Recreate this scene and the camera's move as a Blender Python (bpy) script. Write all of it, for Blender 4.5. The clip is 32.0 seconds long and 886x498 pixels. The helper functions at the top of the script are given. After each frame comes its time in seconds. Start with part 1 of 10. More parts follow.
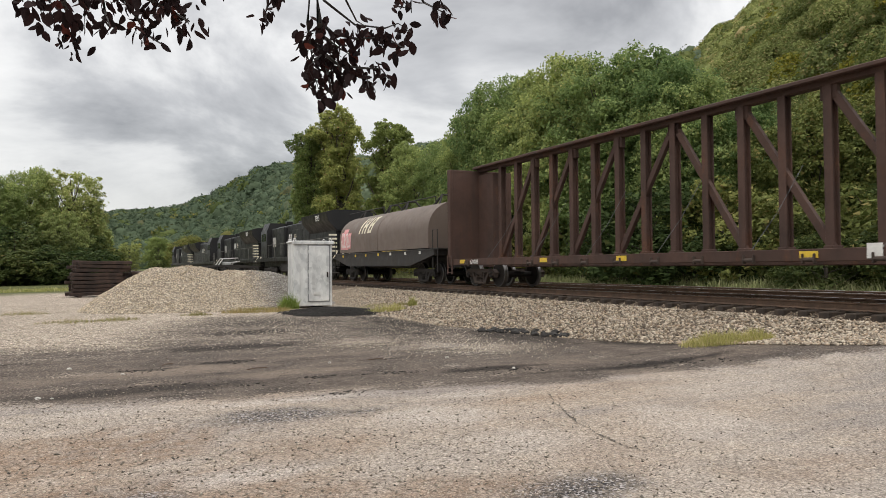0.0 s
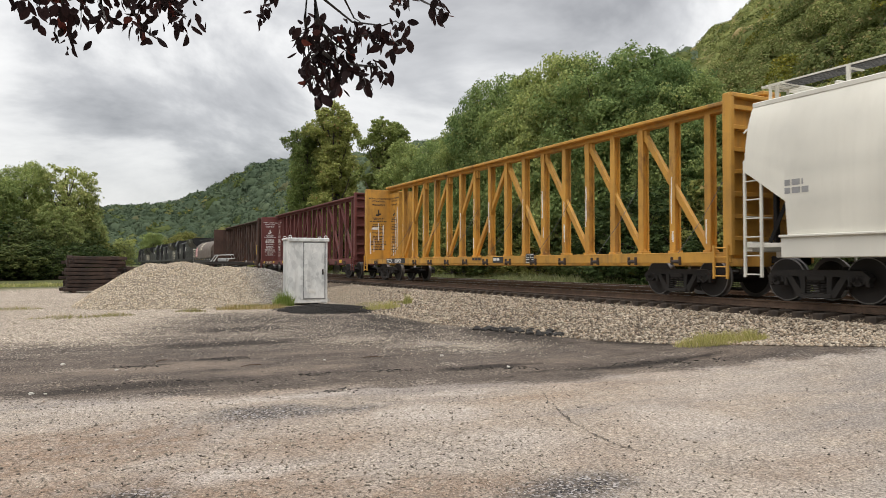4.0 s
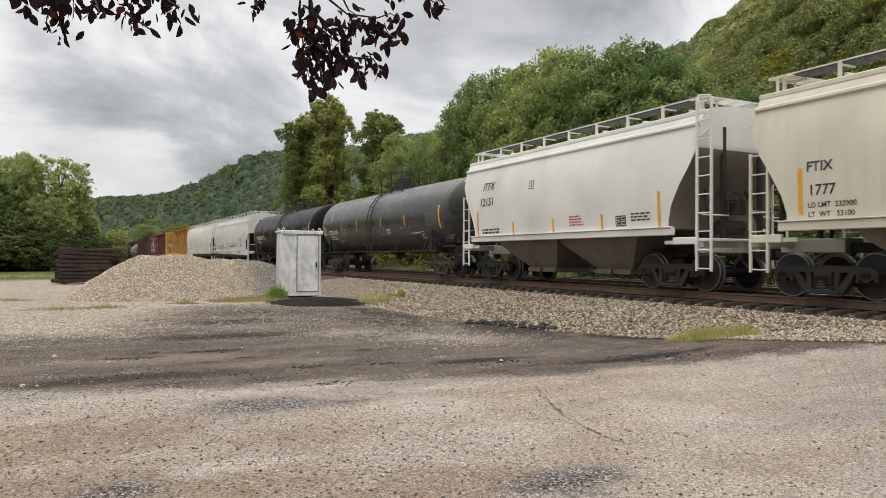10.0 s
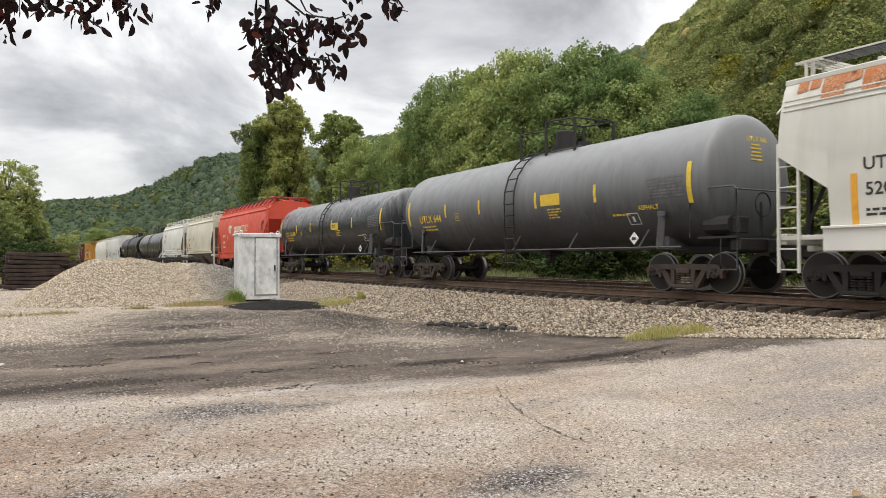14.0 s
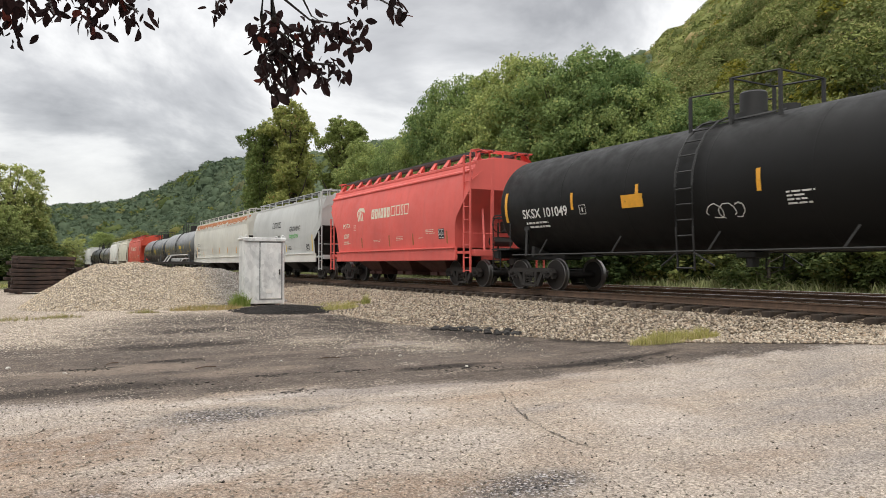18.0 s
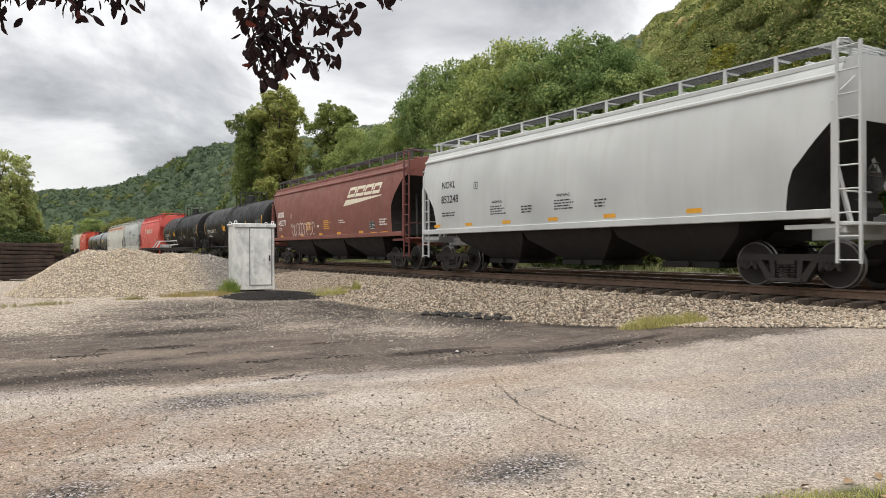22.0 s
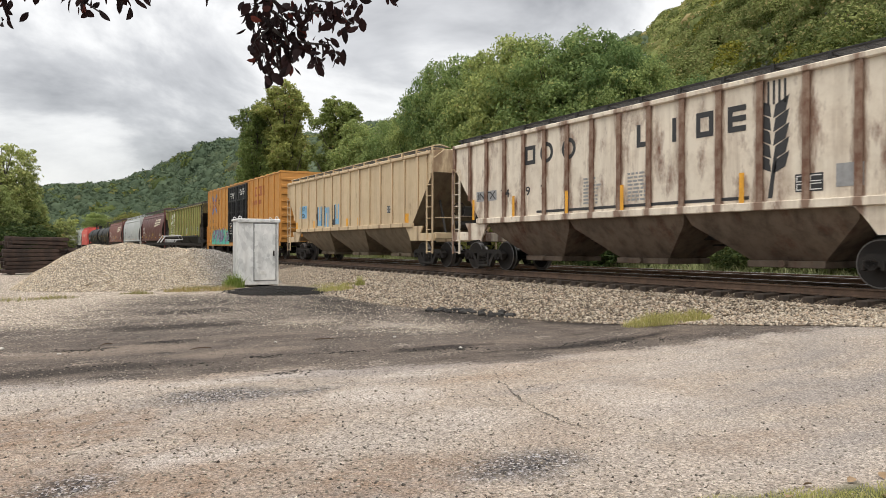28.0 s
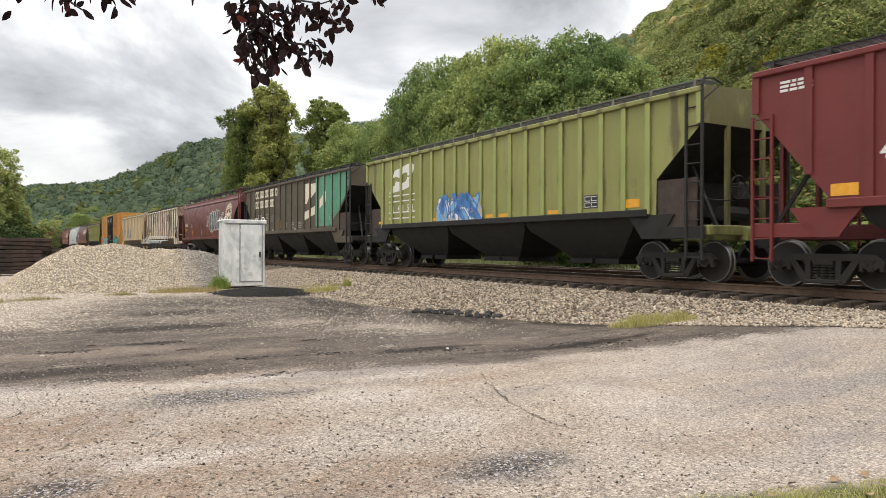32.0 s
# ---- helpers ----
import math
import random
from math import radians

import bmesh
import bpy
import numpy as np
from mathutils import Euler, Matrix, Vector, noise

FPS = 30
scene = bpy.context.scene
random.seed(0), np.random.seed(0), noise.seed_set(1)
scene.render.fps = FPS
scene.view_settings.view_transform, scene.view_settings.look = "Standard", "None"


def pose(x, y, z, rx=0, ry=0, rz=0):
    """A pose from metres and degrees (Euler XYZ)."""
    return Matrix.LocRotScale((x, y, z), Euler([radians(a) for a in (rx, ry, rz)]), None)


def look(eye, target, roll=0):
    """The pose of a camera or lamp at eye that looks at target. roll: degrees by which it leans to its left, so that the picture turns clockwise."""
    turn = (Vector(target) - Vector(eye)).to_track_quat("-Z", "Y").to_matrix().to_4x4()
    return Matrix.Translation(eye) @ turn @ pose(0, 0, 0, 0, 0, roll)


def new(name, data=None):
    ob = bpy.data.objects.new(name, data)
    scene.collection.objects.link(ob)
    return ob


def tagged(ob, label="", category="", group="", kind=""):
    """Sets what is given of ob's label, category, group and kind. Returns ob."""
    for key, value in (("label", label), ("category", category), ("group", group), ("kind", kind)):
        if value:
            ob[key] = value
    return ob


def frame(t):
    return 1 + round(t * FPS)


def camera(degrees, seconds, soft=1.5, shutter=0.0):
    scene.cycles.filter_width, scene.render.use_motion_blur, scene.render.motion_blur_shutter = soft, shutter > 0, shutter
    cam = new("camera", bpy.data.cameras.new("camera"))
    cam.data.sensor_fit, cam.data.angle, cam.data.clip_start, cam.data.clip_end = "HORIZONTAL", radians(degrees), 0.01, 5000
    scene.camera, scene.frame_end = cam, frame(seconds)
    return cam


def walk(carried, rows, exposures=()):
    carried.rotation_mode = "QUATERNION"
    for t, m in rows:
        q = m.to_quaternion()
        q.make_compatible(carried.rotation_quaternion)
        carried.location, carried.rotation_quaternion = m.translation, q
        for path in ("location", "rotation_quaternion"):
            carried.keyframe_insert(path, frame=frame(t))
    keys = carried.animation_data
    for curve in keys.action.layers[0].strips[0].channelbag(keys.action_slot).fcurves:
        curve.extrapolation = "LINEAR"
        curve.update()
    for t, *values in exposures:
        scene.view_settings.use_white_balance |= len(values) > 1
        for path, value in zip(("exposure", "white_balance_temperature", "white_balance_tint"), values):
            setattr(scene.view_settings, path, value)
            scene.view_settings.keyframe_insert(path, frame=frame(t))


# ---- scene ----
cam = camera(63.5, 32.0, soft=0.8, shutter=0.06)

# ---- the camera: held by a standing person, turning slightly ----
EYE = Vector((0, 0, 1.5))


def aim(yaw, pitch, roll):
    """A view from the eye: yaw to the right of the track's direction (+y), pitch upwards, in degrees."""
    a, b = radians(yaw), radians(pitch)
    return look(EYE, EYE + Vector((math.sin(a) * math.cos(b), math.cos(a) * math.cos(b), math.sin(b))), roll)


WALK = [
    (0, 25.88, 1.40, -0.42), (0.5, 25.66, 1.42, -0.26), (1, 25.79, 1.55, 0.01), (1.5, 25.96, 1.73, 0.06),
    (2, 26.03, 1.80, -0.02), (2.5, 26.14, 1.66, -0.07), (3, 26.15, 1.50, 0.01), (3.5, 26.20, 1.37, 0.05),
    (5.5, 26.28, 0.99, 0.08), (6, 26.36, 0.91, 0.13), (6.5, 26.31, 0.87, 0.11), (7, 26.38, 0.89, 0.14),
    (7.5, 26.45, 0.92, 0.10), (8, 26.53, 0.79, 0.15), (8.5, 26.80, 0.72, 0.30), (9, 26.77, 0.62, 0.30),
    (9.5, 26.73, 0.61, 0.34), (10, 26.73, 0.74, 0.36), (10.5, 26.61, 0.97, 0.29), (11, 26.54, 1.09, 0.17),
    (11.5, 26.62, 1.11, -0.00), (12, 26.78, 1.01, -0.14), (12.5, 27.03, 0.92, -0.19), (13, 27.44, 0.71, -0.20),
    (13.5, 29.11, 0.61, -0.21), (14, 29.92, 0.89, -0.10), (14.5, 29.39, 1.04, -0.48), (16.5, 28.81, 1.33, -0.28),
    (17, 28.96, 1.35, -0.14), (17.5, 29.32, 1.32, -0.01), (18, 29.55, 1.25, -0.03), (18.5, 29.69, 1.05, -0.12),
    (19, 29.77, 0.94, -0.13), (19.5, 29.88, 0.77, -0.10), (20, 30.02, 0.63, -0.19), (20.5, 30.09, 0.50, -0.21),
    (21, 30.08, 0.46, -0.16), (21.5, 30.15, 0.27, -0.22), (22, 30.32, 0.09, -0.17), (22.5, 30.26, 0.03, -0.19),
    (23, 30.31, -0.09, -0.22), (23.5, 30.28, -0.19, -0.20), (24, 30.22, -0.09, -0.25), (24.5, 30.18, -0.04, -0.23),
    (25, 30.20, -0.23, -0.05), (25.5, 30.13, -0.31, 0.11), (27.5, 30.08, -0.28, 0.16), (28, 30.00, -0.21, 0.14),
    (28.5, 29.82, -0.15, 0.04), (29, 29.67, -0.03, -0.03), (29.5, 29.57, -0.05, -0.01), (30, 30.20, -0.09, 0.32),
    (30.5, 31.56, 0.02, 0.54), (31, 31.73, -0.01, 0.43), (31.5, 31.42, -0.04, 0.44), (32, 31.04, -0.12, 0.17),
]
EXPOSURES = [(0, 0.2), (1, 0.42), (2, 0.38), (3, 0.32), (6, 0.15), (7, 0.28), (8, 0.5), (9, 0.48), (10, 0.2), (12, 0.22), (13, 0.36), (14, 0.42), (17, 0.18), (18, 0.38), (20, 0.5), (22, 0.42), (24, 0.5), (25, 0.46), (28, 0.4), (29, 0.46), (30, 0.46), (31, 0.54), (32, 0.54)]
walk(cam, [(t, aim(y, p, r)) for t, y, p, r in WALK], EXPOSURES)

# ---- light: an overcast sky with broken cloud, a weak veiled sun ----
world = bpy.data.worlds.new("world")
scene.world = world
world.use_nodes = True


def link(tree, a, out, b, inp):
    tree.links.new(a.outputs[out], b.inputs[inp])


def build_world():
    nt = world.node_tree
    nt.nodes.clear()
    N = nt.nodes.new
    sky = N("ShaderNodeTexSky")
    sky.sky_type, sky.sun_disc = "NISHITA", False
    sky.sun_elevation, sky.sun_rotation = radians(63), radians(-143)
    tc = N("ShaderNodeTexCoord")
    sep = N("ShaderNodeSeparateXYZ")
    link(nt, tc, "Generated", sep, 0)
    # flatten the directions onto a cloud deck, so that clouds lie lower and longer towards the horizon
    lift = N("ShaderNodeMath")
    lift.operation = "MAXIMUM"
    lift.inputs[1].default_value = 0.0
    link(nt, sep, "Z", lift, 0)
    add = N("ShaderNodeMath")
    add.inputs[1].default_value = 0.38
    link(nt, lift, 0, add, 0)
    comb = N("ShaderNodeCombineXYZ")
    for k, ax in enumerate("XY"):
        d = N("ShaderNodeMath")
        d.operation = "DIVIDE"
        link(nt, sep, ax, d, 0)
        link(nt, add, 0, d, 1)
        link(nt, d, 0, comb, k)
    comb.inputs[2].default_value = 3.7
    big = N("ShaderNodeTexNoise")
    big.inputs["Scale"].default_value, big.inputs["Detail"].default_value = 1.55, 7
    big.inputs["Roughness"].default_value, big.inputs["Distortion"].default_value = 0.57, 0.35
    link(nt, comb, 0, big, "Vector")
    cover = big
    for az, el, wide, shade in ((38, 22, 12, -0.10), (2, 11.5, 8, -0.06), (11, 9.5, 7, -0.05), (31.5, 16.5, 6, 0.09), (3, 6, 6, 0.035), (22, 10, 8, 0.06), (-4, 17, 9, 0.03), (14, 16, 8, 0.04)):
        a, b = radians(az), radians(el)
        dot, near, shift = N("ShaderNodeVectorMath"), N("ShaderNodeMapRange"), N("ShaderNodeMath")
        dot.operation, near.interpolation_type = "DOT_PRODUCT", "SMOOTHSTEP"
        dot.inputs[1].default_value = (math.sin(a) * math.cos(b), math.cos(a) * math.cos(b), math.sin(b))
        link(nt, tc, "Generated", dot, 0)
        link(nt, dot, "Value", near, 0)
        near.inputs[1].default_value, near.inputs[2].default_value = math.cos(radians(wide)), 1.0
        near.inputs[3].default_value, near.inputs[4].default_value = 0.0, shade
        link(nt, near, 0, shift, 0)
        link(nt, cover, 0, shift, 1)
        cover = shift
    ramp = N("ShaderNodeValToRGB")
    e = ramp.color_ramp.elements
    e[0].position, e[0].color = 0.33, (0.335, 0.335, 0.342, 1)
    e[1].position, e[1].color = 0.66, (1.05, 1.04, 1.015, 1)
    m = ramp.color_ramp.elements.new(0.46)
    m.color = (0.585, 0.585, 0.59, 1)
    m = ramp.color_ramp.elements.new(0.54)
    m.color = (0.84, 0.835, 0.825, 1)
    link(nt, cover, 0, ramp, 0)
    bg1, bg2, mix, out = N("ShaderNodeBackground"), N("ShaderNodeBackground"), N("ShaderNodeAddShader"), N("ShaderNodeOutputWorld")
    link(nt, sky, 0, bg1, 0)
    bg1.inputs[1].default_value = 0.012
    link(nt, ramp, 0, bg2, 0)
    # an overcast sky is brighter overhead than at the horizon
    over = N("ShaderNodeMath")
    over.operation = "MULTIPLY_ADD"
    link(nt, lift, 0, over, 0)
    over.inputs[1].default_value, over.inputs[2].default_value = 1.2, 0.55
    link(nt, over, 0, bg2, 1)
    link(nt, bg1, 0, mix, 0)
    link(nt, bg2, 0, mix, 1)
    link(nt, mix, 0, out, 0)


build_world()
sun = new("sun", bpy.data.lights.new("sun", "SUN"))
sun.data.energy, sun.data.angle, sun.data.color = 1.1, radians(45), (1.0, 0.93, 0.82)
sun.matrix_world = look((0, 0, 60), (18, 24, 0))


# ---- materials ----
class Mat:
    """A small writer of node materials."""

    def __init__(self, name, rough=0.8, metal=0.0):
        self.m = bpy.data.materials.new(name)
        self.m.use_nodes = True
        self.t = self.m.node_tree
        self.b = self.t.nodes["Principled BSDF"]
        self.b.inputs["Roughness"].default_value, self.b.inputs["Metallic"].default_value = rough, metal
        self.tc = self.t.nodes.new("ShaderNodeTexCoord")

    def node(self, kind, **values):
        n = self.t.nodes.new("ShaderNode" + kind)
        for k, v in values.items():
            n.inputs[k.replace("_", " ")].default_value = v
        return n

    def link(self, a, out, b, inp):
        self.t.links.new(a.outputs[out], b.inputs[inp])

    def coords(self, stretch=(1, 1, 1), space="Object"):
        n = self.t.nodes.new("ShaderNodeMapping")
        n.inputs["Scale"].default_value = stretch
        self.link(self.tc, space, n, 0)
        return n

    def noise(self, scale, detail=4, rough=0.55, stretch=(1, 1, 1), space="Object", distort=0.0):
        n = self.node("TexNoise", Scale=scale, Detail=detail, Roughness=rough, Distortion=distort)
        self.link(self.coords(stretch, space), 0, n, "Vector")
        return n

    def span(self, n, out, lo, hi, a=0.0, b=1.0):
        """A number mapped from lo..hi to a..b and held there."""
        r = self.t.nodes.new("ShaderNodeMapRange")
        for i, v in enumerate((lo, hi, a, b)):
            r.inputs[i + 1].default_value = v
        self.link(n, out, r, 0)
        return r

    def mix(self, fac, a, b, how="MIX"):
        """Colours a and b: tuples or (node, output)."""
        n = self.t.nodes.new("ShaderNodeMix")
        n.data_type, n.blend_type = "RGBA", how
        n.clamp_factor = True
        if isinstance(fac, (int, float)):
            n.inputs[0].default_value = fac
        else:
            self.link(fac[0], fac[1], n, 0)
        for k, c in ((6, a), (7, b)):
            if isinstance(c[0], (int, float)):
                n.inputs[k].default_value = (*c[:3], 1)
            else:
                self.link(c[0], c[1], n, k)
        return (n, 2)

    def mul(self, a, b, how="MULTIPLY"):
        n = self.t.nodes.new("ShaderNodeMath")
        n.operation = how
        for k, c in enumerate((a, b)):
            if isinstance(c, (int, float)):
                n.inputs[k].default_value = c
            else:
                self.link(c[0], c[1], n, k)
        return (n, 0)

    def color(self, c):
        if isinstance(c[0], (int, float)):
            self.b.inputs["Base Color"].default_value = (*c[:3], 1)
        else:
            self.link(c[0], c[1], self.b, "Base Color")
        return self

    def rough(self, c):
        self.link(c[0], c[1], self.b, "Roughness")
        return self

    def bump(self, n, out, strength=0.3, dist=0.02):
        b = self.node("Bump", Strength=strength, Distance=dist)
        self.link(n, out, b, "Height")
        self.link(b, 0, self.b, "Normal")
        return self


def plain(name, c, rough=0.7, metal=0.0, vary=0.25, scale=3.0, bump=0.0, spec=None):
    """One colour with two scales of variation."""
    m = Mat(name, rough, metal)
    a, b = m.noise(scale, 5), m.noise(scale * 9, 3)
    c1 = m.mix((m.span(a, 0, 0.3, 0.7), 0), tuple(x * (1 - vary) for x in c), tuple(min(1, x * (1 + vary)) for x in c))
    c2 = m.mix((m.span(b, 0, 0.35, 0.75, 0, 0.5), 0), c1, tuple(x * (1 - vary) for x in c))
    m.color(c2)
    m.rough((m.span(a, 0, 0.3, 0.7, max(0, rough - 0.12), min(1, rough + 0.12)), 0))
    if bump:
        m.bump(b, 0, bump, 0.01)
    if spec is not None:
        m.b.inputs["Specular IOR Level"].default_value = spec
    return m.m


def paint(name, c, rough=0.45, dirt=0.35, rust=0.0, streak=0.5, dirt_color=(0.09, 0.075, 0.06), rust_color=(0.17, 0.06, 0.025), fade=0.15, seams=None, spec=0.5, lit_top=None):
    """Weathered vehicle paint: faded patches, fine grime, streaks that run down, patches of rust."""
    m = Mat(name, rough)
    big, fine = m.noise(0.55, 5), m.noise(14, 4)
    base = m.mix((m.span(big, 0, 0.3, 0.7), 0), tuple(x * (1 - fade) for x in c), tuple(min(1, x * (1 + fade)) for x in c))
    runs = m.noise(3.2, 5, 0.6, (1, 1, 0.09))
    f1 = m.mul((m.span(runs, 0, 0.48, 0.72, 0, streak), 0), (m.span(big, 0, 0.25, 0.75, 0.3, 1.0), 0))
    col = m.mix(f1, base, dirt_color)
    grime = m.noise(2.2, 7, 0.65)
    col = m.mix((m.span(grime, 0, 0.45, 0.85, 0, dirt), 0), col, dirt_color)
    if rust:
        r = m.noise(1.3, 8, 0.68, (1, 1, 0.45))
        col = m.mix((m.span(r, 0, 0.66 - 0.25 * rust, 0.80 - 0.22 * rust), 0), col, m.mix((m.span(fine, 0, 0.3, 0.7), 0), rust_color, tuple(x * 0.45 for x in rust_color)))
    if seams:
        # rust and grime that has crept out from the welds of the side posts, on green cars also painted shade beside
        # them: first post, pitch, reach, colour
        y0, pitch, reach, tint = seams
        xyz = m.t.nodes.new("ShaderNodeSeparateXYZ")
        m.link(m.tc, "Object", xyz, 0)
        q = m.mul((xyz, 1), -y0, "ADD")
        q = m.mul(m.mul(m.mul(q, 1 / pitch), 0.5, "ADD"), 0.0, "ADD")
        q = m.mul(m.mul(q, 1.0, "FRACT"), -0.5, "ADD")
        q = m.mul(q, 1.0, "ABSOLUTE")
        creep = m.noise(2.6, 6, 0.65, (1, 1.6, 0.4))
        ragged = m.mul(m.mul(q, pitch), (m.span(creep, 0, 0.3, 0.7, -reach * 0.9, reach * 0.75), 0), "ADD")
        col = m.mix((m.span(ragged[0], 0, reach * 1.25, reach * 0.35, 0, 0.85), 0), col, tint)
    if lit_top:
        # paler top, sky light put into the colour, with dried runs down from it: height it reaches, its depth,
        # strength, length of the runs, colour
        z0, depth, most, runs_down, tint = lit_top
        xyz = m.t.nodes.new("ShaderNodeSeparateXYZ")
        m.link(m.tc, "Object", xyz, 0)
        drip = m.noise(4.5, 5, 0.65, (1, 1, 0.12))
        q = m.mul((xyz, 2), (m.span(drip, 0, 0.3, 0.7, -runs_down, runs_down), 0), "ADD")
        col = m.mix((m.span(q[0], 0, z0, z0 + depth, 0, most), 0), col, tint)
    m.color(col)
    m.rough((m.span(grime, 0, 0.3, 0.8, rough - 0.08, min(1, rough + 0.3)), 0))
    m.bump(fine, 0, 0.08, 0.004)
    m.b.inputs["Specular IOR Level"].default_value = spec
    return m.m


M = {}
M["steel_dark"] = plain("weathered_dark_steel", (0.022, 0.019, 0.017), 0.75, 0.0, 0.45, 4, 0.3)
M["cast"] = plain("cast_truck_steel", (0.027, 0.023, 0.02), 0.8, 0.0, 0.5, 5, 0.3)
M["cast_brown"] = plain("rusty_cast_steel", (0.062, 0.044, 0.035), 0.85, 0.0, 0.45, 5, 0.3)
M["wheel"] = plain("wheel_plate", (0.02, 0.016, 0.014), 0.7, 0.1, 0.4, 6, 0.2)
M["tread"] = plain("polished_tread", (0.22, 0.21, 0.205), 0.42, 1.0, 0.2, 8)
M["railtop"] = plain("polished_rail_head", (0.42, 0.41, 0.4), 0.3, 1.0, 0.2, 6)
M["rail"] = plain("rusty_rail_web", (0.13, 0.082, 0.055), 0.85, 0.0, 0.4, 5, 0.3)
M["tie"] = plain("creosoted_timber", (0.06, 0.044, 0.033), 0.9, 0.0, 0.5, 6, 0.5)
M["grating"] = plain("galvanised_grating", (0.12, 0.12, 0.12), 0.6, 0.5, 0.3, 6)
M["black"] = plain("black_fitting", (0.02, 0.02, 0.02), 0.6, 0.0, 0.4, 5)
M["white"] = plain("white_marking", (0.75, 0.74, 0.71), 0.6, 0.0, 0.12, 8)
M["cream"] = plain("cream_marking", (0.72, 0.66, 0.52), 0.6, 0.0, 0.15, 8)
M["ink"] = plain("black_marking", (0.035, 0.035, 0.037), 0.6, 0.0, 0.3, 8)
M["reflector"] = plain("amber_reflective_strip", (0.75, 0.36, 0.03), 0.5, 0.0, 0.15, 8)
M["yellow_mark"] = plain("yellow_marking", (0.72, 0.5, 0.05), 0.55, 0.0, 0.15, 8)
M["red_mark"] = plain("red_marking", (0.5, 0.06, 0.04), 0.55, 0.0, 0.2, 8)
M["green_mark"] = plain("green_marking", (0.12, 0.42, 0.12), 0.55, 0.0, 0.2, 8)
M["blue_mark"] = plain("blue_marking", (0.07, 0.2, 0.5), 0.55, 0.0, 0.2, 8)
M["teal_mark"] = plain("teal_spray_paint", (0.1, 0.55, 0.42), 0.5, 0.0, 0.2, 8)
M["violet_mark"] = plain("violet_spray_paint", (0.2, 0.12, 0.26), 0.5, 0.0, 0.25, 8)
M["cap_pink"] = plain("faded_pink_cap", (0.45, 0.2, 0.17), 0.7, 0.0, 0.3, 8)
M["rust_run"] = plain("grey_brown_run", (0.3, 0.28, 0.235), 0.7, 0.0, 0.5, 5)
M["faint_run"] = plain("faint_grey_run", (0.47, 0.455, 0.42), 0.7, 0.0, 0.3, 5)
M["pink_mark"] = plain("pink_spray_paint", (0.72, 0.32, 0.32), 0.5, 0.0, 0.2, 8)
M["sky_mark"] = plain("pale_blue_spray_paint", (0.2, 0.42, 0.62), 0.5, 0.0, 0.2, 8)
M["grey_mark"] = plain("grey_marking", (0.3, 0.3, 0.3), 0.6, 0.0, 0.2, 8)


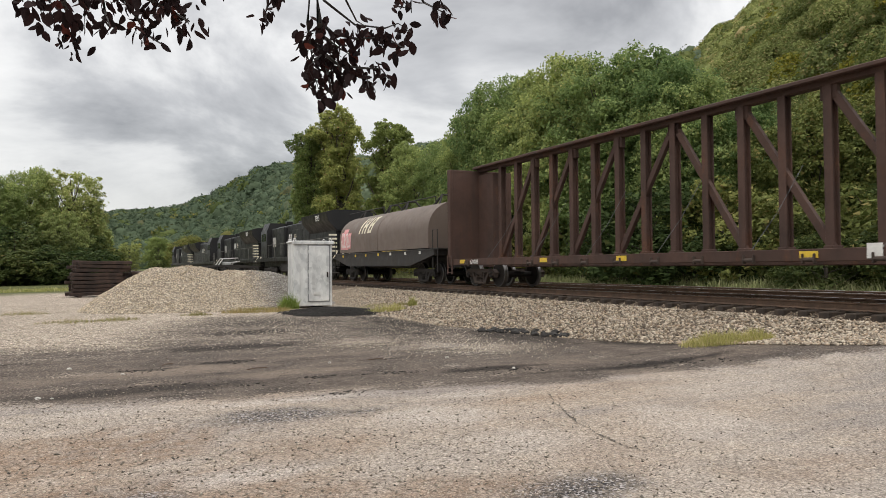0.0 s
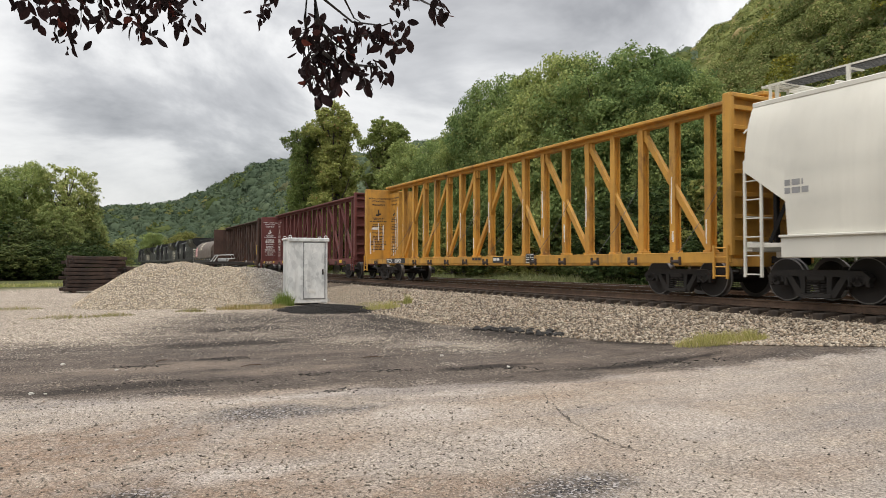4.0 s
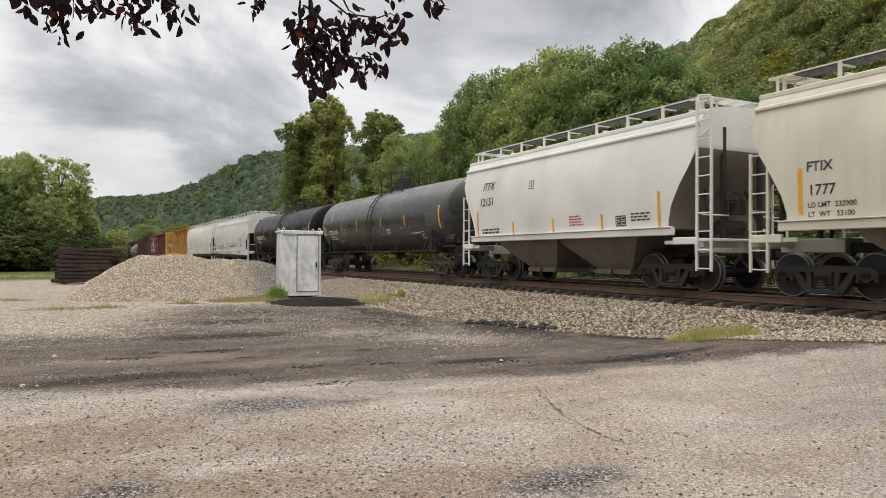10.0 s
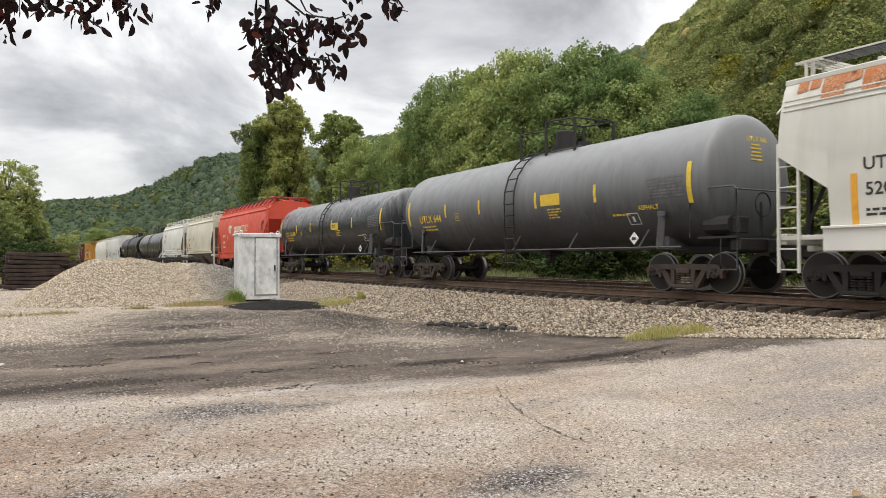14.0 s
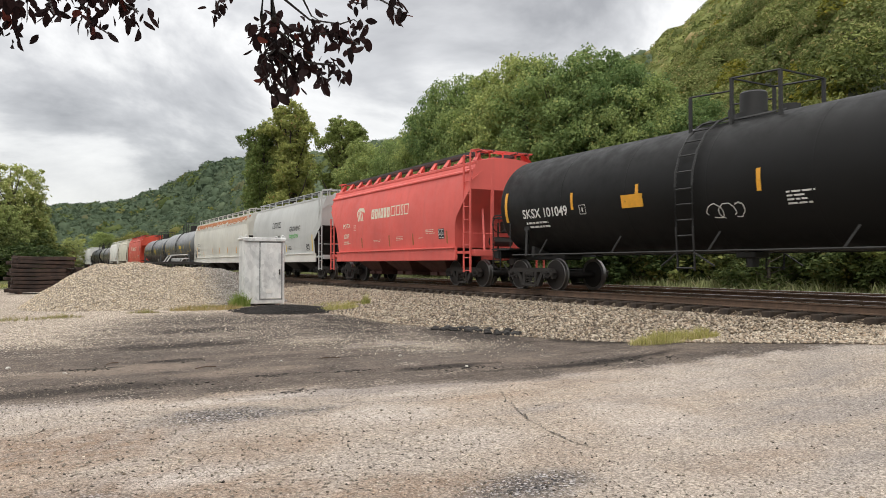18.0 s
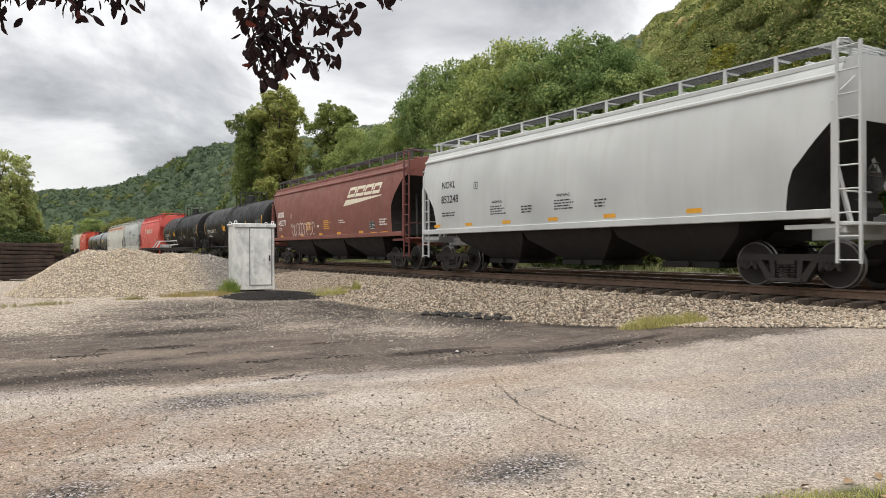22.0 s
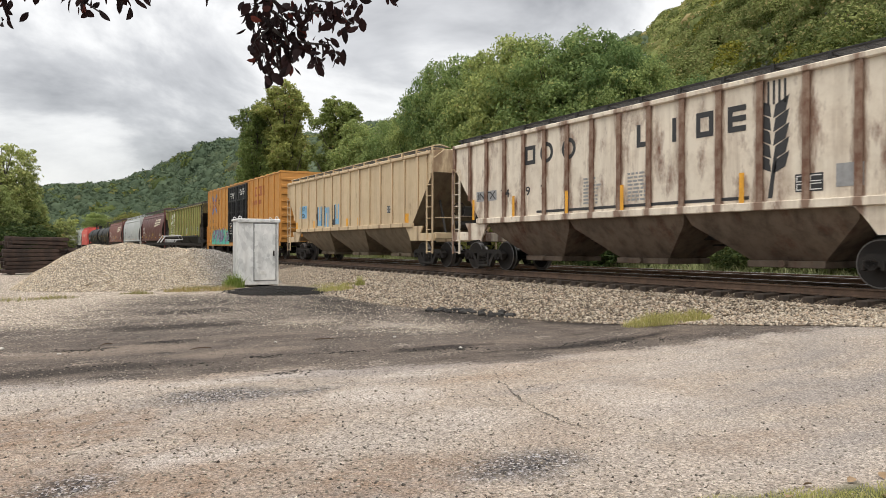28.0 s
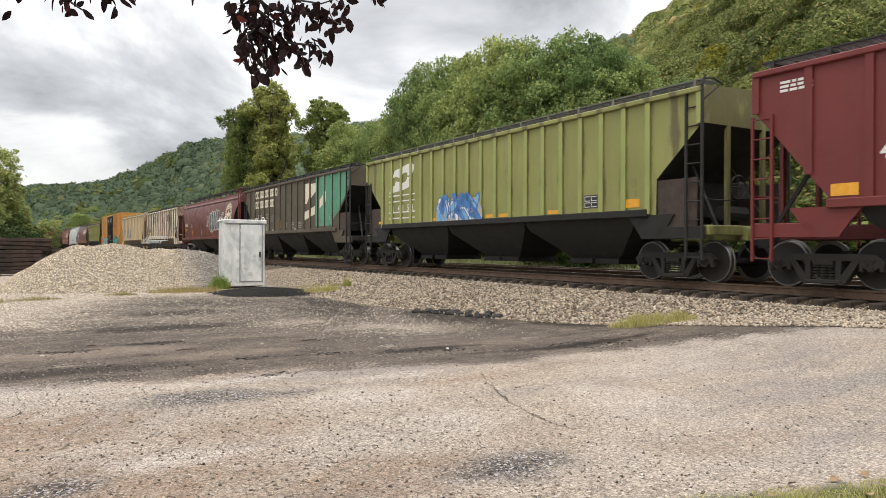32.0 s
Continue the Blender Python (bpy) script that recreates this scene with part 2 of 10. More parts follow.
# ---- mesh writing ----
class MB:
    """Collects vertices, faces and material slots for one mesh."""

    def __init__(self):
        self.v, self.f, self.s, self.slot = [], [], [], 0

    def face(self, pts):
        n = len(self.v)
        self.v += [tuple(p) for p in pts]
        self.f.append(tuple(range(n, n + len(pts))))
        self.s.append(self.slot)

    def raw(self, verts, faces):
        n = len(self.v)
        self.v += [tuple(p) for p in verts]
        for f in faces:
            self.f.append(tuple(i + n for i in f))
            self.s.append(self.slot)
        return self

    def box(self, cx, cy, cz, sx, sy, sz, bev=0.0, turn=None):
        hx, hy, hz = sx / 2, sy / 2, sz / 2
        if bev:
            b = min(bev, hx * 0.9, hy * 0.9, hz * 0.9)
            vs, fs = [], []
            for ax in range(3):
                for sgn in (-1, 1):
                    h = [hx - b, hy - b, hz - b]
                    u, w = (ax + 1) % 3, (ax + 2) % 3
                    ids = []
                    for a, c in ((-1, -1), (1, -1), (1, 1), (-1, 1)):
                        p = [0, 0, 0]
                        p[ax], p[u], p[w] = sgn * (h[ax] + b), a * h[u], c * h[w]
                        ids.append(len(vs))
                        vs.append(tuple(p))
                    fs.append(tuple(ids if sgn > 0 else ids[::-1]))
            key = {}
            for i, p in enumerate(vs):
                key.setdefault(tuple(1 if q > 0 else -1 for q in p), []).append(i)
            for sg, ids in key.items():
                s = sg[0] * sg[1] * sg[2]
                fs.append(tuple(ids if s > 0 else ids[::-1]))
            for ax in range(3):
                u, w = (ax + 1) % 3, (ax + 2) % 3
                for a in (-1, 1):
                    for c in (-1, 1):
                        q = []
                        for sg in (-1, 1):
                            k = [0, 0, 0]
                            k[ax], k[u], k[w] = sg, a, c
                            q.append(key[tuple(k)])
                        fu = [next(i for i in g if abs(abs(vs[i][u]) - (hx, hy, hz)[u]) < 1e-9) for g in q]
                        fw = [next(i for i in g if abs(abs(vs[i][w]) - (hx, hy, hz)[w]) < 1e-9) for g in q]
                        loop = (fu[0], fu[1], fw[1], fw[0])
                        fs.append(loop if a * c > 0 else loop[::-1])
        else:
            vs = [(x, y, z) for x in (-hx, hx) for y in (-hy, hy) for z in (-hz, hz)]
            fs = [(0, 1, 3, 2), (4, 6, 7, 5), (0, 4, 5, 1), (2, 3, 7, 6), (0, 2, 6, 4), (1, 5, 7, 3)]
        c = Vector((cx, cy, cz))
        vs = [(turn @ Vector(p) if turn else Vector(p)) + c for p in vs]
        return self.raw(vs, fs)

    def bar(self, a, b, w, h, bev=0.0):
        """A straight bar of rectangular section from a to b; h is its upright side."""
        a, b = Vector(a), Vector(b)
        d = b - a
        q = d.to_track_quat("Y", "Z").to_matrix()
        m = (a + b) / 2
        return self.box(m.x, m.y, m.z, w, d.length, h, bev, q)

    def tube(self, pts, r, n=6, caps=True):
        pts = [Vector(p) for p in pts]
        rings = []
        for i, p in enumerate(pts):
            d = (pts[min(i + 1, len(pts) - 1)] - pts[max(i - 1, 0)]).normalized()
            q = d.to_track_quat("Z", "Y").to_matrix()
            rr = r[i] if isinstance(r, (list, tuple)) else r
            rings.append([p + q @ Vector((rr * math.cos(2 * math.pi * k / n), rr * math.sin(2 * math.pi * k / n), 0)) for k in range(n)])
        return self.loft(rings, caps)

    def cyl(self, a, b, r, n=12):
        return self.tube([a, b], r, n)

    def loft(self, rings, caps=True):
        n = len(rings[0])
        vs = [p for r in rings for p in r]
        fs = []
        for i in range(len(rings) - 1):
            for k in range(n):
                a, b = i * n + k, i * n + (k + 1) % n
                fs.append((a, b, b + n, a + n))
        if caps:
            fs.append(tuple(range(n))[::-1])
            fs.append(tuple(range((len(rings) - 1) * n, len(rings) * n)))
        return self.raw(vs, fs)

    def prism(self, profile, axis, a, b):
        """An outline drawn along an axis: 'x' takes (y, z), 'y' takes (x, z), 'z' takes (x, y)."""
        put = {"x": lambda s, u, w: (s, u, w), "y": lambda s, u, w: (u, s, w), "z": lambda s, u, w: (u, w, s)}[axis]
        return self.loft([[put(a, *p) for p in profile], [put(b, *p) for p in profile]])

    def mesh(self, name, mats, smooth=35):
        me = bpy.data.meshes.new(name)
        me.from_pydata(self.v, [], self.f)
        for m in mats if isinstance(mats, (list, tuple)) else [mats]:
            me.materials.append(m)
        me.polygons.foreach_set("material_index", self.s)
        bm = bmesh.new()
        bm.from_mesh(me)
        bmesh.ops.recalc_face_normals(bm, faces=bm.faces)
        bm.to_mesh(me)
        bm.free()
        if smooth:
            me.polygons.foreach_set("use_smooth", [True] * len(me.polygons))
            me.set_sharp_from_angle(angle=radians(smooth))
        return me


def part(name, mb, mats, parent, label="", smooth=35):
    """ONE mesh object under a thing or a part."""
    me = mb if isinstance(mb, bpy.types.Mesh) else mb.mesh(name, mats, smooth)
    ob = new(name, me)
    ob.parent = parent
    return tagged(ob, label)


def thing(name, label, category, group="", m=None):
    ob = new(name)
    ob.empty_display_size = 0.3
    if m is not None:
        ob.matrix_world = m
    return tagged(ob, label, category, group)


def cloud_mesh(name, verts, faces, mats, attrs=None, slots=None, smooth=False):
    """A mesh from numpy arrays: verts (n, 3), faces (m, 3 or 4)."""
    me = bpy.data.meshes.new(name)
    k = faces.shape[1]
    me.vertices.add(len(verts))
    me.vertices.foreach_set("co", np.ascontiguousarray(verts, np.float32).ravel())
    me.loops.add(faces.size)
    me.loops.foreach_set("vertex_index", np.ascontiguousarray(faces, np.int32).ravel())
    me.polygons.add(len(faces))
    me.polygons.foreach_set("loop_start", np.arange(0, faces.size, k, dtype=np.int32))
    me.update(calc_edges=True)
    for m in mats:
        me.materials.append(m)
    for key, val in (attrs or {}).items():
        at = me.attributes.new(key, "FLOAT", "POINT")
        at.data.foreach_set("value", np.ascontiguousarray(val, np.float32))
    if slots is not None:
        me.polygons.foreach_set("material_index", np.ascontiguousarray(slots, np.int32))
    if smooth:
        me.polygons.foreach_set("use_smooth", [True] * len(faces))
    me.validate()
    return me


def sstep(a, b, x):
    t = np.clip((x - a) / (b - a), 0, 1)
    return t * t * (3 - 2 * t)


def fields(x, y, scale, seed=0.0, octaves=4):
    """Smooth noise at many places, -1..1, from sums of turned waves."""
    rng = np.random.RandomState(int(seed * 97) + 5)
    out, amp, tot = np.zeros_like(x), 1.0, 0.0
    for o in range(octaves):
        for _ in range(5):
            a, ph = rng.rand() * 6.283, rng.rand() * 6.283
            k = 6.283 / scale * (2 ** o) * (0.6 + 0.8 * rng.rand())
            out += amp * np.sin(k * (x * math.cos(a) + y * math.sin(a)) + ph) / 3.2
        tot += amp
        amp *= 0.55
    return out / tot


# ---- the ground ----
XC = 14.12          # centre line of the near track abeam of the camera
BEND = -7.5e-5      # the line bends gently to the left ahead
RAIL = 0.743        # top of rail
GAP = 4.05          # distance between the two tracks


def bend(y):
    return BEND * np.maximum(y, 0.0) ** 2


def toe(y):
    """Foot of the ballast bank, measured across the track."""
    return np.interp(y, [-5, 4, 7, 11, 17, 22, 28, 40], [12.2, 11.9, 10.7, 9.15, 7.9, 8.1, 9.0, 9.6])


def ground_z(x, y):
    u = x - bend(y)
    ramp = 0.42 * sstep(7, 13, x) * sstep(13, 6, y)
    t = toe(y)
    bank = 0.41 * np.clip((u - t) / (12.5 - t), 0, 1) ** 0.9 + 0.09 * sstep(12.7, 13.1, u)
    z = np.maximum(ramp * (u < 12.5), bank)
    z = np.where(u > 19.9, 0.50 - 0.42 * sstep(19.9, 21.5, u), z)
    z = z + np.where(u > 22, 1.1 * sstep(22, 34, u), 0)
    return z + 0.012 * fields(x, y, 3.0, 1) * (u < 12)


def inside(x, y, poly):
    c = np.zeros(x.shape, bool)
    for (x0, y0), (x1, y1) in zip(poly, poly[1:] + poly[:1]):
        hit = ((y0 > y) != (y1 > y)) & (x < (x1 - x0) * (y - y0) / (y1 - y0 + 1e-12) + x0)
        c ^= hit
    return c


def edge_distance(x, y, poly):
    d = np.full(x.shape, 1e9)
    for (x0, y0), (x1, y1) in zip(poly, poly[1:] + poly[:1]):
        ex, ey = x1 - x0, y1 - y0
        t = np.clip(((x - x0) * ex + (y - y0) * ey) / (ex * ex + ey * ey), 0, 1)
        d = np.minimum(d, np.hypot(x - x0 - t * ex, y - y0 - t * ey))
    return d


SOOT = [(-9, 9.9), (-0.8, 9.3), (0.6, 8.8), (1.6, 8.5), (2.5, 8.45), (3.5, 8.3), (4.2, 8.1), (5.0, 7.75), (5.8, 7.6), (6.4, 7.85), (7.0, 7.8), (9.0, 7.35), (10.6, 6.6), (12.2, 5.6),
        (12.6, 7.0), (11.4, 8.9), (10.3, 9.9), (9.5, 11.4), (9.0, 12.7), (8.5, 14.3), (8.0, 15.7), (7.4, 19.5), (7.0, 22.0), (5.2, 22.3), (3.2, 22.0), (2.2, 20), (1.6, 18.0), (1.2, 15.6), (0.9, 14.6), (-1.3, 14.8), (-9, 15.8)]
# patches of the pavement: x, y, half widths, strength
DUST = [(-0.4, 5.0, 1.3, 0.9, 0.9), (0.3, 4.0, 1.0, 0.5, 0.8), (-0.2, 6.6, 1.5, 0.9, 0.95), (0.6, 4.8, 1.2, 0.8, 0.95), (1.6, 5.9, 0.9, 0.45, 0.7), (2.0, 4.2, 1.0, 0.5, 0.9), (1.3, 3.4, 1.2, 0.5, 0.8), (4.6, 6.9, 0.9, 0.22, 0.5), (3.6, 4.5, 0.6, 0.5, 0.4), (6.0, 7.1, 0.7, 0.25, 0.4), (4.8, 3.6, 1.0, 0.4, 0.5)]
PALE = [(1.0, 5.3, 0.55, 0.26, 1.0), (3.1, 6.55, 0.7, 0.5, 0.9), (2.0, 8.1, 1.3, 0.18, 0.9), (3.9, 7.5, 0.7, 0.2, 0.9), (0.2, 8.3, 0.8, 0.25, 0.6), (5.2, 5.2, 0.7, 0.9, 0.7), (6.9, 6.4, 1.3, 0.6, 0.5), (3.3, 5.3, 0.5, 0.4, 0.6)]
BLACK = [(8.1, 13.2, 0.8, 2.3, 0.55), (7.4, 18.5, 0.7, 3.0, 0.75), (10.2, 9.3, 0.9, 0.5, 1.0), (9.3, 11.0, 0.6, 0.9, 1.0), (6.5, 16.3, 1.2, 2.2, 0.5), (4.5, 19.6, 2.0, 1.4, 0.35), (9.6, 10.3, 0.7, 0.6, 0.8), (7.6, 8.4, 1.7, 0.17, 1.0), (5.3, 9.2, 0.9, 0.2, 0.9), (2.4, 14.0, 1.6, 0.5, 0.7), (0.4, 9.6, 1.8, 0.3, 0.6), (3.3, 17.0, 1.2, 0.7, 0.7), (1.9, 11.85, 0.6, 0.12, 0.9), (0.7, 11.5, 0.5, 0.1, 0.8)]
LANE = [(1.0, 11.2, 1.6, 0.55, 1.0), (2.6, 10.2, 1.2, 0.4, 0.8), (-0.9, 10.9, 1.0, 0.5, 0.5), (6.4, 9.3, 1.6, 0.3, 0.5), (9.4, 8.4, 1.2, 0.4, 0.5), (3.3, 11.9, 1.8, 0.3, 0.4)]


def ground_material():
    m = Mat("yard_ground", 0.92)
    m.b.inputs["Specular IOR Level"].default_value = 0.12
    at = {}
    for k in ("soot", "ballast", "veg", "blue", "loose", "dust", "pale", "lane", "black"):
        n = m.t.nodes.new("ShaderNodeAttribute")
        n.attribute_name = k
        at[k] = n
    wide, mid, fine, grit = m.noise(0.22, 5), m.noise(1.7, 6, 0.62), m.noise(22, 5, 0.65), m.noise(75, 3, 0.7)
    # worn pavement: buff where dust lies, grey where the stone shows
    pave = m.mix((m.span(wide, 0, 0.38, 0.60), 0), (0.36, 0.29, 0.22), (0.365, 0.33, 0.288))
    pave = m.mix((m.span(mid, 0, 0.35, 0.7, 0, 0.8), 0), pave, (0.26, 0.225, 0.185))
    spots = m.noise(3.6, 6, 0.7)
    pave = m.mix((m.span(spots, 0, 0.48, 0.66, 0, 0.55), 0), pave, (0.45, 0.385, 0.30))
    pave = m.mix((m.span(fine, 0, 0.46, 0.66, 0.0, 0.7), 0), pave, (0.50, 0.455, 0.39))
    band = m.noise(0.55, 4, 0.6, (0.35, 1.3, 1))
    pave = m.mix((m.span(band, 0, 0.50, 0.62, 0, 0.55), 0), pave, (0.23, 0.222, 0.215))
    worn = m.span(m.noise(5.0, 5, 0.7), 0, 0.35, 0.62, 0.35, 1.0)
    pave = m.mix(m.mul((at["dust"], "Fac"), (worn, 0)), pave, (0.255, 0.185, 0.13))
    pave = m.mix(m.mul((at["pale"], "Fac"), (worn, 0)), pave, (0.46, 0.42, 0.37))
    peb = m.node("TexVoronoi", Scale=62)
    m.link(m.coords(), 0, peb, "Vector")
    ptone = m.t.nodes.new("ShaderNodeSeparateColor")
    m.link(peb, "Color", ptone, 0)
    pave = m.mix(0.85, pave, (m.span(ptone, 0, 0.0, 1.0, 0.55, 1.36), 0), "MULTIPLY")
    pave = m.mix((m.span(grit, 0, 0.46, 0.36, 0, 0.7), 0), pave, (0.10, 0.08, 0.064))
    dots = m.node("TexVoronoi", Scale=30)
    m.link(m.coords(), 0, dots, "Vector")
    dtone = m.t.nodes.new("ShaderNodeSeparateColor")
    m.link(dots, "Color", dtone, 0)
    pave = m.mix(m.mul((m.span(dots, "Distance", 0.30, 0.18, 0, 0.8), 0), (m.span(dtone, 0, 0.90, 0.96), 0)), pave, (0.06, 0.05, 0.045))
    pave = m.mix(m.mul((m.span(dots, "Distance", 0.32, 0.2, 0, 0.8), 0), (m.span(dtone, 1, 0.90, 0.96), 0)), pave, (0.6, 0.55, 0.47))
    # loose gravel: single stones, each with its own tone
    st = m.node("TexVoronoi", Scale=26)
    m.link(m.coords(), 0, st, "Vector")
    tone = m.t.nodes.new("ShaderNodeSeparateColor")
    m.link(st, "Color", tone, 0)
    stone = m.mix((tone, 0), (0.30, 0.25, 0.195), (0.80, 0.71, 0.58))
    stone = m.mix((m.span(st, "Distance", 0.36, 0.62, 0, 0.85), 0), stone, (0.11, 0.092, 0.075))
    col = m.mix((m.span(at["loose"], "Fac", 0.2, 0.8), 0), pave, stone)
    # coal dust and old tar
    tar = m.mix((m.span(mid, 0, 0.36, 0.66), 0), (0.045, 0.038, 0.033), (0.14, 0.115, 0.094))
    tar = m.mix((m.span(grit, 0, 0.56, 0.68, 0, 0.6), 0), tar, (0.25, 0.22, 0.19))
    tar = m.mix((m.span(fine, 0, 0.46, 0.34, 0, 0.7), 0), tar, (0.03, 0.027, 0.025))
    tar = m.mix(0.8, tar, (m.span(ptone, 0, 0.0, 1.0, 0.45, 1.6), 0), "MULTIPLY")
    tar = m.mix(m.mul((m.span(st, "Distance", 0.42, 0.30), 0), m.mul((m.span(tone, 2, 0.84, 0.90), 0), (m.span(at["loose"], "Fac", 0.3, 0.8, 0.1, 0.9), 0))), tar, (0.50, 0.46, 0.40))
    streaks = m.noise(0.9, 6, 0.6, (0.28, 1.6, 1))
    blots = m.noise(1.6, 7, 0.68, (0.32, 1.5, 1))
    tar = m.mix(m.mul((at["lane"], "Fac"), (worn, 0)), tar, m.mix((m.span(fine, 0, 0.35, 0.65), 0), (0.14, 0.112, 0.088), (0.27, 0.22, 0.175)))
    tar = m.mix(m.mul((at["black"], "Fac"), (m.span(worn, 0, 0.35, 1.0, 0.75, 1.0), 0)), tar, m.mix((m.span(fine, 0, 0.54, 0.70), 0), (0.018, 0.0155, 0.0138), (0.075, 0.063, 0.054)))
    tar = m.mix((m.span(blots, 0, 0.57, 0.66, 0, 0.85), 0), tar, (0.026, 0.022, 0.019))
    ragged = m.mul(m.mul((m.span(mid, 0, 0.3, 0.7, -0.4, 0.4), 0), (m.span(fine, 0, 0.35, 0.65, -0.6, 0.6), 0), "ADD"), (m.span(streaks, 0, 0.36, 0.56, -0.3, 0.12), 0), "ADD")
    ragged = m.mul(ragged, (at["soot"], "Fac"), "ADD")
    f = (m.span(ragged[0], 0, 0.16, 0.66, 0, 0.96), 0)
    f = m.mul(f, (m.span(at["soot"], "Fac", 0.05, 0.2), 0))
    col = m.mix(f, col, tar)
    col = m.mix(m.mul((at["black"], "Fac"), (m.span(fine, 0, 0.64, 0.5, 0.15, 0.88), 0)), col, (0.022, 0.0188, 0.0165))
    speck, crumb = m.noise(48, 3, 0.7), m.noise(15, 4, 0.7)
    col = m.mix(0.75, col, (m.span(speck, 0, 0.32, 0.68, 0.5, 1.5), 0), "MULTIPLY")
    col = m.mix((m.span(crumb, 0, 0.35, 0.27, 0, 0.6), 0), col, (0.06, 0.05, 0.043))
    col = m.mix(m.mul((at["blue"], "Fac"), (m.span(fine, 0, 0.35, 0.6, 0.35, 1.0), 0)), col, m.mix((m.span(ptone, 1, 0.66, 0.97), 0), (0.02, 0.021, 0.024), (0.50, 0.49, 0.49)))
    # ballast bed under the loose stones
    bed = m.mix((tone, 1), (0.10, 0.078, 0.058), (0.42, 0.34, 0.25))
    bed = m.mix((m.span(st, "Distance", 0.3, 0.56, 0, 0.95), 0), bed, (0.05, 0.04, 0.032))
    col = m.mix((at["ballast"], "Fac"), col, bed)
    # weeds and rough grass
    veg = m.mix((m.span(mid, 0, 0.35, 0.65), 0), (0.055, 0.075, 0.022), (0.12, 0.115, 0.05))
    col = m.mix((at["veg"], "Fac"), col, veg)
    col = m.mix(1.0, col, (1.0, 0.972, 0.985), "MULTIPLY")
    m.color(col)
    h = m.t.nodes.new("ShaderNodeMath")
    h.operation = "MULTIPLY_ADD"
    m.link(fine, 0, h, 0)
    h.inputs[1].default_value = 0.35
    m.link(grit, 0, h, 2)
    m.bump(h, 0, 0.75, 0.010)
    m.b.inputs["Specular IOR Level"].default_value = 0.12
    return m.m


def build_ground():
    def axis(lo, hi, step, ends):
        mid = list(np.arange(lo, hi + 1e-6, step))
        out, s, v = [], step, lo
        while v > ends[0]:
            s *= 1.25
            v -= s
            out.append(v)
        up, s, v = [], step, hi
        while v < ends[1]:
            s *= 1.25
            v += s
            up.append(v)
        return np.array(out[::-1] + mid + up)
    xs, ys = axis(-5, 23, 0.13, (-3600, 3600)), axis(1.0, 31, 0.13, (-3600, 3600))
    gx, gy = np.meshgrid(xs, ys)
    x, y = gx.ravel(), gy.ravel()
    z = ground_z(x, y)
    u = x - bend(y)
    soot_d = edge_distance(x, y, SOOT)
    sign = np.where(inside(x, y, SOOT), 1, -1) * soot_d + 0.22 * fields(x, y, 1.6, 3, 5)
    far = sstep(12.5, 16.5, y)
    soot = sstep(-0.38 - 1.5 * far, 0.42 + 0.6 * far, sign)
    # a dry lane and pale heaps of stone inside the dark stretch
    for cx, cy, rx, ry, k in ((4.74, 13.6, 0.7, 0.5, 0.8), (5.9, 12.3, 0.75, 0.5, 0.85), (6.5, 11.5, 0.6, 0.45, 0.7), (3.2, 15.6, 0.8, 0.5, 0.5), (6.9, 13.6, 0.4, 0.6, 0.5), (1.8, 16.5, 0.5, 0.8, 0.5), (4.0, 18.4, 1.1, 0.5, 0.35)):
        soot *= 1 - k * np.exp(-(((x - cx) / rx) ** 2 + ((y - cy) / ry) ** 2))

    def blobs(rows, seed):
        out = np.zeros_like(x)
        for cx, cy, rx, ry, k in rows:
            out = np.maximum(out, k * sstep(1.2, 0.45, np.hypot((x - cx) / rx, (y - cy) / ry) + 0.35 * fields(x, y, 0.6, seed + cx)))
        return out
    dust, pale, lane, black = blobs(DUST, 51), blobs(PALE, 52), blobs(LANE, 53), blobs(BLACK, 54)
    t = toe(y)
    ballast = sstep(-0.25, 0.15, u - t + 0.22 * fields(x, y, 1.6, 7)) * (u < 20.8)
    loose = np.maximum(sstep(11.4, 14.5, y + 0.8 * fields(x, y, 3, 8)) * (u < t), 0.0)
    veg = np.maximum(sstep(20.2, 21.4, u + 0.5 * fields(x, y, 2.5, 11)), sstep(50, 53, y - 0.6 * x) * (x < 7))
    veg = np.maximum(veg, sstep(-6, -11, x) * sstep(20, 40, y))
    veg = np.maximum(veg, sstep(0.0, 0.14, (3.02 - 0.30 * (x - 3.2) - y) + 0.10 * fields(x, y, 0.7, 15)) * sstep(2.5, 3.0, x + 0.4 * fields(x, y, 1.5, 16)) * sstep(-9, -7, y) * sstep(16, 13, x))
    blue = np.zeros_like(x)
    for bx, by, rx, ry in ((1.66, 7.3, 0.9, 0.5), (2.95, 3.98, 0.6, 0.36), (0.22, 5.0, 0.36, 0.3), (2.5, 7.1, 0.4, 0.15)):
        blue = np.maximum(blue, sstep(1.2, 0.35, np.hypot((x - bx) / rx, (y - by) / ry) + 0.3 * fields(x, y, 0.7, bx)))
    nx = len(xs)
    i = (np.arange(len(ys) - 1)[:, None] * nx + np.arange(nx - 1)[None, :]).ravel()
    faces = np.stack([i, i + 1, i + 1 + nx, i + nx], 1)
    me = cloud_mesh("ground", np.stack([x, y, z], 1), faces, [ground_material()],
                    {"soot": soot, "ballast": ballast, "veg": veg, "blue": blue * (1 - ballast), "loose": loose, "dust": dust, "pale": pale, "lane": lane, "black": black}, smooth=True)
    tagged(new("ground", me), "worn pavement, coal-dusted gravel and ballast of a railway yard", "ground", kind="structure")


build_ground()


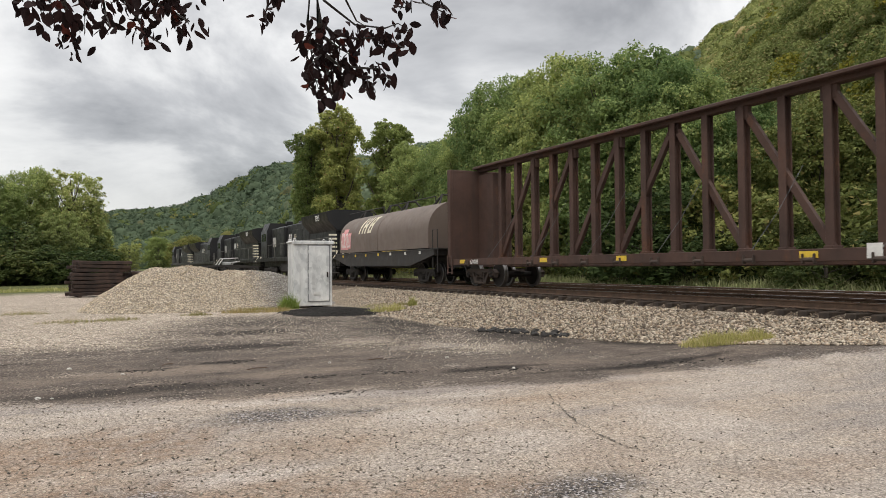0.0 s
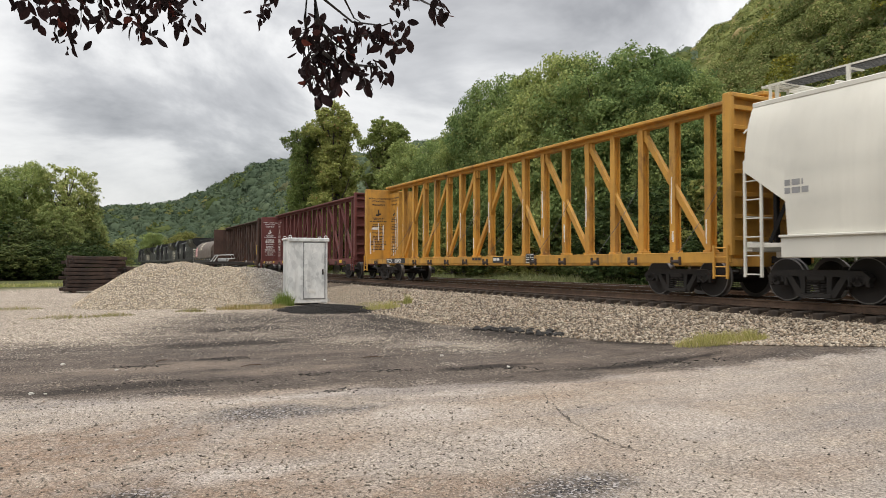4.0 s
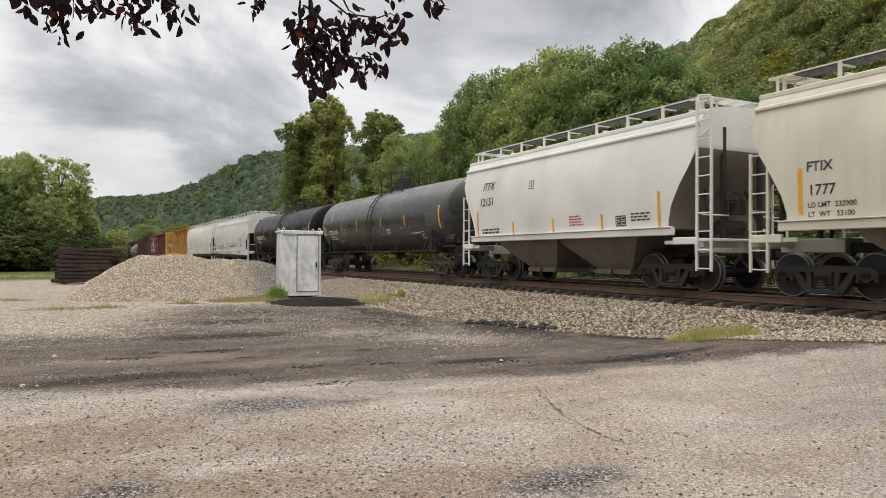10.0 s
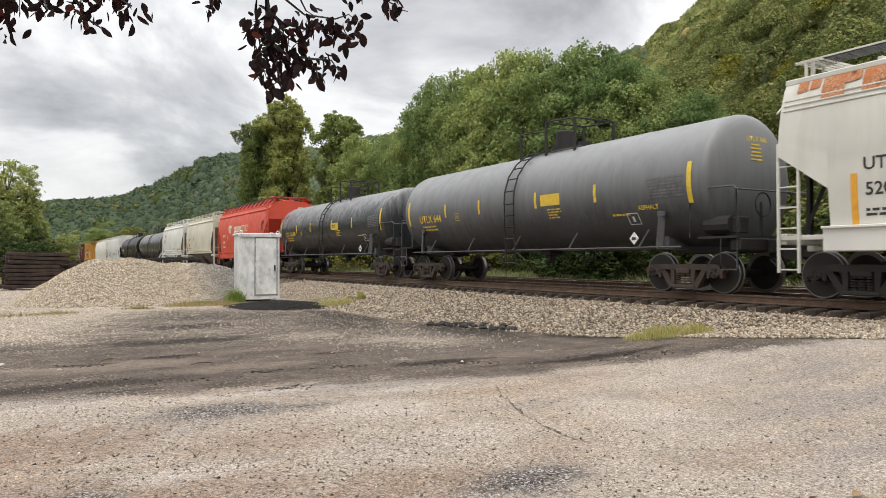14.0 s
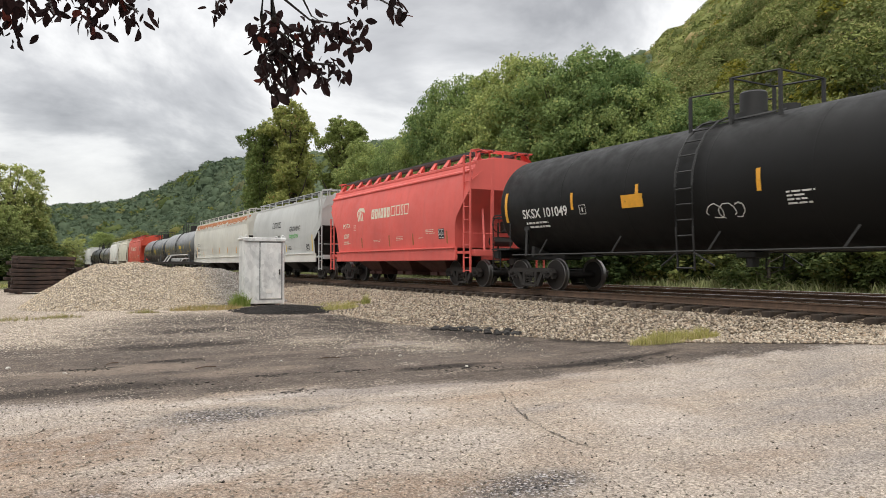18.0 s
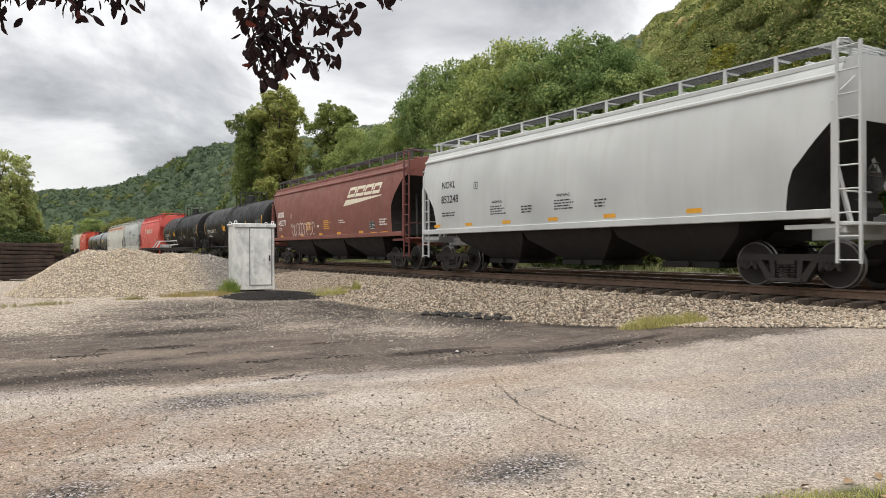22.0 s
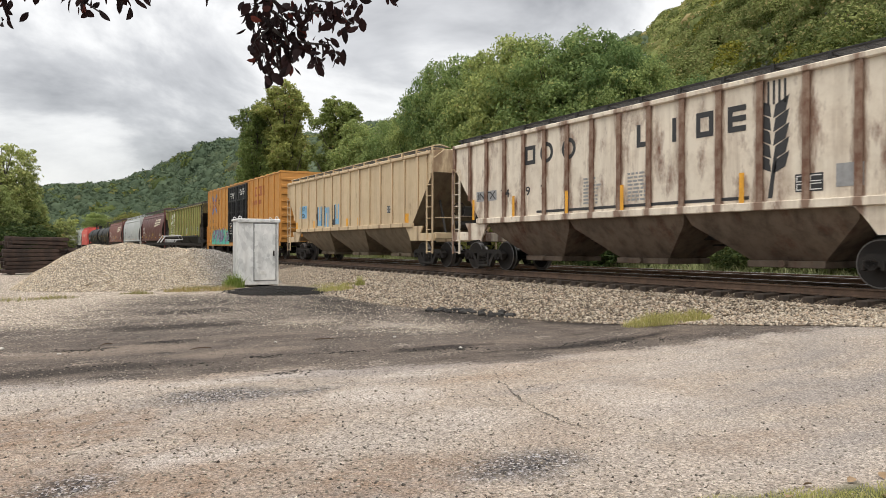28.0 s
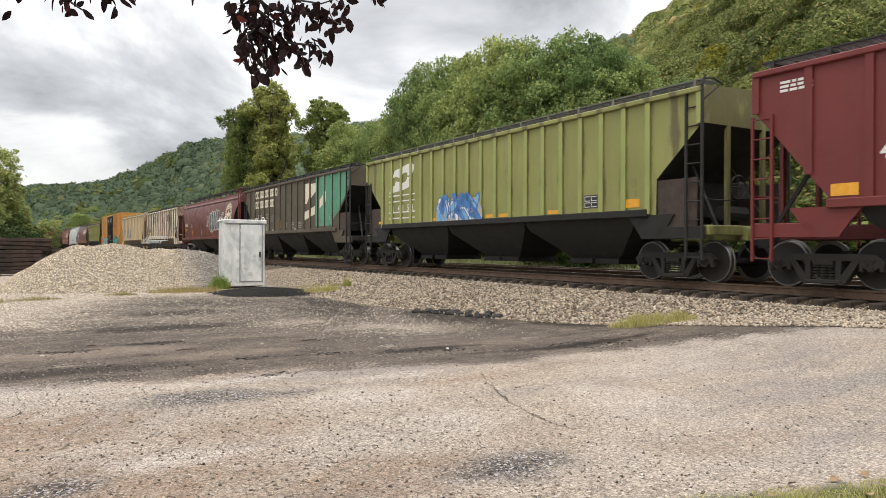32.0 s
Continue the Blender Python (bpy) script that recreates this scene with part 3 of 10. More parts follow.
def stones(name, x, y, z, size, mats, label, flat=0.7, seed=3, slots=None):
    """Loose broken stones as one object: squashed and turned eight-sided lumps."""
    rng = np.random.RandomState(seed)
    n = len(x)
    base = np.array([(1, 0, 0), (0, 1, 0), (-1, 0, 0), (0, -1, 0), (0, 0, 1), (0, 0, -1)], float)
    tri = np.array([(0, 1, 4), (1, 2, 4), (2, 3, 4), (3, 0, 4), (1, 0, 5), (2, 1, 5), (3, 2, 5), (0, 3, 5)])
    v = base[None] * (0.55 + 0.6 * rng.rand(n, 6, 1)) + 0.28 * (rng.rand(n, 6, 3) - 0.5)
    v *= np.stack([0.8 + 0.5 * rng.rand(n), 0.7 + 0.4 * rng.rand(n), flat * (0.6 + 0.6 * rng.rand(n))], 1)[:, None] * (size[:, None, None] * 0.5)
    a = rng.rand(n) * 6.283
    c, s = np.cos(a)[:, None], np.sin(a)[:, None]
    tilt = (rng.rand(n) - 0.5)[:, None] * 0.9
    vx, vy, vz = v[..., 0], v[..., 1], v[..., 2]
    vz2 = vz + tilt * vx
    out = np.stack([c * vx - s * vy + x[:, None], s * vx + c * vy + y[:, None], vz2 + z[:, None]], 2).reshape(-1, 3)
    faces = (tri[None] + 6 * np.arange(n)[:, None, None]).reshape(-1, 3)
    me = cloud_mesh(name, out, faces, mats, slots=None if slots is None else np.repeat(slots, 8))
    return tagged(new(name, me), label, "gravel", kind="stuff")


def stone_material(name, dark, light, warm):
    m = Mat(name, 0.9)
    g = m.t.nodes.new("ShaderNodeNewGeometry")
    n = m.noise(30, 3)
    c = m.mix((g, "Random Per Island"), dark, light)
    wn = m.node("TexWhiteNoise")
    m.link(g, "Random Per Island", wn, "Vector")
    c = m.mix((m.span(wn, "Value", 0.5, 1.0, 0, 0.7), 0), c, warm)
    c = m.mix((m.span(n, 0, 0.4, 0.7, 0, 0.3), 0), c, dark)
    m.color(c)
    return m.m


M["ballast"] = stone_material("ballast_stone", (0.09, 0.07, 0.053), (0.63, 0.545, 0.43), (0.42, 0.30, 0.195))
M["yard_stone"] = stone_material("yard_stone", (0.2, 0.17, 0.135), (0.72, 0.65, 0.54), (0.48, 0.39, 0.28))
M["pile"] = stone_material("heap_stone", (0.36, 0.295, 0.215), (0.80, 0.70, 0.55), (0.64, 0.49, 0.32))
M["pile_grey"] = stone_material("grey_heap_stone", (0.15, 0.14, 0.13), (0.52, 0.5, 0.46), (0.36, 0.31, 0.25))
M["grit"] = stone_material("yard_grit", (0.05, 0.043, 0.037), (0.42, 0.37, 0.3), (0.17, 0.12, 0.085))


def build_stones():
    rng = np.random.RandomState(11)
    # the bank beside the near track
    n = 33000
    y = 4.5 + 32 * rng.rand(n) ** 1.45
    t = toe(y) - 0.15
    x = t + (12.75 - t) * rng.rand(n)
    xx = x + bend(y)
    stones("ballast_stones", xx, y, ground_z(xx, y) + 0.012, 0.045 + 0.07 * rng.rand(n) ** 2, [M["ballast"]], "pale angular ballast stones on the track bank", seed=4)
    n = 9000
    y = 3 + 45 * rng.rand(n)
    x = 12.8 + 6.9 * rng.rand(n)
    xx = x + bend(y)
    stones("ballast_stones", xx, y, ground_z(xx, y) + 0.012, 0.05 + 0.05 * rng.rand(n), [M["ballast"]], "ballast stones between the rails of the tracks", seed=5)
    # grit on the pavement and loose gravel in the yard
    n = 24000
    r, a = 3.2 + 12 * rng.rand(n) ** 1.3, radians(-6) + radians(68) * rng.rand(n)
    x, y = r * np.sin(a), r * np.cos(a)
    keep = (rng.rand(n) < 0.25 + 0.75 * sstep(5.5, 2.5, x)) & (x - bend(y) < toe(y))
    x, y = x[keep], y[keep]
    stones("yard_grit", x, y, ground_z(x, y) + 0.002, 0.010 + 0.030 * rng.rand(len(x)) ** 4, [M["grit"]], "small loose grit on worn pavement", seed=6)
    # crumbs of broken tar and coal in drifts
    cx, cy = [], []
    for x0, y0, x1, y1, k, w in ((0.5, 11.6, 0.9, 11.3, 60, 0.09), (1.7, 11.9, 2.2, 11.7, 70, 0.10), (2.5, 9.6, 2.9, 9.5, 50, 0.07), (2.4, 8.3, 2.9, 8.25, 40, 0.07), (4.9, 9.2, 5.7, 8.8, 120, 0.12),
                                 (6.9, 8.5, 9.0, 7.95, 150, 0.12), (3.6, 9.5, 4.1, 9.4, 50, 0.08), (0.0, 10.0, 2.2, 9.2, 60, 0.16), (8.1, 14.3, 8.9, 12.4, 230, 0.16), (8.6, 12.9, 9.3, 11.4, 120, 0.12)):
        f = rng.rand(k)
        cx.append(x0 + (x1 - x0) * f + w * 1.6 * rng.normal(size=k))
        cy.append(y0 + (y1 - y0) * f + w * rng.normal(size=k))
    x, y = np.concatenate(cx), np.concatenate(cy)
    stones("tar_crumbs", x, y, ground_z(x, y) + 0.002, 0.015 + 0.075 * rng.rand(len(x)) ** 2.5, [stone_material("tar_crumb", (0.018, 0.016, 0.014), (0.06, 0.052, 0.046), (0.03, 0.024, 0.02))], "black crumbs of broken tar and coal on the ground", 0.4, seed=16)
    # dark and pale pebbles scattered over the pavement
    n = 3600
    r, a = 3.4 + 7 * rng.rand(n) ** 1.1, radians(-6) + radians(68) * rng.rand(n)
    x, y = r * np.sin(a), r * np.cos(a)
    keep = rng.rand(n) < 0.2 + 0.8 * sstep(5.0, 2.5, x)
    x, y = x[keep], y[keep]
    stones("pavement_pebbles", x, y, ground_z(x, y) + 0.003, 0.009 + 0.026 * rng.rand(len(x)) ** 4, [stone_material("pavement_pebble", (0.035, 0.03, 0.026), (0.2, 0.17, 0.14), (0.07, 0.055, 0.045))], "dark pebbles scattered over the worn pavement", 0.7, seed=17)
    n = 5000
    r, a = 3.3 + 6 * rng.rand(n) ** 1.1, radians(-6) + radians(68) * rng.rand(n)
    x, y = r * np.sin(a), r * np.cos(a)
    keep = rng.rand(n) < 0.3 + 0.7 * sstep(5.5, 2.5, x)
    x, y = x[keep], y[keep]
    stones("pavement_pebbles", x, y, ground_z(x, y) + 0.002, 0.009 + 0.024 * rng.rand(len(x)) ** 4, [M["yard_stone"]], "pale pebbles scattered over the worn pavement", 0.6, seed=19)
    # pale broken stone lying in the coal dust
    n = 9000
    k = rng.randint(0, 9, n)
    c = np.array([(4.74, 13.6, 0.75, 0.55), (5.9, 12.3, 0.85, 0.6), (6.6, 11.5, 0.7, 0.5), (3.4, 16.0, 1.4, 0.9), (5.0, 16.5, 2.0, 2.4), (5.4, 19.5, 1.6, 1.5), (3.2, 19.0, 1.4, 1.8), (6.6, 15.6, 0.9, 1.6), (4.6, 21.5, 1.8, 1.2)])[k]
    x, y = c[:, 0] + c[:, 2] * rng.normal(size=n), c[:, 1] + c[:, 3] * rng.normal(size=n)
    keep = x < toe(y)
    x, y = x[keep], y[keep]
    stones("yard_gravel", x, y, ground_z(x, y) + 0.003, 0.012 + 0.034 * rng.rand(len(x)) ** 2, [M["yard_stone"]], "pale broken stone lying in coal dust", seed=18)
    n = 15000
    y = 14.5 + 20 * rng.rand(n) ** 1.3
    x = -3.5 + 12 * rng.rand(n)
    keep = ~inside(x, y, SOOT) | (rng.rand(n) < 0.18)
    keep &= x < toe(y)
    for cx, cy, rx, ry, k in BLACK:
        keep &= (np.hypot((x - cx) / rx, (y - cy) / ry) > 0.95) | (rng.rand(n) < 0.3)
    x, y = x[keep], y[keep]
    stones("yard_gravel", x, y, ground_z(x, y) + 0.005, 0.018 + 0.045 * rng.rand(len(x)) ** 1.6, [M["yard_stone"]], "loose pale gravel spread over the yard", seed=7)


build_stones()


def build_crack():
    """A broken seam across the pavement."""
    rng = random.Random(17)
    path = [(4.75, 7.0), (4.62, 6.75), (4.42, 6.3), (4.2, 5.75), (4.05, 5.3), (4.0, 5.0), (3.95, 4.7), (3.98, 4.45)]
    mb = MB()
    pts = []
    for (x0, y0), (x1, y1) in zip(path, path[1:]):
        for k in range(6):
            t = k / 6
            pts.append((x0 + t * (x1 - x0) + rng.uniform(-0.025, 0.025), y0 + t * (y1 - y0) + rng.uniform(-0.02, 0.02)))
    for (x0, y0), (x1, y1) in zip(pts, pts[1:]):
        w = rng.choice((0.0025, 0.004, 0.006, 0.010))
        mb.raw([(x0 - w, y0, 0.02), (x0 + w, y0, 0.02), (x1 + w, y1, 0.02), (x1 - w, y1, 0.02)], [(0, 1, 2, 3)])
    mb.v = [(x, y, float(ground_z(np.array(x), np.array(y))) + 0.008) for x, y, z in mb.v]
    me = mb.mesh("pavement_crack", plain("crack_dirt", (0.075, 0.062, 0.05), 0.95, 0, 0.4, 20), 0)
    tagged(new("pavement_crack", me), "jagged dark crack across the worn pavement", "crack", kind="structure")


build_crack()


# ---- the gravel heap ----
RIDGE = [(1.95, 28.2, 1.66), (2.5, 28.1, 1.56), (3.1, 28.0, 1.68), (4.3, 28.3, 1.5), (6.2, 28.7, 1.44), (7.2, 29.2, 1.2)]


def heap_z(x, y):
    z = np.full(x.shape, -9.0)
    for (x0, y0, h0), (x1, y1, h1) in zip(RIDGE, RIDGE[1:]):
        ex, ey = x1 - x0, y1 - y0
        t = np.clip(((x - x0) * ex + (y - y0) * ey) / (ex * ex + ey * ey), 0, 1)
        z = np.maximum(z, h0 + t * (h1 - h0) - 0.67 * np.hypot(np.hypot(x - x0 - t * ex, y - y0 - t * ey), 0.25) + 0.12)
    return z + 0.07 * fields(x, y, 2.2, 21, 4) - 0.04


def build_heap():
    xs, ys = np.arange(-1.6, 10.6, 0.09), np.arange(23.5, 33.5, 0.09)
    gx, gy = np.meshgrid(xs, ys)
    x, y = gx.ravel(), gy.ravel()
    z = heap_z(x, y)
    z = np.where(z > 0, z + 0.025 * fields(x, y, 0.25, 23, 2), -0.05)
    nx = len(xs)
    i = (np.arange(len(ys) - 1)[:, None] * nx + np.arange(nx - 1)[None, :]).ravel()
    faces = np.stack([i, i + 1, i + 1 + nx, i + nx], 1)
    faces = faces[(z[faces] > -0.04).any(1)]
    m = Mat("heap_gravel", 0.95)
    v = m.node("TexVoronoi", Scale=17)
    m.link(m.coords(), 0, v, "Vector")
    s = m.t.nodes.new("ShaderNodeSeparateColor")
    m.link(v, "Color", s, 0)
    pos = m.t.nodes.new("ShaderNodeSeparateXYZ")
    m.link(m.tc, "Object", pos, 0)
    warm = m.mix((s, 0), (0.26, 0.21, 0.16), (0.58, 0.50, 0.39))
    grey = m.mix((s, 1), (0.13, 0.12, 0.115), (0.40, 0.38, 0.35))
    c = m.mix((m.span(pos, "X", 5.0, 6.3), 0), warm, grey)
    c = m.mix((m.span(v, "Distance", 0.4, 0.62, 0, 0.8), 0), c, (0.10, 0.08, 0.06))
    m.color(c)
    m.bump(v, "Distance", 0.5, 0.03)
    me = cloud_mesh("stone_heap", np.stack([x, y, z], 1), faces, [m.m], smooth=True)
    heap = tagged(new("stone_heap", me), "long heap of buff and grey crushed stone", "gravel heap")
    rng = np.random.RandomState(31)
    n = 26000
    sx, sy = -1.2 + 10 * rng.rand(n), 24 + 8 * rng.rand(n)
    sz = heap_z(sx, sy)
    k = (sz > 0.0)
    sx, sy, sz = sx[k], sy[k], sz[k]
    grey = (sx + 0.9 * (rng.rand(len(sx)) - 0.5) > 5.6).astype(int)
    ob = stones("stone", sx, sy, sz + 0.015, 0.032 + 0.05 * rng.rand(len(sx)) ** 2, [M["pile"], M["pile_grey"]], "loose crushed stones on the heap", seed=8, slots=grey)
    ob.parent = heap
    del ob["category"]


build_heap()


# ---- the tracks ----
def along(y, off):
    """A place beside the near track's centre line: y ahead, off to the right."""
    return (XC + off + float(bend(np.array(float(y)))), y)


def build_tracks():
    prof = [(-0.07, 0), (0.07, 0), (0.07, 0.012), (0.012, 0.03), (0.012, 0.125), (0.036, 0.135), (0.036, 0.168), (0.028, 0.172),
            (-0.028, 0.172), (-0.036, 0.168), (-0.036, 0.135), (-0.012, 0.125), (-0.012, 0.03), (-0.07, 0.012)]
    ys = list(np.arange(-480, 0, 60)) + list(np.arange(0, 200, 5)) + list(np.arange(200, 701, 20))
    for track, off in (("near", 0.0), ("far", GAP)):
        for side in (-0.7525, 0.7525):
            mb = MB()
            rings = [[(along(y, off + side + px)[0], y, RAIL - 0.172 + pz) for px, pz in prof] for y in ys]
            mb.loft(rings)
            n = len(prof)
            mb.s = [1 if (i % n) in (7, 8) and i < (len(ys) - 1) * n else 0 for i in range(len(mb.f))]
            tagged(new("rail", mb.mesh("rail", [M["rail"], M["railtop"]], 30)), "rusty steel rail with a polished head", "rail", "running rails", kind="structure")
    rng = random.Random(5)
    meshes = []
    for k in range(4):
        mb = MB()
        mb.box(0, 0, 0, 2.6, 0.23, 0.18, 0.018)
        for s in (-0.7525, 0.7525):
            mb.box(s, 0, 0.0945, 0.36, 0.19, 0.012)
            for q in (-0.11, 0.11):
                for e in (-0.06, 0.06):
                    mb.box(s + q, e, 0.105, 0.022, 0.022, 0.03)
        meshes.append(mb.mesh("tie", M["tie"], 30))
    bed = tagged(new("track_bed"), "timber ties of the near track bedded in ballast", "track", kind="structure")
    y = 2.0
    while y < 90:
        ob = new("tie", meshes[rng.randrange(4)])
        ob.matrix_world = pose(along(y, rng.uniform(-0.05, 0.05))[0], y, RAIL - 0.172 - 0.105, 0, 0, rng.uniform(-1.2, 1.2))
        ob.parent = bed
        y += 0.53 + rng.uniform(-0.03, 0.03)
    far = tagged(new("track_bed"), "timber ties of the far track bedded in ballast", "track", kind="structure")
    y = 6.0
    while y < 60:
        ob = new("tie", meshes[rng.randrange(4)])
        ob.matrix_world = pose(along(y, GAP + rng.uniform(-0.05, 0.05))[0], y, RAIL - 0.172 - 0.105, 0, 0, rng.uniform(-1.2, 1.2))
        ob.parent = far
        y += 0.53 + rng.uniform(-0.03, 0.03)


build_tracks()


# ---- rolling stock: shared running gear ----
TRAIN = []      # (vehicle, place of its centre along the line at the start, wheelsets)


def wheelset_mesh():
    mb = MB()
    n = 28

    def ring(x, r):
        return [(x, r * math.cos(2 * math.pi * k / n), r * math.sin(2 * math.pi * k / n)) for k in range(n)]
    for s in (-1, 1):
        x0 = s * 0.79
        # plate, hub and rim
        mb.slot = 0
        mb.loft([ring(x0, 0.13), ring(x0, 0.14), ring(x0 - s * 0.045, 0.2), ring(x0 - s * 0.05, 0.34), ring(x0 - s * 0.005, 0.385), ring(x0, 0.40)], caps=True)
        mb.loft([ring(x0, 0.40), ring(x0, 0.428)], caps=False)
        mb.slot = 1
        mb.loft([ring(x0, 0.428), ring(x0, 0.446)], caps=False)
        mb.loft([ring(x0, 0.446), ring(x0 - s * 0.008, 0.456), ring(x0 - s * 0.10, 0.459), ring(x0 - s * 0.11, 0.485), ring(x0 - s * 0.14, 0.485), ring(x0 - s * 0.14, 0.39)], caps=False)
        mb.slot = 0
        mb.loft([ring(x0 - s * 0.14, 0.39), ring(x0 - s * 0.09, 0.3), ring(x0 - s * 0.1, 0.1)], caps=True)
        # axle end with its bearing cap
        mb.tube([(s * 0.79, 0, 0), (s * 0.96, 0, 0)], 0.10, 14)
        mb.tube([(s * 0.96, 0, 0), (s * 1.10, 0, 0)], 0.115, 14)
        for k in range(3):
            a = k * 2.094 + 0.4
            mb.tube([(s * 1.10, 0.065 * math.cos(a), 0.065 * math.sin(a)), (s * 1.125, 0.065 * math.cos(a), 0.065 * math.sin(a))], 0.02, 6)
    mb.tube([(-0.75, 0, 0), (0.75, 0, 0)], 0.09, 12)
    return mb.mesh("wheelset", [M["wheel"], M["tread"]], 40)


def side_frame_mesh(s, mat):
    """One cast side of a truck: arched top chord, raked columns, spring pocket, bearing adapters."""
    mb = MB()
    x = s * 1.0
    top = [(-1.13, 0.52), (-0.98, 0.64), (-0.55, 0.66), (0.55, 0.66), (0.98, 0.64), (1.13, 0.52), (1.08, 0.42), (0.82, 0.46), (0.62, 0.53), (-0.62, 0.53), (-0.82, 0.46), (-1.08, 0.42)]
    mb.prism(top, "x", x - 0.085, x + 0.085)
    for q in (-1, 1):
        mb.prism([(q * 0.70, 0.56), (q * 0.56, 0.56), (q * 0.30, 0.20), (q * 0.30, 0.10), (q * 0.42, 0.12)], "x", x - 0.075, x + 0.075)
        mb.prism([(q * 0.36, 0.56), (q * 0.24, 0.56), (q * 0.24, 0.14), (q * 0.33, 0.14)], "x", x - 0.08, x + 0.08)
        mb.box(x, q * 0.89, 0.47, 0.2, 0.34, 0.16, 0.03)
        mb.box(x, q * 1.06, 0.44, 0.16, 0.08, 0.22, 0.02)
        mb.box(x, q * 0.70, 0.44, 0.16, 0.08, 0.22, 0.02)
    mb.box(x, 0, 0.14, 0.24, 0.70, 0.085, 0.02)
    mb.box(x, 0, 0.50, 0.20, 0.40, 0.12, 0.02)
    for yy in (-0.15, 0.0, 0.15):
        for zz in range(5):
            mb.tube([(x + s * 0.03, yy, 0.20 + 0.052 * zz), (x + s * 0.03, yy, 0.228 + 0.052 * zz)], 0.068, 9)
    return mb.mesh("side_frame", mat, 30)


def bolster_mesh(mat):
    mb = MB()
    mb.box(0, 0, 0.52, 1.95, 0.34, 0.2, 0.03)
    mb.tube([(0, 0, 0.6), (0, 0, 0.72)], 0.2, 14)
    for q in (-1, 1):
        mb.box(0, q * 0.52, 0.4, 1.5, 0.09, 0.12, 0.02)
        for s in (-1, 1):
            mb.box(s * 0.745, q * 0.40, 0.44, 0.1, 0.05, 0.34, 0.01)
    mb.tube([(0.2, -0.55, 0.36), (0.2, 0.55, 0.36)], 0.03, 6)
    return mb.mesh("bolster", mat, 30)


GEAR = {"wheelset": wheelset_mesh()}
for tone in ("cast", "cast_brown"):
    GEAR[tone] = (side_frame_mesh(-1, M[tone]), side_frame_mesh(1, M[tone]), bolster_mesh(M[tone]))


def truck(car, y, tone="cast"):
    """A two-axle truck under the vehicle; gives its wheelsets."""
    left, right, bol = GEAR[tone]
    b = part("truck", bol, None, car, "cast steel two-axle truck")
    b.location = (0, y, 0)
    for me in (left, right):
        part("side_frame", me, None, b)
    sets = []
    for q in (-0.889, 0.889):
        w = part("wheelset", GEAR["wheelset"], None, b, "dark wheels with polished treads on one axle")
        w.location = (0, q, 0.457)
        sets.append((w, q))
    return sets


def coupler_mesh():
    mb = MB()
    mb.box(0, 0.2, 0.88, 0.14, 0.6, 0.16, 0.02)
    mb.prism([(-0.17, 0.45), (0.12, 0.45), (0.16, 0.62), (0.02, 0.72), (-0.06, 0.62), (-0.15, 0.74), (-0.2, 0.7)], "z", 0.76, 1.02)
    mb.tube([(0.3, 0.1, 0.75), (0.33, 0.35, 0.55), (0.3, 0.62, 0.5), (0.25, 0.8, 0.55)], 0.025, 6)
    return mb.mesh("coupler", M["steel_dark"], 30)


GEAR["coupler"] = coupler_mesh()


def couplers(car, e, reach=0.0):
    for q in (-1, 1):
        ob = part("coupler", GEAR["coupler"], None, car)
        ob.matrix_local = pose(0, q * (e + reach), 0, 0, 0, 0 if q > 0 else 180)


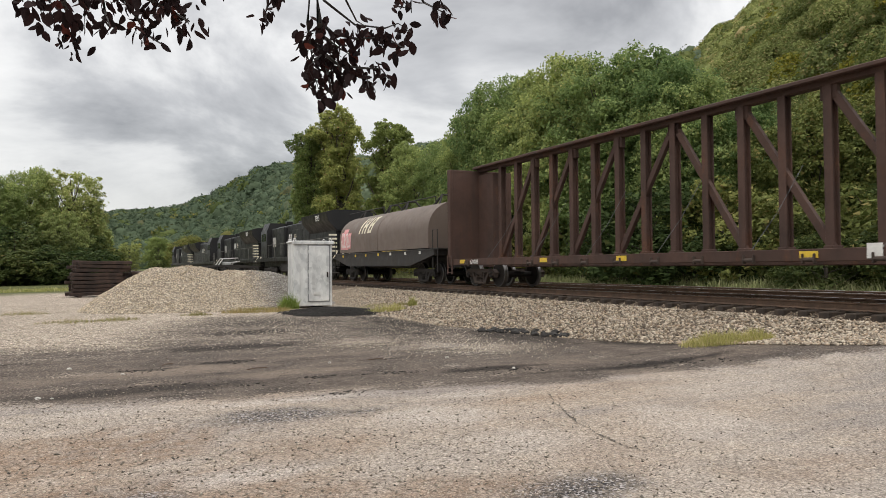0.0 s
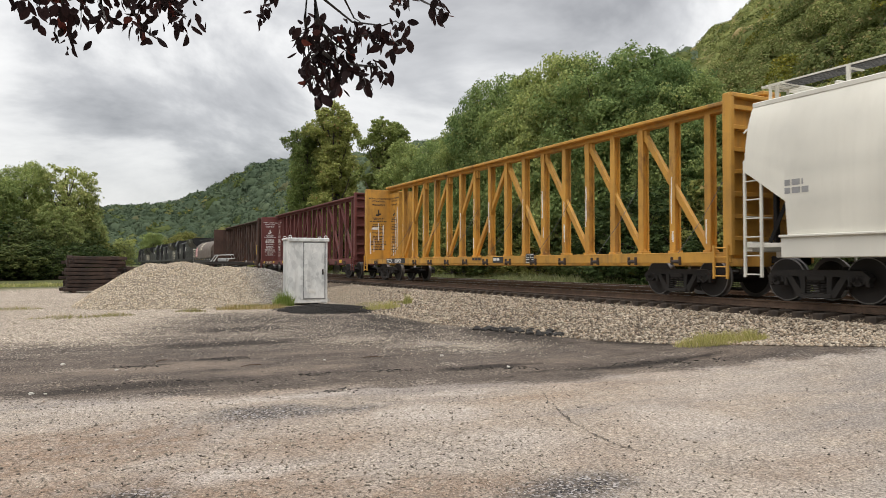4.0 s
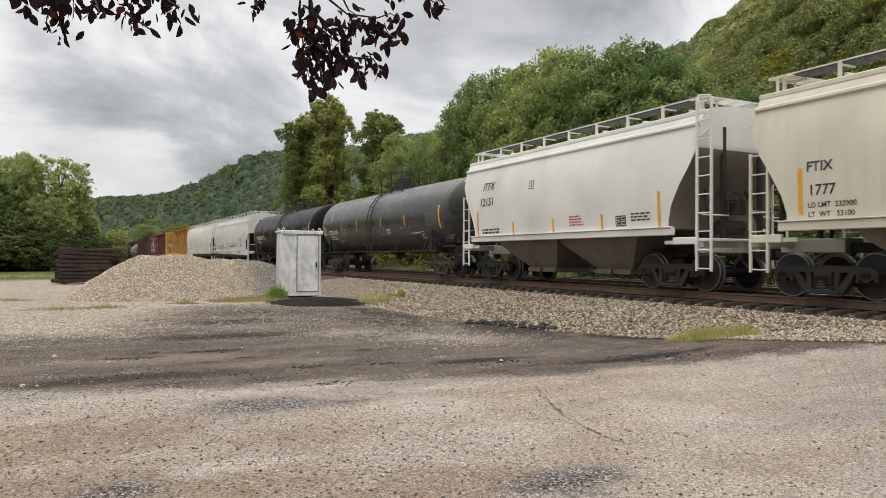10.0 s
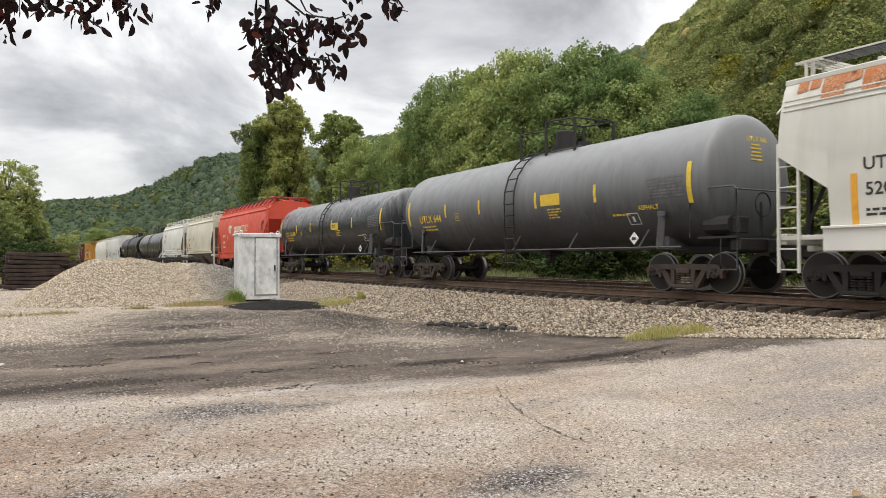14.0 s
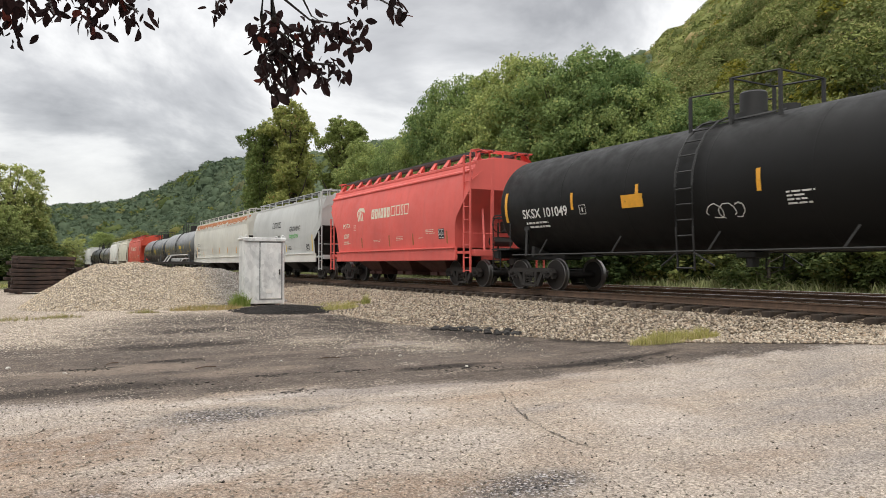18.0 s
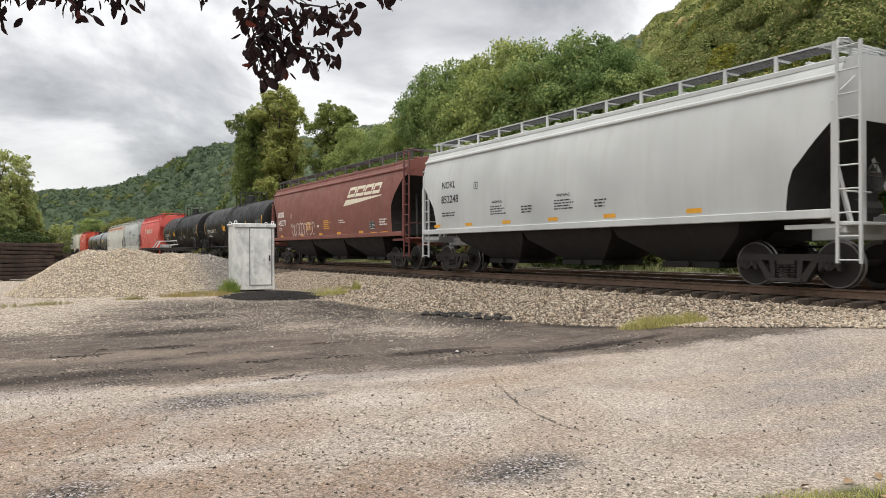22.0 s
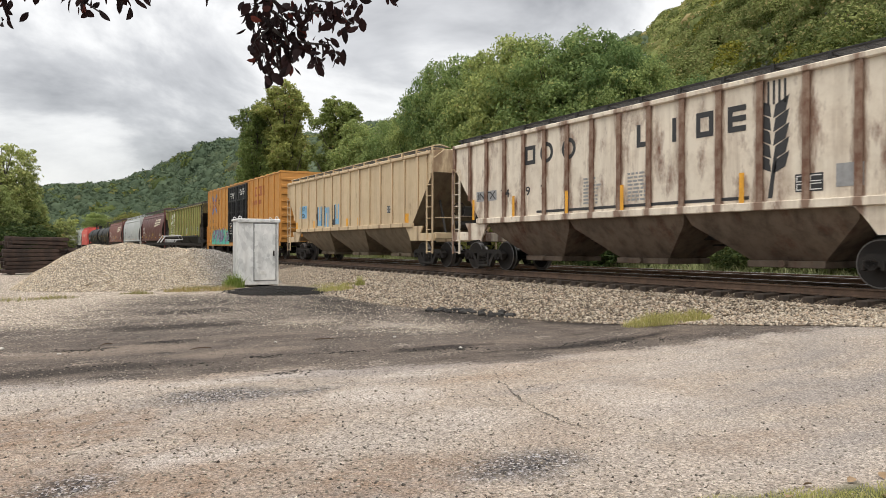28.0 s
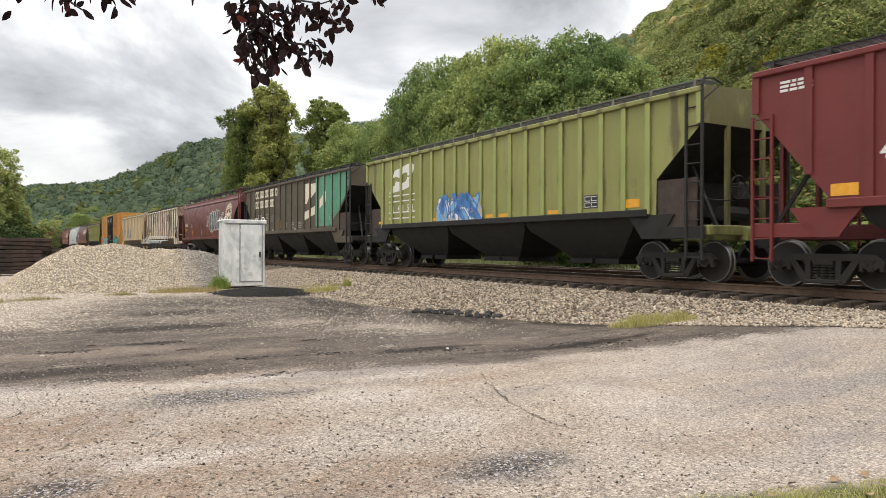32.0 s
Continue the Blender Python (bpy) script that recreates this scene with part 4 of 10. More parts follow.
# ---- markings that follow a vehicle's side ----
class Side:
    """The camera-side of a vehicle: half width at each height, and where markings go. u runs from the left end to the right as one reads."""

    def __init__(self, car, half, width):
        self.car, self.half, self.width = car, half, width

    def at(self, u, z, lift=0.006):
        return (-self.width(z) - lift, self.half - u, z)

    def patch(self, name, u, z, w, h, mat, lift=0.006, lean=0.0, rows=None, label=""):
        rows = rows or max(1, int(h / 0.2))
        mb = MB()
        for k in range(rows):
            z0, z1 = z + h * k / rows, z + h * (k + 1) / rows
            a, b = lean * (z0 - z), lean * (z1 - z)
            mb.face([self.at(u + a, z0, lift), self.at(u + a + w, z0, lift), self.at(u + b + w, z1, lift), self.at(u + b, z1, lift)])
        return part(name, mb, mat, self.car, label, smooth=0)

    def quads(self, name, quads, mat, lift=0.006, label=""):
        mb = MB()
        for q in quads:
            mb.face([self.at(u, z, lift) for u, z in q])
        return part(name, mb, mat, self.car, label, smooth=0)

    def text(self, words, u, z, h, mat, lift=0.006, name="lettering", stretch=1.0, slant=0.0):
        me = text_mesh(words).copy()
        n = len(me.vertices)
        co = np.empty(n * 3, np.float32)
        me.vertices.foreach_get("co", co)
        co = co.reshape(-1, 3)
        k = h / 0.7
        out = np.array([self.at(u + k * stretch * (p[0] + slant * p[1]), z + k * p[1], lift) for p in co], np.float32)
        me.vertices.foreach_set("co", out.ravel())
        me.materials.clear()
        me.materials.append(mat)
        return part(name, me, None, self.car)

    def lines(self, u, z, w, n, mat, h=0.045, gap=0.04, seed=0, lift=0.006, name="small_print"):
        """Print too small to read: rows of short bars."""
        rng = random.Random(seed * 31 + int(abs(u) * 100))
        q = []
        for k in range(n):
            zz, x = z - k * (h + gap), 0.0
            end = w * rng.uniform(0.65, 1.0)
            while x < end:
                d = rng.uniform(0.06, 0.22)
                q.append([(u + x, zz), (u + min(x + d, end), zz), (u + min(x + d, end), zz + h), (u + x, zz + h)])
                x += d + 0.035
        return self.quads(name, q, mat, lift)

    def scrawl(self, name, u, z, w, h, mat, seed, strokes=7, thick=0.03, lift=0.007, label="", loops=True):
        """Sprayed lines: looping ribbons inside a box."""
        rng = random.Random(seed)
        q = []
        for k in range(strokes):
            cx = u + w * (k + 0.5) / strokes
            pts, a0, turn = [], rng.uniform(0, 6.28), rng.choice((-1, 1)) * rng.uniform(3.5, 6.5)
            for i in range(15):
                t = i / 14
                a = a0 + turn * t
                pts.append((cx + (w / strokes) * 0.62 * math.cos(a) + (t - 0.5) * w / strokes * rng.uniform(0.3, 0.6), z + h / 2 + h * 0.48 * math.sin(a * (1.0 if loops else 1.7)) * rng.uniform(0.75, 1.0)))
            q += ribbon(pts, thick)
        return self.quads(name, q, mat, lift, label)

    def wild(self, name, u, z, w, h, mat, seed, letters=6, thick=0.028, lift=0.007):
        """Sprayed angular letters: crossing zigzags of uneven weight."""
        rng = random.Random(seed)
        q = []
        for k in range(letters):
            x0, d = u + w * k / letters, w / letters
            for j in range(2):
                up, pts = rng.random() < 0.5, []
                for i in range(rng.randint(4, 6)):
                    up = not up
                    pts.append((x0 + d * rng.uniform(-0.25, 1.25), z + h * (rng.uniform(0.55, 1.0) if up else rng.uniform(0.0, 0.4))))
                pts.sort(key=lambda p: p[0] + rng.uniform(-0.3, 0.3) * d)
                q += ribbon(pts, thick * rng.uniform(0.6, 1.3))
        return self.quads(name, q, mat, lift)


def ribbon(pts, w):
    q = []
    for (x0, y0), (x1, y1) in zip(pts, pts[1:]):
        d = math.hypot(x1 - x0, y1 - y0) + 1e-9
        nx, ny = -(y1 - y0) / d * w / 2, (x1 - x0) / d * w / 2
        q.append([(x0 - nx, y0 - ny), (x1 - nx, y1 - ny), (x1 + nx, y1 + ny), (x0 + nx, y0 + ny)])
    return q


TEXTS = {}


def text_mesh(words):
    """Built-in letters as a flat mesh, cap height 0.7."""
    if words not in TEXTS:
        c = bpy.data.curves.new("words", "FONT")
        c.body, c.resolution_u, c.offset = words, 3, 0.016
        ob = bpy.data.objects.new("words", c)
        scene.collection.objects.link(ob)
        bpy.context.view_layer.update()
        TEXTS[words] = bpy.data.meshes.new_from_object(ob.evaluated_get(bpy.context.evaluated_depsgraph_get()))
        bpy.data.objects.remove(ob)
    return TEXTS[words]


def block_word(side, u, z, h, widths, mat, gap=0.25, lean=0.0, stroke=0.2, name="owner_mark"):
    """A name drawn as plain hollow blocks, one a letter."""
    q, x, s = [], u, stroke * h

    def quad(a, b, c, d):
        q.append([(a + lean * (b - z), b), (c + lean * (b - z), b), (c + lean * (d - z), d), (a + lean * (d - z), d)])
    for w in widths:
        w *= h
        if w < 0.3 * h:
            quad(x, z, x + w, z + h)
        else:
            quad(x, z, x + s, z + h)
            quad(x + w - s, z, x + w, z + h)
            quad(x + s, z + h - s, x + w - s, z + h)
            quad(x + s, z, x + w - s, z + s)
        x += w + gap * h
    return side.quads(name, q, mat)


def reflectors(side, us, z, w, h, mat=None):
    for u in us:
        side.patch("reflector", u, z, w, h, mat or M["reflector"], label="amber reflective strip")


def ladder(car, x, y0, y1, z0, z1, mat, n=None, name="ladder"):
    mb = MB()
    for y in (y0, y1):
        mb.box(x, y, (z0 + z1) / 2, 0.05, 0.05, z1 - z0)
    n = n or int((z1 - z0) / 0.4)
    for k in range(n + 1):
        z = z0 + 0.06 + (z1 - z0 - 0.12) * k / n
        mb.tube([(x, y0, z), (x, y1, z)], 0.016, 5)
    return part(name, mb, mat, car)


def roof_walk(car, e, z, body_mat, x=0.72, wide=0.42, posts=10, rail=None, fins=False):
    """Open grating boards along the roof with the brackets that carry them."""
    for s in (-1, 1):
        mb = MB()
        for k in range(6):
            mb.box(s * (x - wide / 2 + wide * k / 5), 0, z, 0.02, 2 * e, 0.035)
        for k in range(int(2 * e / 0.24)):
            mb.box(s * x, -e + 0.12 + k * 0.24, z, wide, 0.02, 0.03)
        part("running_board", mb, M["grating"], car, "steel grating walkway on the roof")
        mb = MB()
        if fins:
            # three-cornered plates that carry a dark board
            for k in range(posts):
                y = -e + 0.25 + (2 * e - 0.5) * k / (posts - 1)
                xi, xo = x + wide / 2 - 0.02, x + wide / 2 + 0.27
                for q in (0.0, 0.03):
                    mb.raw([(s * xo, y - 0.26, z - 0.40 + q), (s * xo, y + 0.06, z - 0.40 + q), (s * xi, y + 0.06, z - 0.07 + q), (s * xi, y - 0.06, z - 0.07 + q)], [(0, 1, 2, 3)])
                mb.prism([(s * xo, z - 0.39), (s * (xi + 0.04), z - 0.06), (s * (xi - 0.06), z - 0.06), (s * (xi - 0.06), z - 0.4)], "y", y + 0.05, y + 0.08)
            edge = MB()
            edge.box(s * (x + wide / 2 + 0.02), 0, z - 0.02, 0.03, 2 * e, 0.09)
            edge.box(s * (x - wide / 2 - 0.02), 0, z - 0.02, 0.03, 2 * e, 0.09)
            part("board_edge", edge, M["board_grey"], car)
            part("board_bracket", mb, rail or body_mat, car)
            continue
        for k in range(posts):
            y = -e + 0.25 + (2 * e - 0.5) * k / (posts - 1)
            mb.box(s * (x + wide / 2 + 0.03), y, z - 0.16, 0.05, 0.07, 0.40)
            mb.bar((s * (x + wide / 2 + 0.03), y, z - 0.03), (s * (x - wide / 2), y, z - 0.03), 0.05, 0.03)
        mb.box(s * (x + wide / 2 + 0.03), 0, z + 0.03, 0.03, 2 * e, 0.03)
        part("board_bracket", mb, rail or body_mat, car)


def hatch_row(car, e, z, mat):
    mb = MB()
    mb.box(0, 0, z, 0.62, 2 * e, 0.14, 0.04)
    n = int(2 * e / 1.5)
    for k in range(n):
        mb.box(0, -e + (k + 0.5) * 2 * e / n, z + 0.09, 0.7, 0.09, 0.08, 0.01)
    part("hatch_cover", mb, mat, car, "long trough hatch cover")


def end_gear(car, e, inset, z_cut, mat, metal, brake_end=-1, low=0.95, z_top=4.5, out=0.0, post=None):
    """Open end of a hopper: end sill, posts, ladders, sill steps, brake gear."""
    for q in (-1, 1):
        mb = MB()
        mb.box(0, q * (e - inset / 2), low + 0.12, 0.6, inset + 0.5, 0.3, 0.02)
        part("draft_sill", mb, mat, car)
        mb = MB()
        mb.box(0, q * (e + 0.02), low + 0.2, 2.9, 0.22, 0.22, 0.02)
        part("end_sill", mb, mat, car)
        for s in (-1, 1):
            mb = MB()
            mb.box(s * 0.62, q * (e - 0.04), (low + z_cut) / 2 + 0.2, 0.12, 0.09, z_cut - low + 0.2, 0.01)
            part("end_post", mb, post or mat, car)
            mb = MB()
            mb.bar((s * 0.9, q * (e - 0.1), low + 0.3), (s * 0.6, q * (e - inset + 0.3), z_cut - 0.6), 0.07, 0.07)
            part("end_brace", mb, post or M["steel_dark"], car)
            mb = MB()
            mb.box(s * 1.46, q * (e - inset / 2), low + 0.22, 0.06, inset + 0.1, 0.09, 0.01)
            part("step_sill", mb, mat, car)
        # one ladder at each end reaches the roof, the other stops at the slope
        o = out if q < 0 else 0.0
        if o:
            mb = MB()
            mb.box(0, q * (e + o / 2), low + 0.26, 3.0, o, 0.06, 0.01)
            part("end_platform", mb, mat, car)
        ladder(car, -1.53, q * (e + 0.02 + o), q * (e - 0.40 + o), 0.5, z_cut - 0.6 if q > 0 else z_top, metal)
        ladder(car, 1.53, q * (e + 0.02), q * (e - 0.40), 0.5, z_cut - 0.6 if q < 0 else z_top, metal)
        for s in (-1, 1):
            if q == s:
                mb = MB()
                mb.tube([(s * 1.53, q * (e + 0.02), z_top - 0.03), (s * 1.5, q * (e + 0.03), z_top + 0.12), (s * 1.2, q * (e + 0.03), z_top + 0.16), (s * 0.8, q * (e - 0.05), z_top + 0.1)], 0.024, 6)
                part("roof_handrail", mb, metal, car)
        for s in (-1, 1):
            mb = MB()
            mb.tube([(s * 1.5, q * (e + 0.06), z_cut), (s * 1.1, q * (e + 0.1), z_cut + 0.3)], 0.018, 5)
            part("grab_iron", mb, metal, car)
            mb = MB()
            mb.tube([(s * 0.6, q * (e + 0.1), low + 0.85), (s * 1.45, q * (e + 0.1), low + 0.85)], 0.018, 5)
            part("grab_iron", mb, metal, car)
    mb = MB()
    q = brake_end
    mb.tube([(-0.45, q * (e - 0.35), 1.55), (0.35, q * (e - 0.35), 1.55)], 0.17, 10)
    mb.box(0.1, q * (e - 0.25), 2.05, 0.35, 0.25, 0.4, 0.03)
    mb.tube([(-0.2, q * (e - 0.3), 1.2), (-0.2, q * (e - 0.3), 2.2)], 0.03, 6)
    ring = [(-0.45 + 0.26 * math.cos(a * 0.5236), q * (e + 0.12), 2.1 + 0.26 * math.sin(a * 0.5236)) for a in range(13)]
    mb.tube(ring, 0.018, 5)
    for a in range(4):
        mb.tube([(-0.45, q * (e + 0.12), 2.1), ring[a * 3]], 0.012, 4)
    part("brake_gear", mb, M["steel_dark"], car)


def bays(car, e, n, z, mat, low=0.36, span=None, wide=1.42):
    """Discharge hoppers under the body, each a funnel with its gate."""
    span = span or 2 * e
    for k in range(n):
        c = -span / 2 + span * (k + 0.5) / n
        h = span / n / 2
        mb = MB()
        top = [(-wide, c - h, z), (wide, c - h, z), (wide, c + h, z), (-wide, c + h, z)]
        g = max(0.36, 0.42 * h)
        neck = [(x * (wide - 0.12), c + q * (h - 0.12), z - 0.28) for x, q in ((-1, -1), (1, -1), (1, 1), (-1, 1))]
        mid = [(x * 0.66, c + q * g, low + 0.12) for x, q in ((-1, -1), (1, -1), (1, 1), (-1, 1))]
        mb.loft([mid, neck, top])
        mb.box(0, c, low + 0.05, 1.5, 2 * g + 0.08, 0.14, 0.01)
        mb.tube([(-0.85, c, low + 0.06), (-0.7, c, low + 0.06)], 0.08, 8)
        part("hopper_bay", mb, mat, car)
    mb = MB()
    mb.tube([(0.4, -e + 1, 0.8), (0.4, e - 1, 0.8)], 0.025, 5)
    mb.box(0, 0, 1.02, 0.3, 2 * e, 0.2)
    part("brake_pipe", mb, M["steel_dark"], car)


def begin(name, label, category, front, rear, group="cars of the freight train"):
    car = thing(name, label, category, group)
    return car, (front + rear) / 2, (front - rear) / 2


def finish(car, centre, trucks, tone="cast"):
    sets = []
    for y in trucks:
        sets += truck(car, y, tone)
    TRAIN.append((car, centre, sets))


ROUND = ([1.2, 1.5, 2.0, 2.6, 3.2, 3.7, 4.0, 4.2, 4.4], [1.50, 1.53, 1.57, 1.58, 1.54, 1.45, 1.36, 1.26, 1.05])


def round_hopper(label, front, rear, body, deep=True, nbays=4, top=4.22, walk_z=4.62, sill=None, bay_mat=None, metal=None, ends=None, fins=False, tone="cast", posts=12, lip=False, cut=None, fin_walk=False, walk_mat=None):
    """Covered hopper with bowed, smooth sides."""
    car, centre, e = begin("hopper_car", label, "hopper car", front, rear)
    metal, sill, bay_mat, ends = metal or body, sill or body, bay_mat or body, ends or body

    def width(z):
        return float(np.interp(z, *ROUND))
    low, inset = (1.5 if nbays == 2 else 1.35), 1.0
    rings = []
    half = [(e, 2.75), (e - inset, 2.05), (e - inset - 0.01, low), (0.35 * e, low)]
    if nbays == 2:
        half = [(e, 3.35), (e - 0.2, 2.95), (e - 0.5, 2.5), (e - 0.75, 2.05), (e - 0.85, 1.7), (e - 0.87, low), (0.35 * e, low)]
    elif not deep:
        half = [(e, 3.65), (e - 0.35, 3.38), (e - 0.76, 2.95), (e - 1.04, 2.5), (e - 1.13, 2.2), (e - 1.1, 1.75), (e - 1.0, low), (0.35 * e, low)]
    if cut:
        half = [(e, cut), (e - 0.4, cut - 0.42), (e - 0.82, cut - 0.9), (e - 0.92, cut - 1.2), (e - 0.98, cut - 1.6), (e - 1.0, low), (0.35 * e, low)]
    for y, zb in half + [(-y, zb) for y, zb in half[::-1]]:
        zs = [zb + (top - zb) * k / 9 for k in range(10)]
        left = [(-width(z), y, z) for z in zs]
        roof = [(-width(top) * f, y, top + 0.20 * (1 - f * f) ** 0.8) for f in (0.85, 0.6, 0.3, 0.0, -0.3, -0.6, -0.85)]
        rings.append(left + roof + [(-p[0], y, p[2]) for p in left[::-1]])
    mb = MB().loft(rings)
    n = len(rings[0])
    # underside and end slopes take the bay paint, a shading colour
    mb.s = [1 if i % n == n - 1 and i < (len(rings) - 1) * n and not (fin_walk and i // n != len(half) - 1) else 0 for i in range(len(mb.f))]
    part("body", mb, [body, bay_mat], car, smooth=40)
    for s in (-1, 1):
        mb = MB()
        mb.box(s * (width(top) + 0.015), 0, top - 0.02, 0.07, 2 * e + 0.04, 0.12, 0.02)
        part("roof_edge", mb, body, car)
        if nbays == 2:
            mb = MB()
            mb.box(s * 1.55, 0, 1.43, 0.14, 2 * (e - 0.7), 0.18, 0.015)
            mb.box(s * 1.6, 0, 1.535, 0.12, 2 * (e - 0.7), 0.03, 0.008)
            for q in (-1, 1):
                mb.box(s * 1.5, q * (e - 0.35), 1.2, 0.1, 0.75, 0.17, 0.015)
        elif deep:
            mb = MB()
            mb.box(s * 1.53, 0, 1.12, 0.12, 2 * (e - 0.9), 0.44, 0.02)
            mb.box(s * 1.57, 0, 1.34, 0.16, 2 * (e - 0.9), 0.05, 0.01)
        else:
            mb = MB()
            mb.box(s * 1.55, 0, 1.40, 0.10, 2 * (e - 0.08), 0.17, 0.015)
        part("side_sill", mb, sill, car)
        if lip:
            mb = MB()
            mb.prism([(width(3.86), 3.86), (width(3.86) + 0.05, 3.9), (width(3.9) + 0.055, 3.95), (width(4.0), 4.0)] if s > 0 else [(-width(3.86), 3.86), (-width(4.0), 4.0), (-width(3.9) - 0.055, 3.95), (-width(3.86) - 0.05, 3.9)], "y", -e, e)
            part("drip_ledge", mb, body, car)
        if fins:
            mb = MB()
            for z in (3.62, 3.72, 3.82):
                mb.box(s * (width(z) + 0.005), 0, z, 0.03, 2 * e - 0.1, 0.035, 0.008)
            part("stiffener", mb, body, car)
    roof_walk(car, e - 0.1, walk_z, body, rail=walk_mat or metal, posts=posts, fins=fin_walk)
    hatch_row(car, e - 0.5, top + 0.22, body)
    end_gear(car, e, inset, 3.6, ends, metal, z_top=walk_z - 0.2, out=0.42 if nbays == 2 or not deep else 0.0, post=ends if cut else M["steel_dark"])
    for q in (-1, 1):
        mb = MB()
        for k in range(5):
            mb.box(0, q * (e - 0.12 - 0.11 * k), walk_z - 0.02, 2.3, 0.025, 0.035)
        for x in (-1.1, -0.55, 0, 0.55, 1.1):
            mb.box(x, q * (e - 0.34), walk_z - 0.03, 0.035, 0.5, 0.05)
            mb.box(x, q * (e - 0.3), (walk_z + top) / 2, 0.04, 0.05, walk_z - top - 0.02)
        part("cross_board", mb, walk_mat or metal, car, "grating step across the roof")
    if not deep:
        for q in (-1, 1):
            for s in (-1, 1):
                mb = MB()
                mb.box(s * 1.5, q * (e - 0.05), 2.35, 0.1, 0.09, 2.2, 0.01)
                part("corner_post", mb, ends, car)
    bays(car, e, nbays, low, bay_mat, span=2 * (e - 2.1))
    couplers(car, e, 0.12)
    finish(car, centre, (e - 1.3, -e + 1.3), tone)
    return Side(car, e, width)


def rib_hopper(label, front, rear, body, ribs=15, top=4.2, low=1.52, rib_mat=None, sill=None, bay_mat=None, metal=None, nbays=3, walk_z=None, tone="cast", bare_end=None, walk_mat=None, slope=None, lead=None):
    """Covered hopper with flat sides stiffened by upright posts."""
    car, centre, e = begin("hopper_car", label, "hopper car", front, rear)
    rib_mat, sill, bay_mat, metal = rib_mat or body, sill or body, bay_mat or body, metal or body
    w, inset = 1.50, 1.65
    rings = []
    # lead: the side ends in a short slope above a dark plate, and its posts keep clear of it
    edge = [(e, 3.45), (e - 1.25, 2.33), (e - 1.27, low)] if lead else [(e, 3.45), (e - inset, low)]
    for y, zb in edge + [(0.0, low)] + [(-a, b) for a, b in edge[::-1]]:
        rings.append([(-w, y, zb), (-w, y, (zb + top) / 2), (-w, y, top), (-w + 0.12, y, top + 0.06), (0, y, top + 0.12), (w - 0.12, y, top + 0.06), (w, y, top), (w, y, (zb + top) / 2), (w, y, zb)])
    mb = MB().loft(rings)
    # slope sheets and underside get the bay paint as painted shade
    mb.s = [1 if i % 9 == 8 and i < 18 * len(edge) else 0 for i in range(len(mb.f))]
    part("body", mb, [body, slope or bay_mat], car, smooth=25)
    meshes = {}
    for k in range(ribs):
        y = -e + 0.05 + (2 * e - 0.1) * k / (ribs - 1)
        zb = max(low, 3.45 - (e - abs(y)) * (3.45 - low) / inset)
        if lead:
            y = -e + lead + (2 * e - 2 * lead) * (k - 1) / (ribs - 3) if 0 < k < ribs - 1 else math.copysign(e - 0.05, k - 1)
            zb = 3.42 if e - abs(y) < 0.1 else max(low, float(np.interp(e - abs(y), [0, 1.25, 1.27], [3.45, 2.33, low])))
        key = round(zb, 2)
        if key not in meshes:
            mb = MB()
            mb.prism([(-0.055, 0), (-0.075, 0.05), (0.075, 0.05), (0.055, 0)], "z", zb + 0.02, top - 0.03)
            mb.v = [(-p[1], p[0], p[2]) for p in mb.v]
            meshes[key] = mb.mesh("side_post", rib_mat, 25)
        for s in (-1, 1):
            ob = part("side_post", meshes[key], None, car)
            ob.matrix_local = pose(-w, y, 0) if s < 0 else pose(w, y, 0, 0, 0, 180)
    for s in (-1, 1):
        mb = MB()
        mb.box(s * 1.525, 0, top - 0.03, 0.11, 2 * e + 0.02, 0.12, 0.02)
        part("roof_edge", mb, body, car)
        mb = MB()
        mb.box(s * 1.52, 0, low + 0.05, 0.12, 2 * (e - inset) + 0.3, 0.17, 0.015)
        for q in (-1, 1):
            mb.box(s * 1.45, q * (e - 0.6), 1.1, 0.12, 1.3, 0.28, 0.015)
        part("side_sill", mb, sill, car)
        for q in (-1, 1):
            if lead:
                mb = MB()
                mb.box(s * 1.44, q * (e - 0.72), 1.72, 0.04, 1.1, 1.15, 0.01)
                part("end_plate", mb, slope or M["cast_brown"], car)
    # gusset plates that carry the side down to the trucks
    for q in (-1, 1):
        for s in (-1, 1):
            mb = MB()
            mb.prism([(q * (e - 2.15), low), (q * (e - 0.75), low), (q * (e - 0.95), low - 0.28), (q * (e - 1.2), low - 0.55), (q * (e - 1.7), low - 0.55), (q * (e - 1.9), low - 0.28)][::q], "x", s * 1.48 - 0.03, s * 1.48 + 0.03)
            part("gusset_plate", mb, sill, car)
    roof_walk(car, e - 0.05, walk_z or top + 0.19, body, x=1.1, wide=0.46, posts=14, rail=walk_mat or metal)
    hatch_row(car, e - 0.5, top + 0.16, body)
    end_gear(car, e, inset, 3.95, bare_end or body, metal, z_top=(walk_z or top + 0.19) - 0.12)
    # slope sheets below the sill, down to the gates
    bays(car, e, nbays, low, bay_mat, span=2 * (e - 2.0), wide=1.46)
    couplers(car, e, 0.12)
    finish(car, centre, (e - 1.15, -e + 1.15), tone)
    return Side(car, e, lambda z: w)


# bulge of a tank's head: depth in from its middle, share of the radius
HEAD = [(0, 0.12), (0.02, 0.4), (0.05, 0.65), (0.085, 0.82), (0.12, 0.91), (0.165, 0.965), (0.22, 0.993), (0.29, 1.0)]


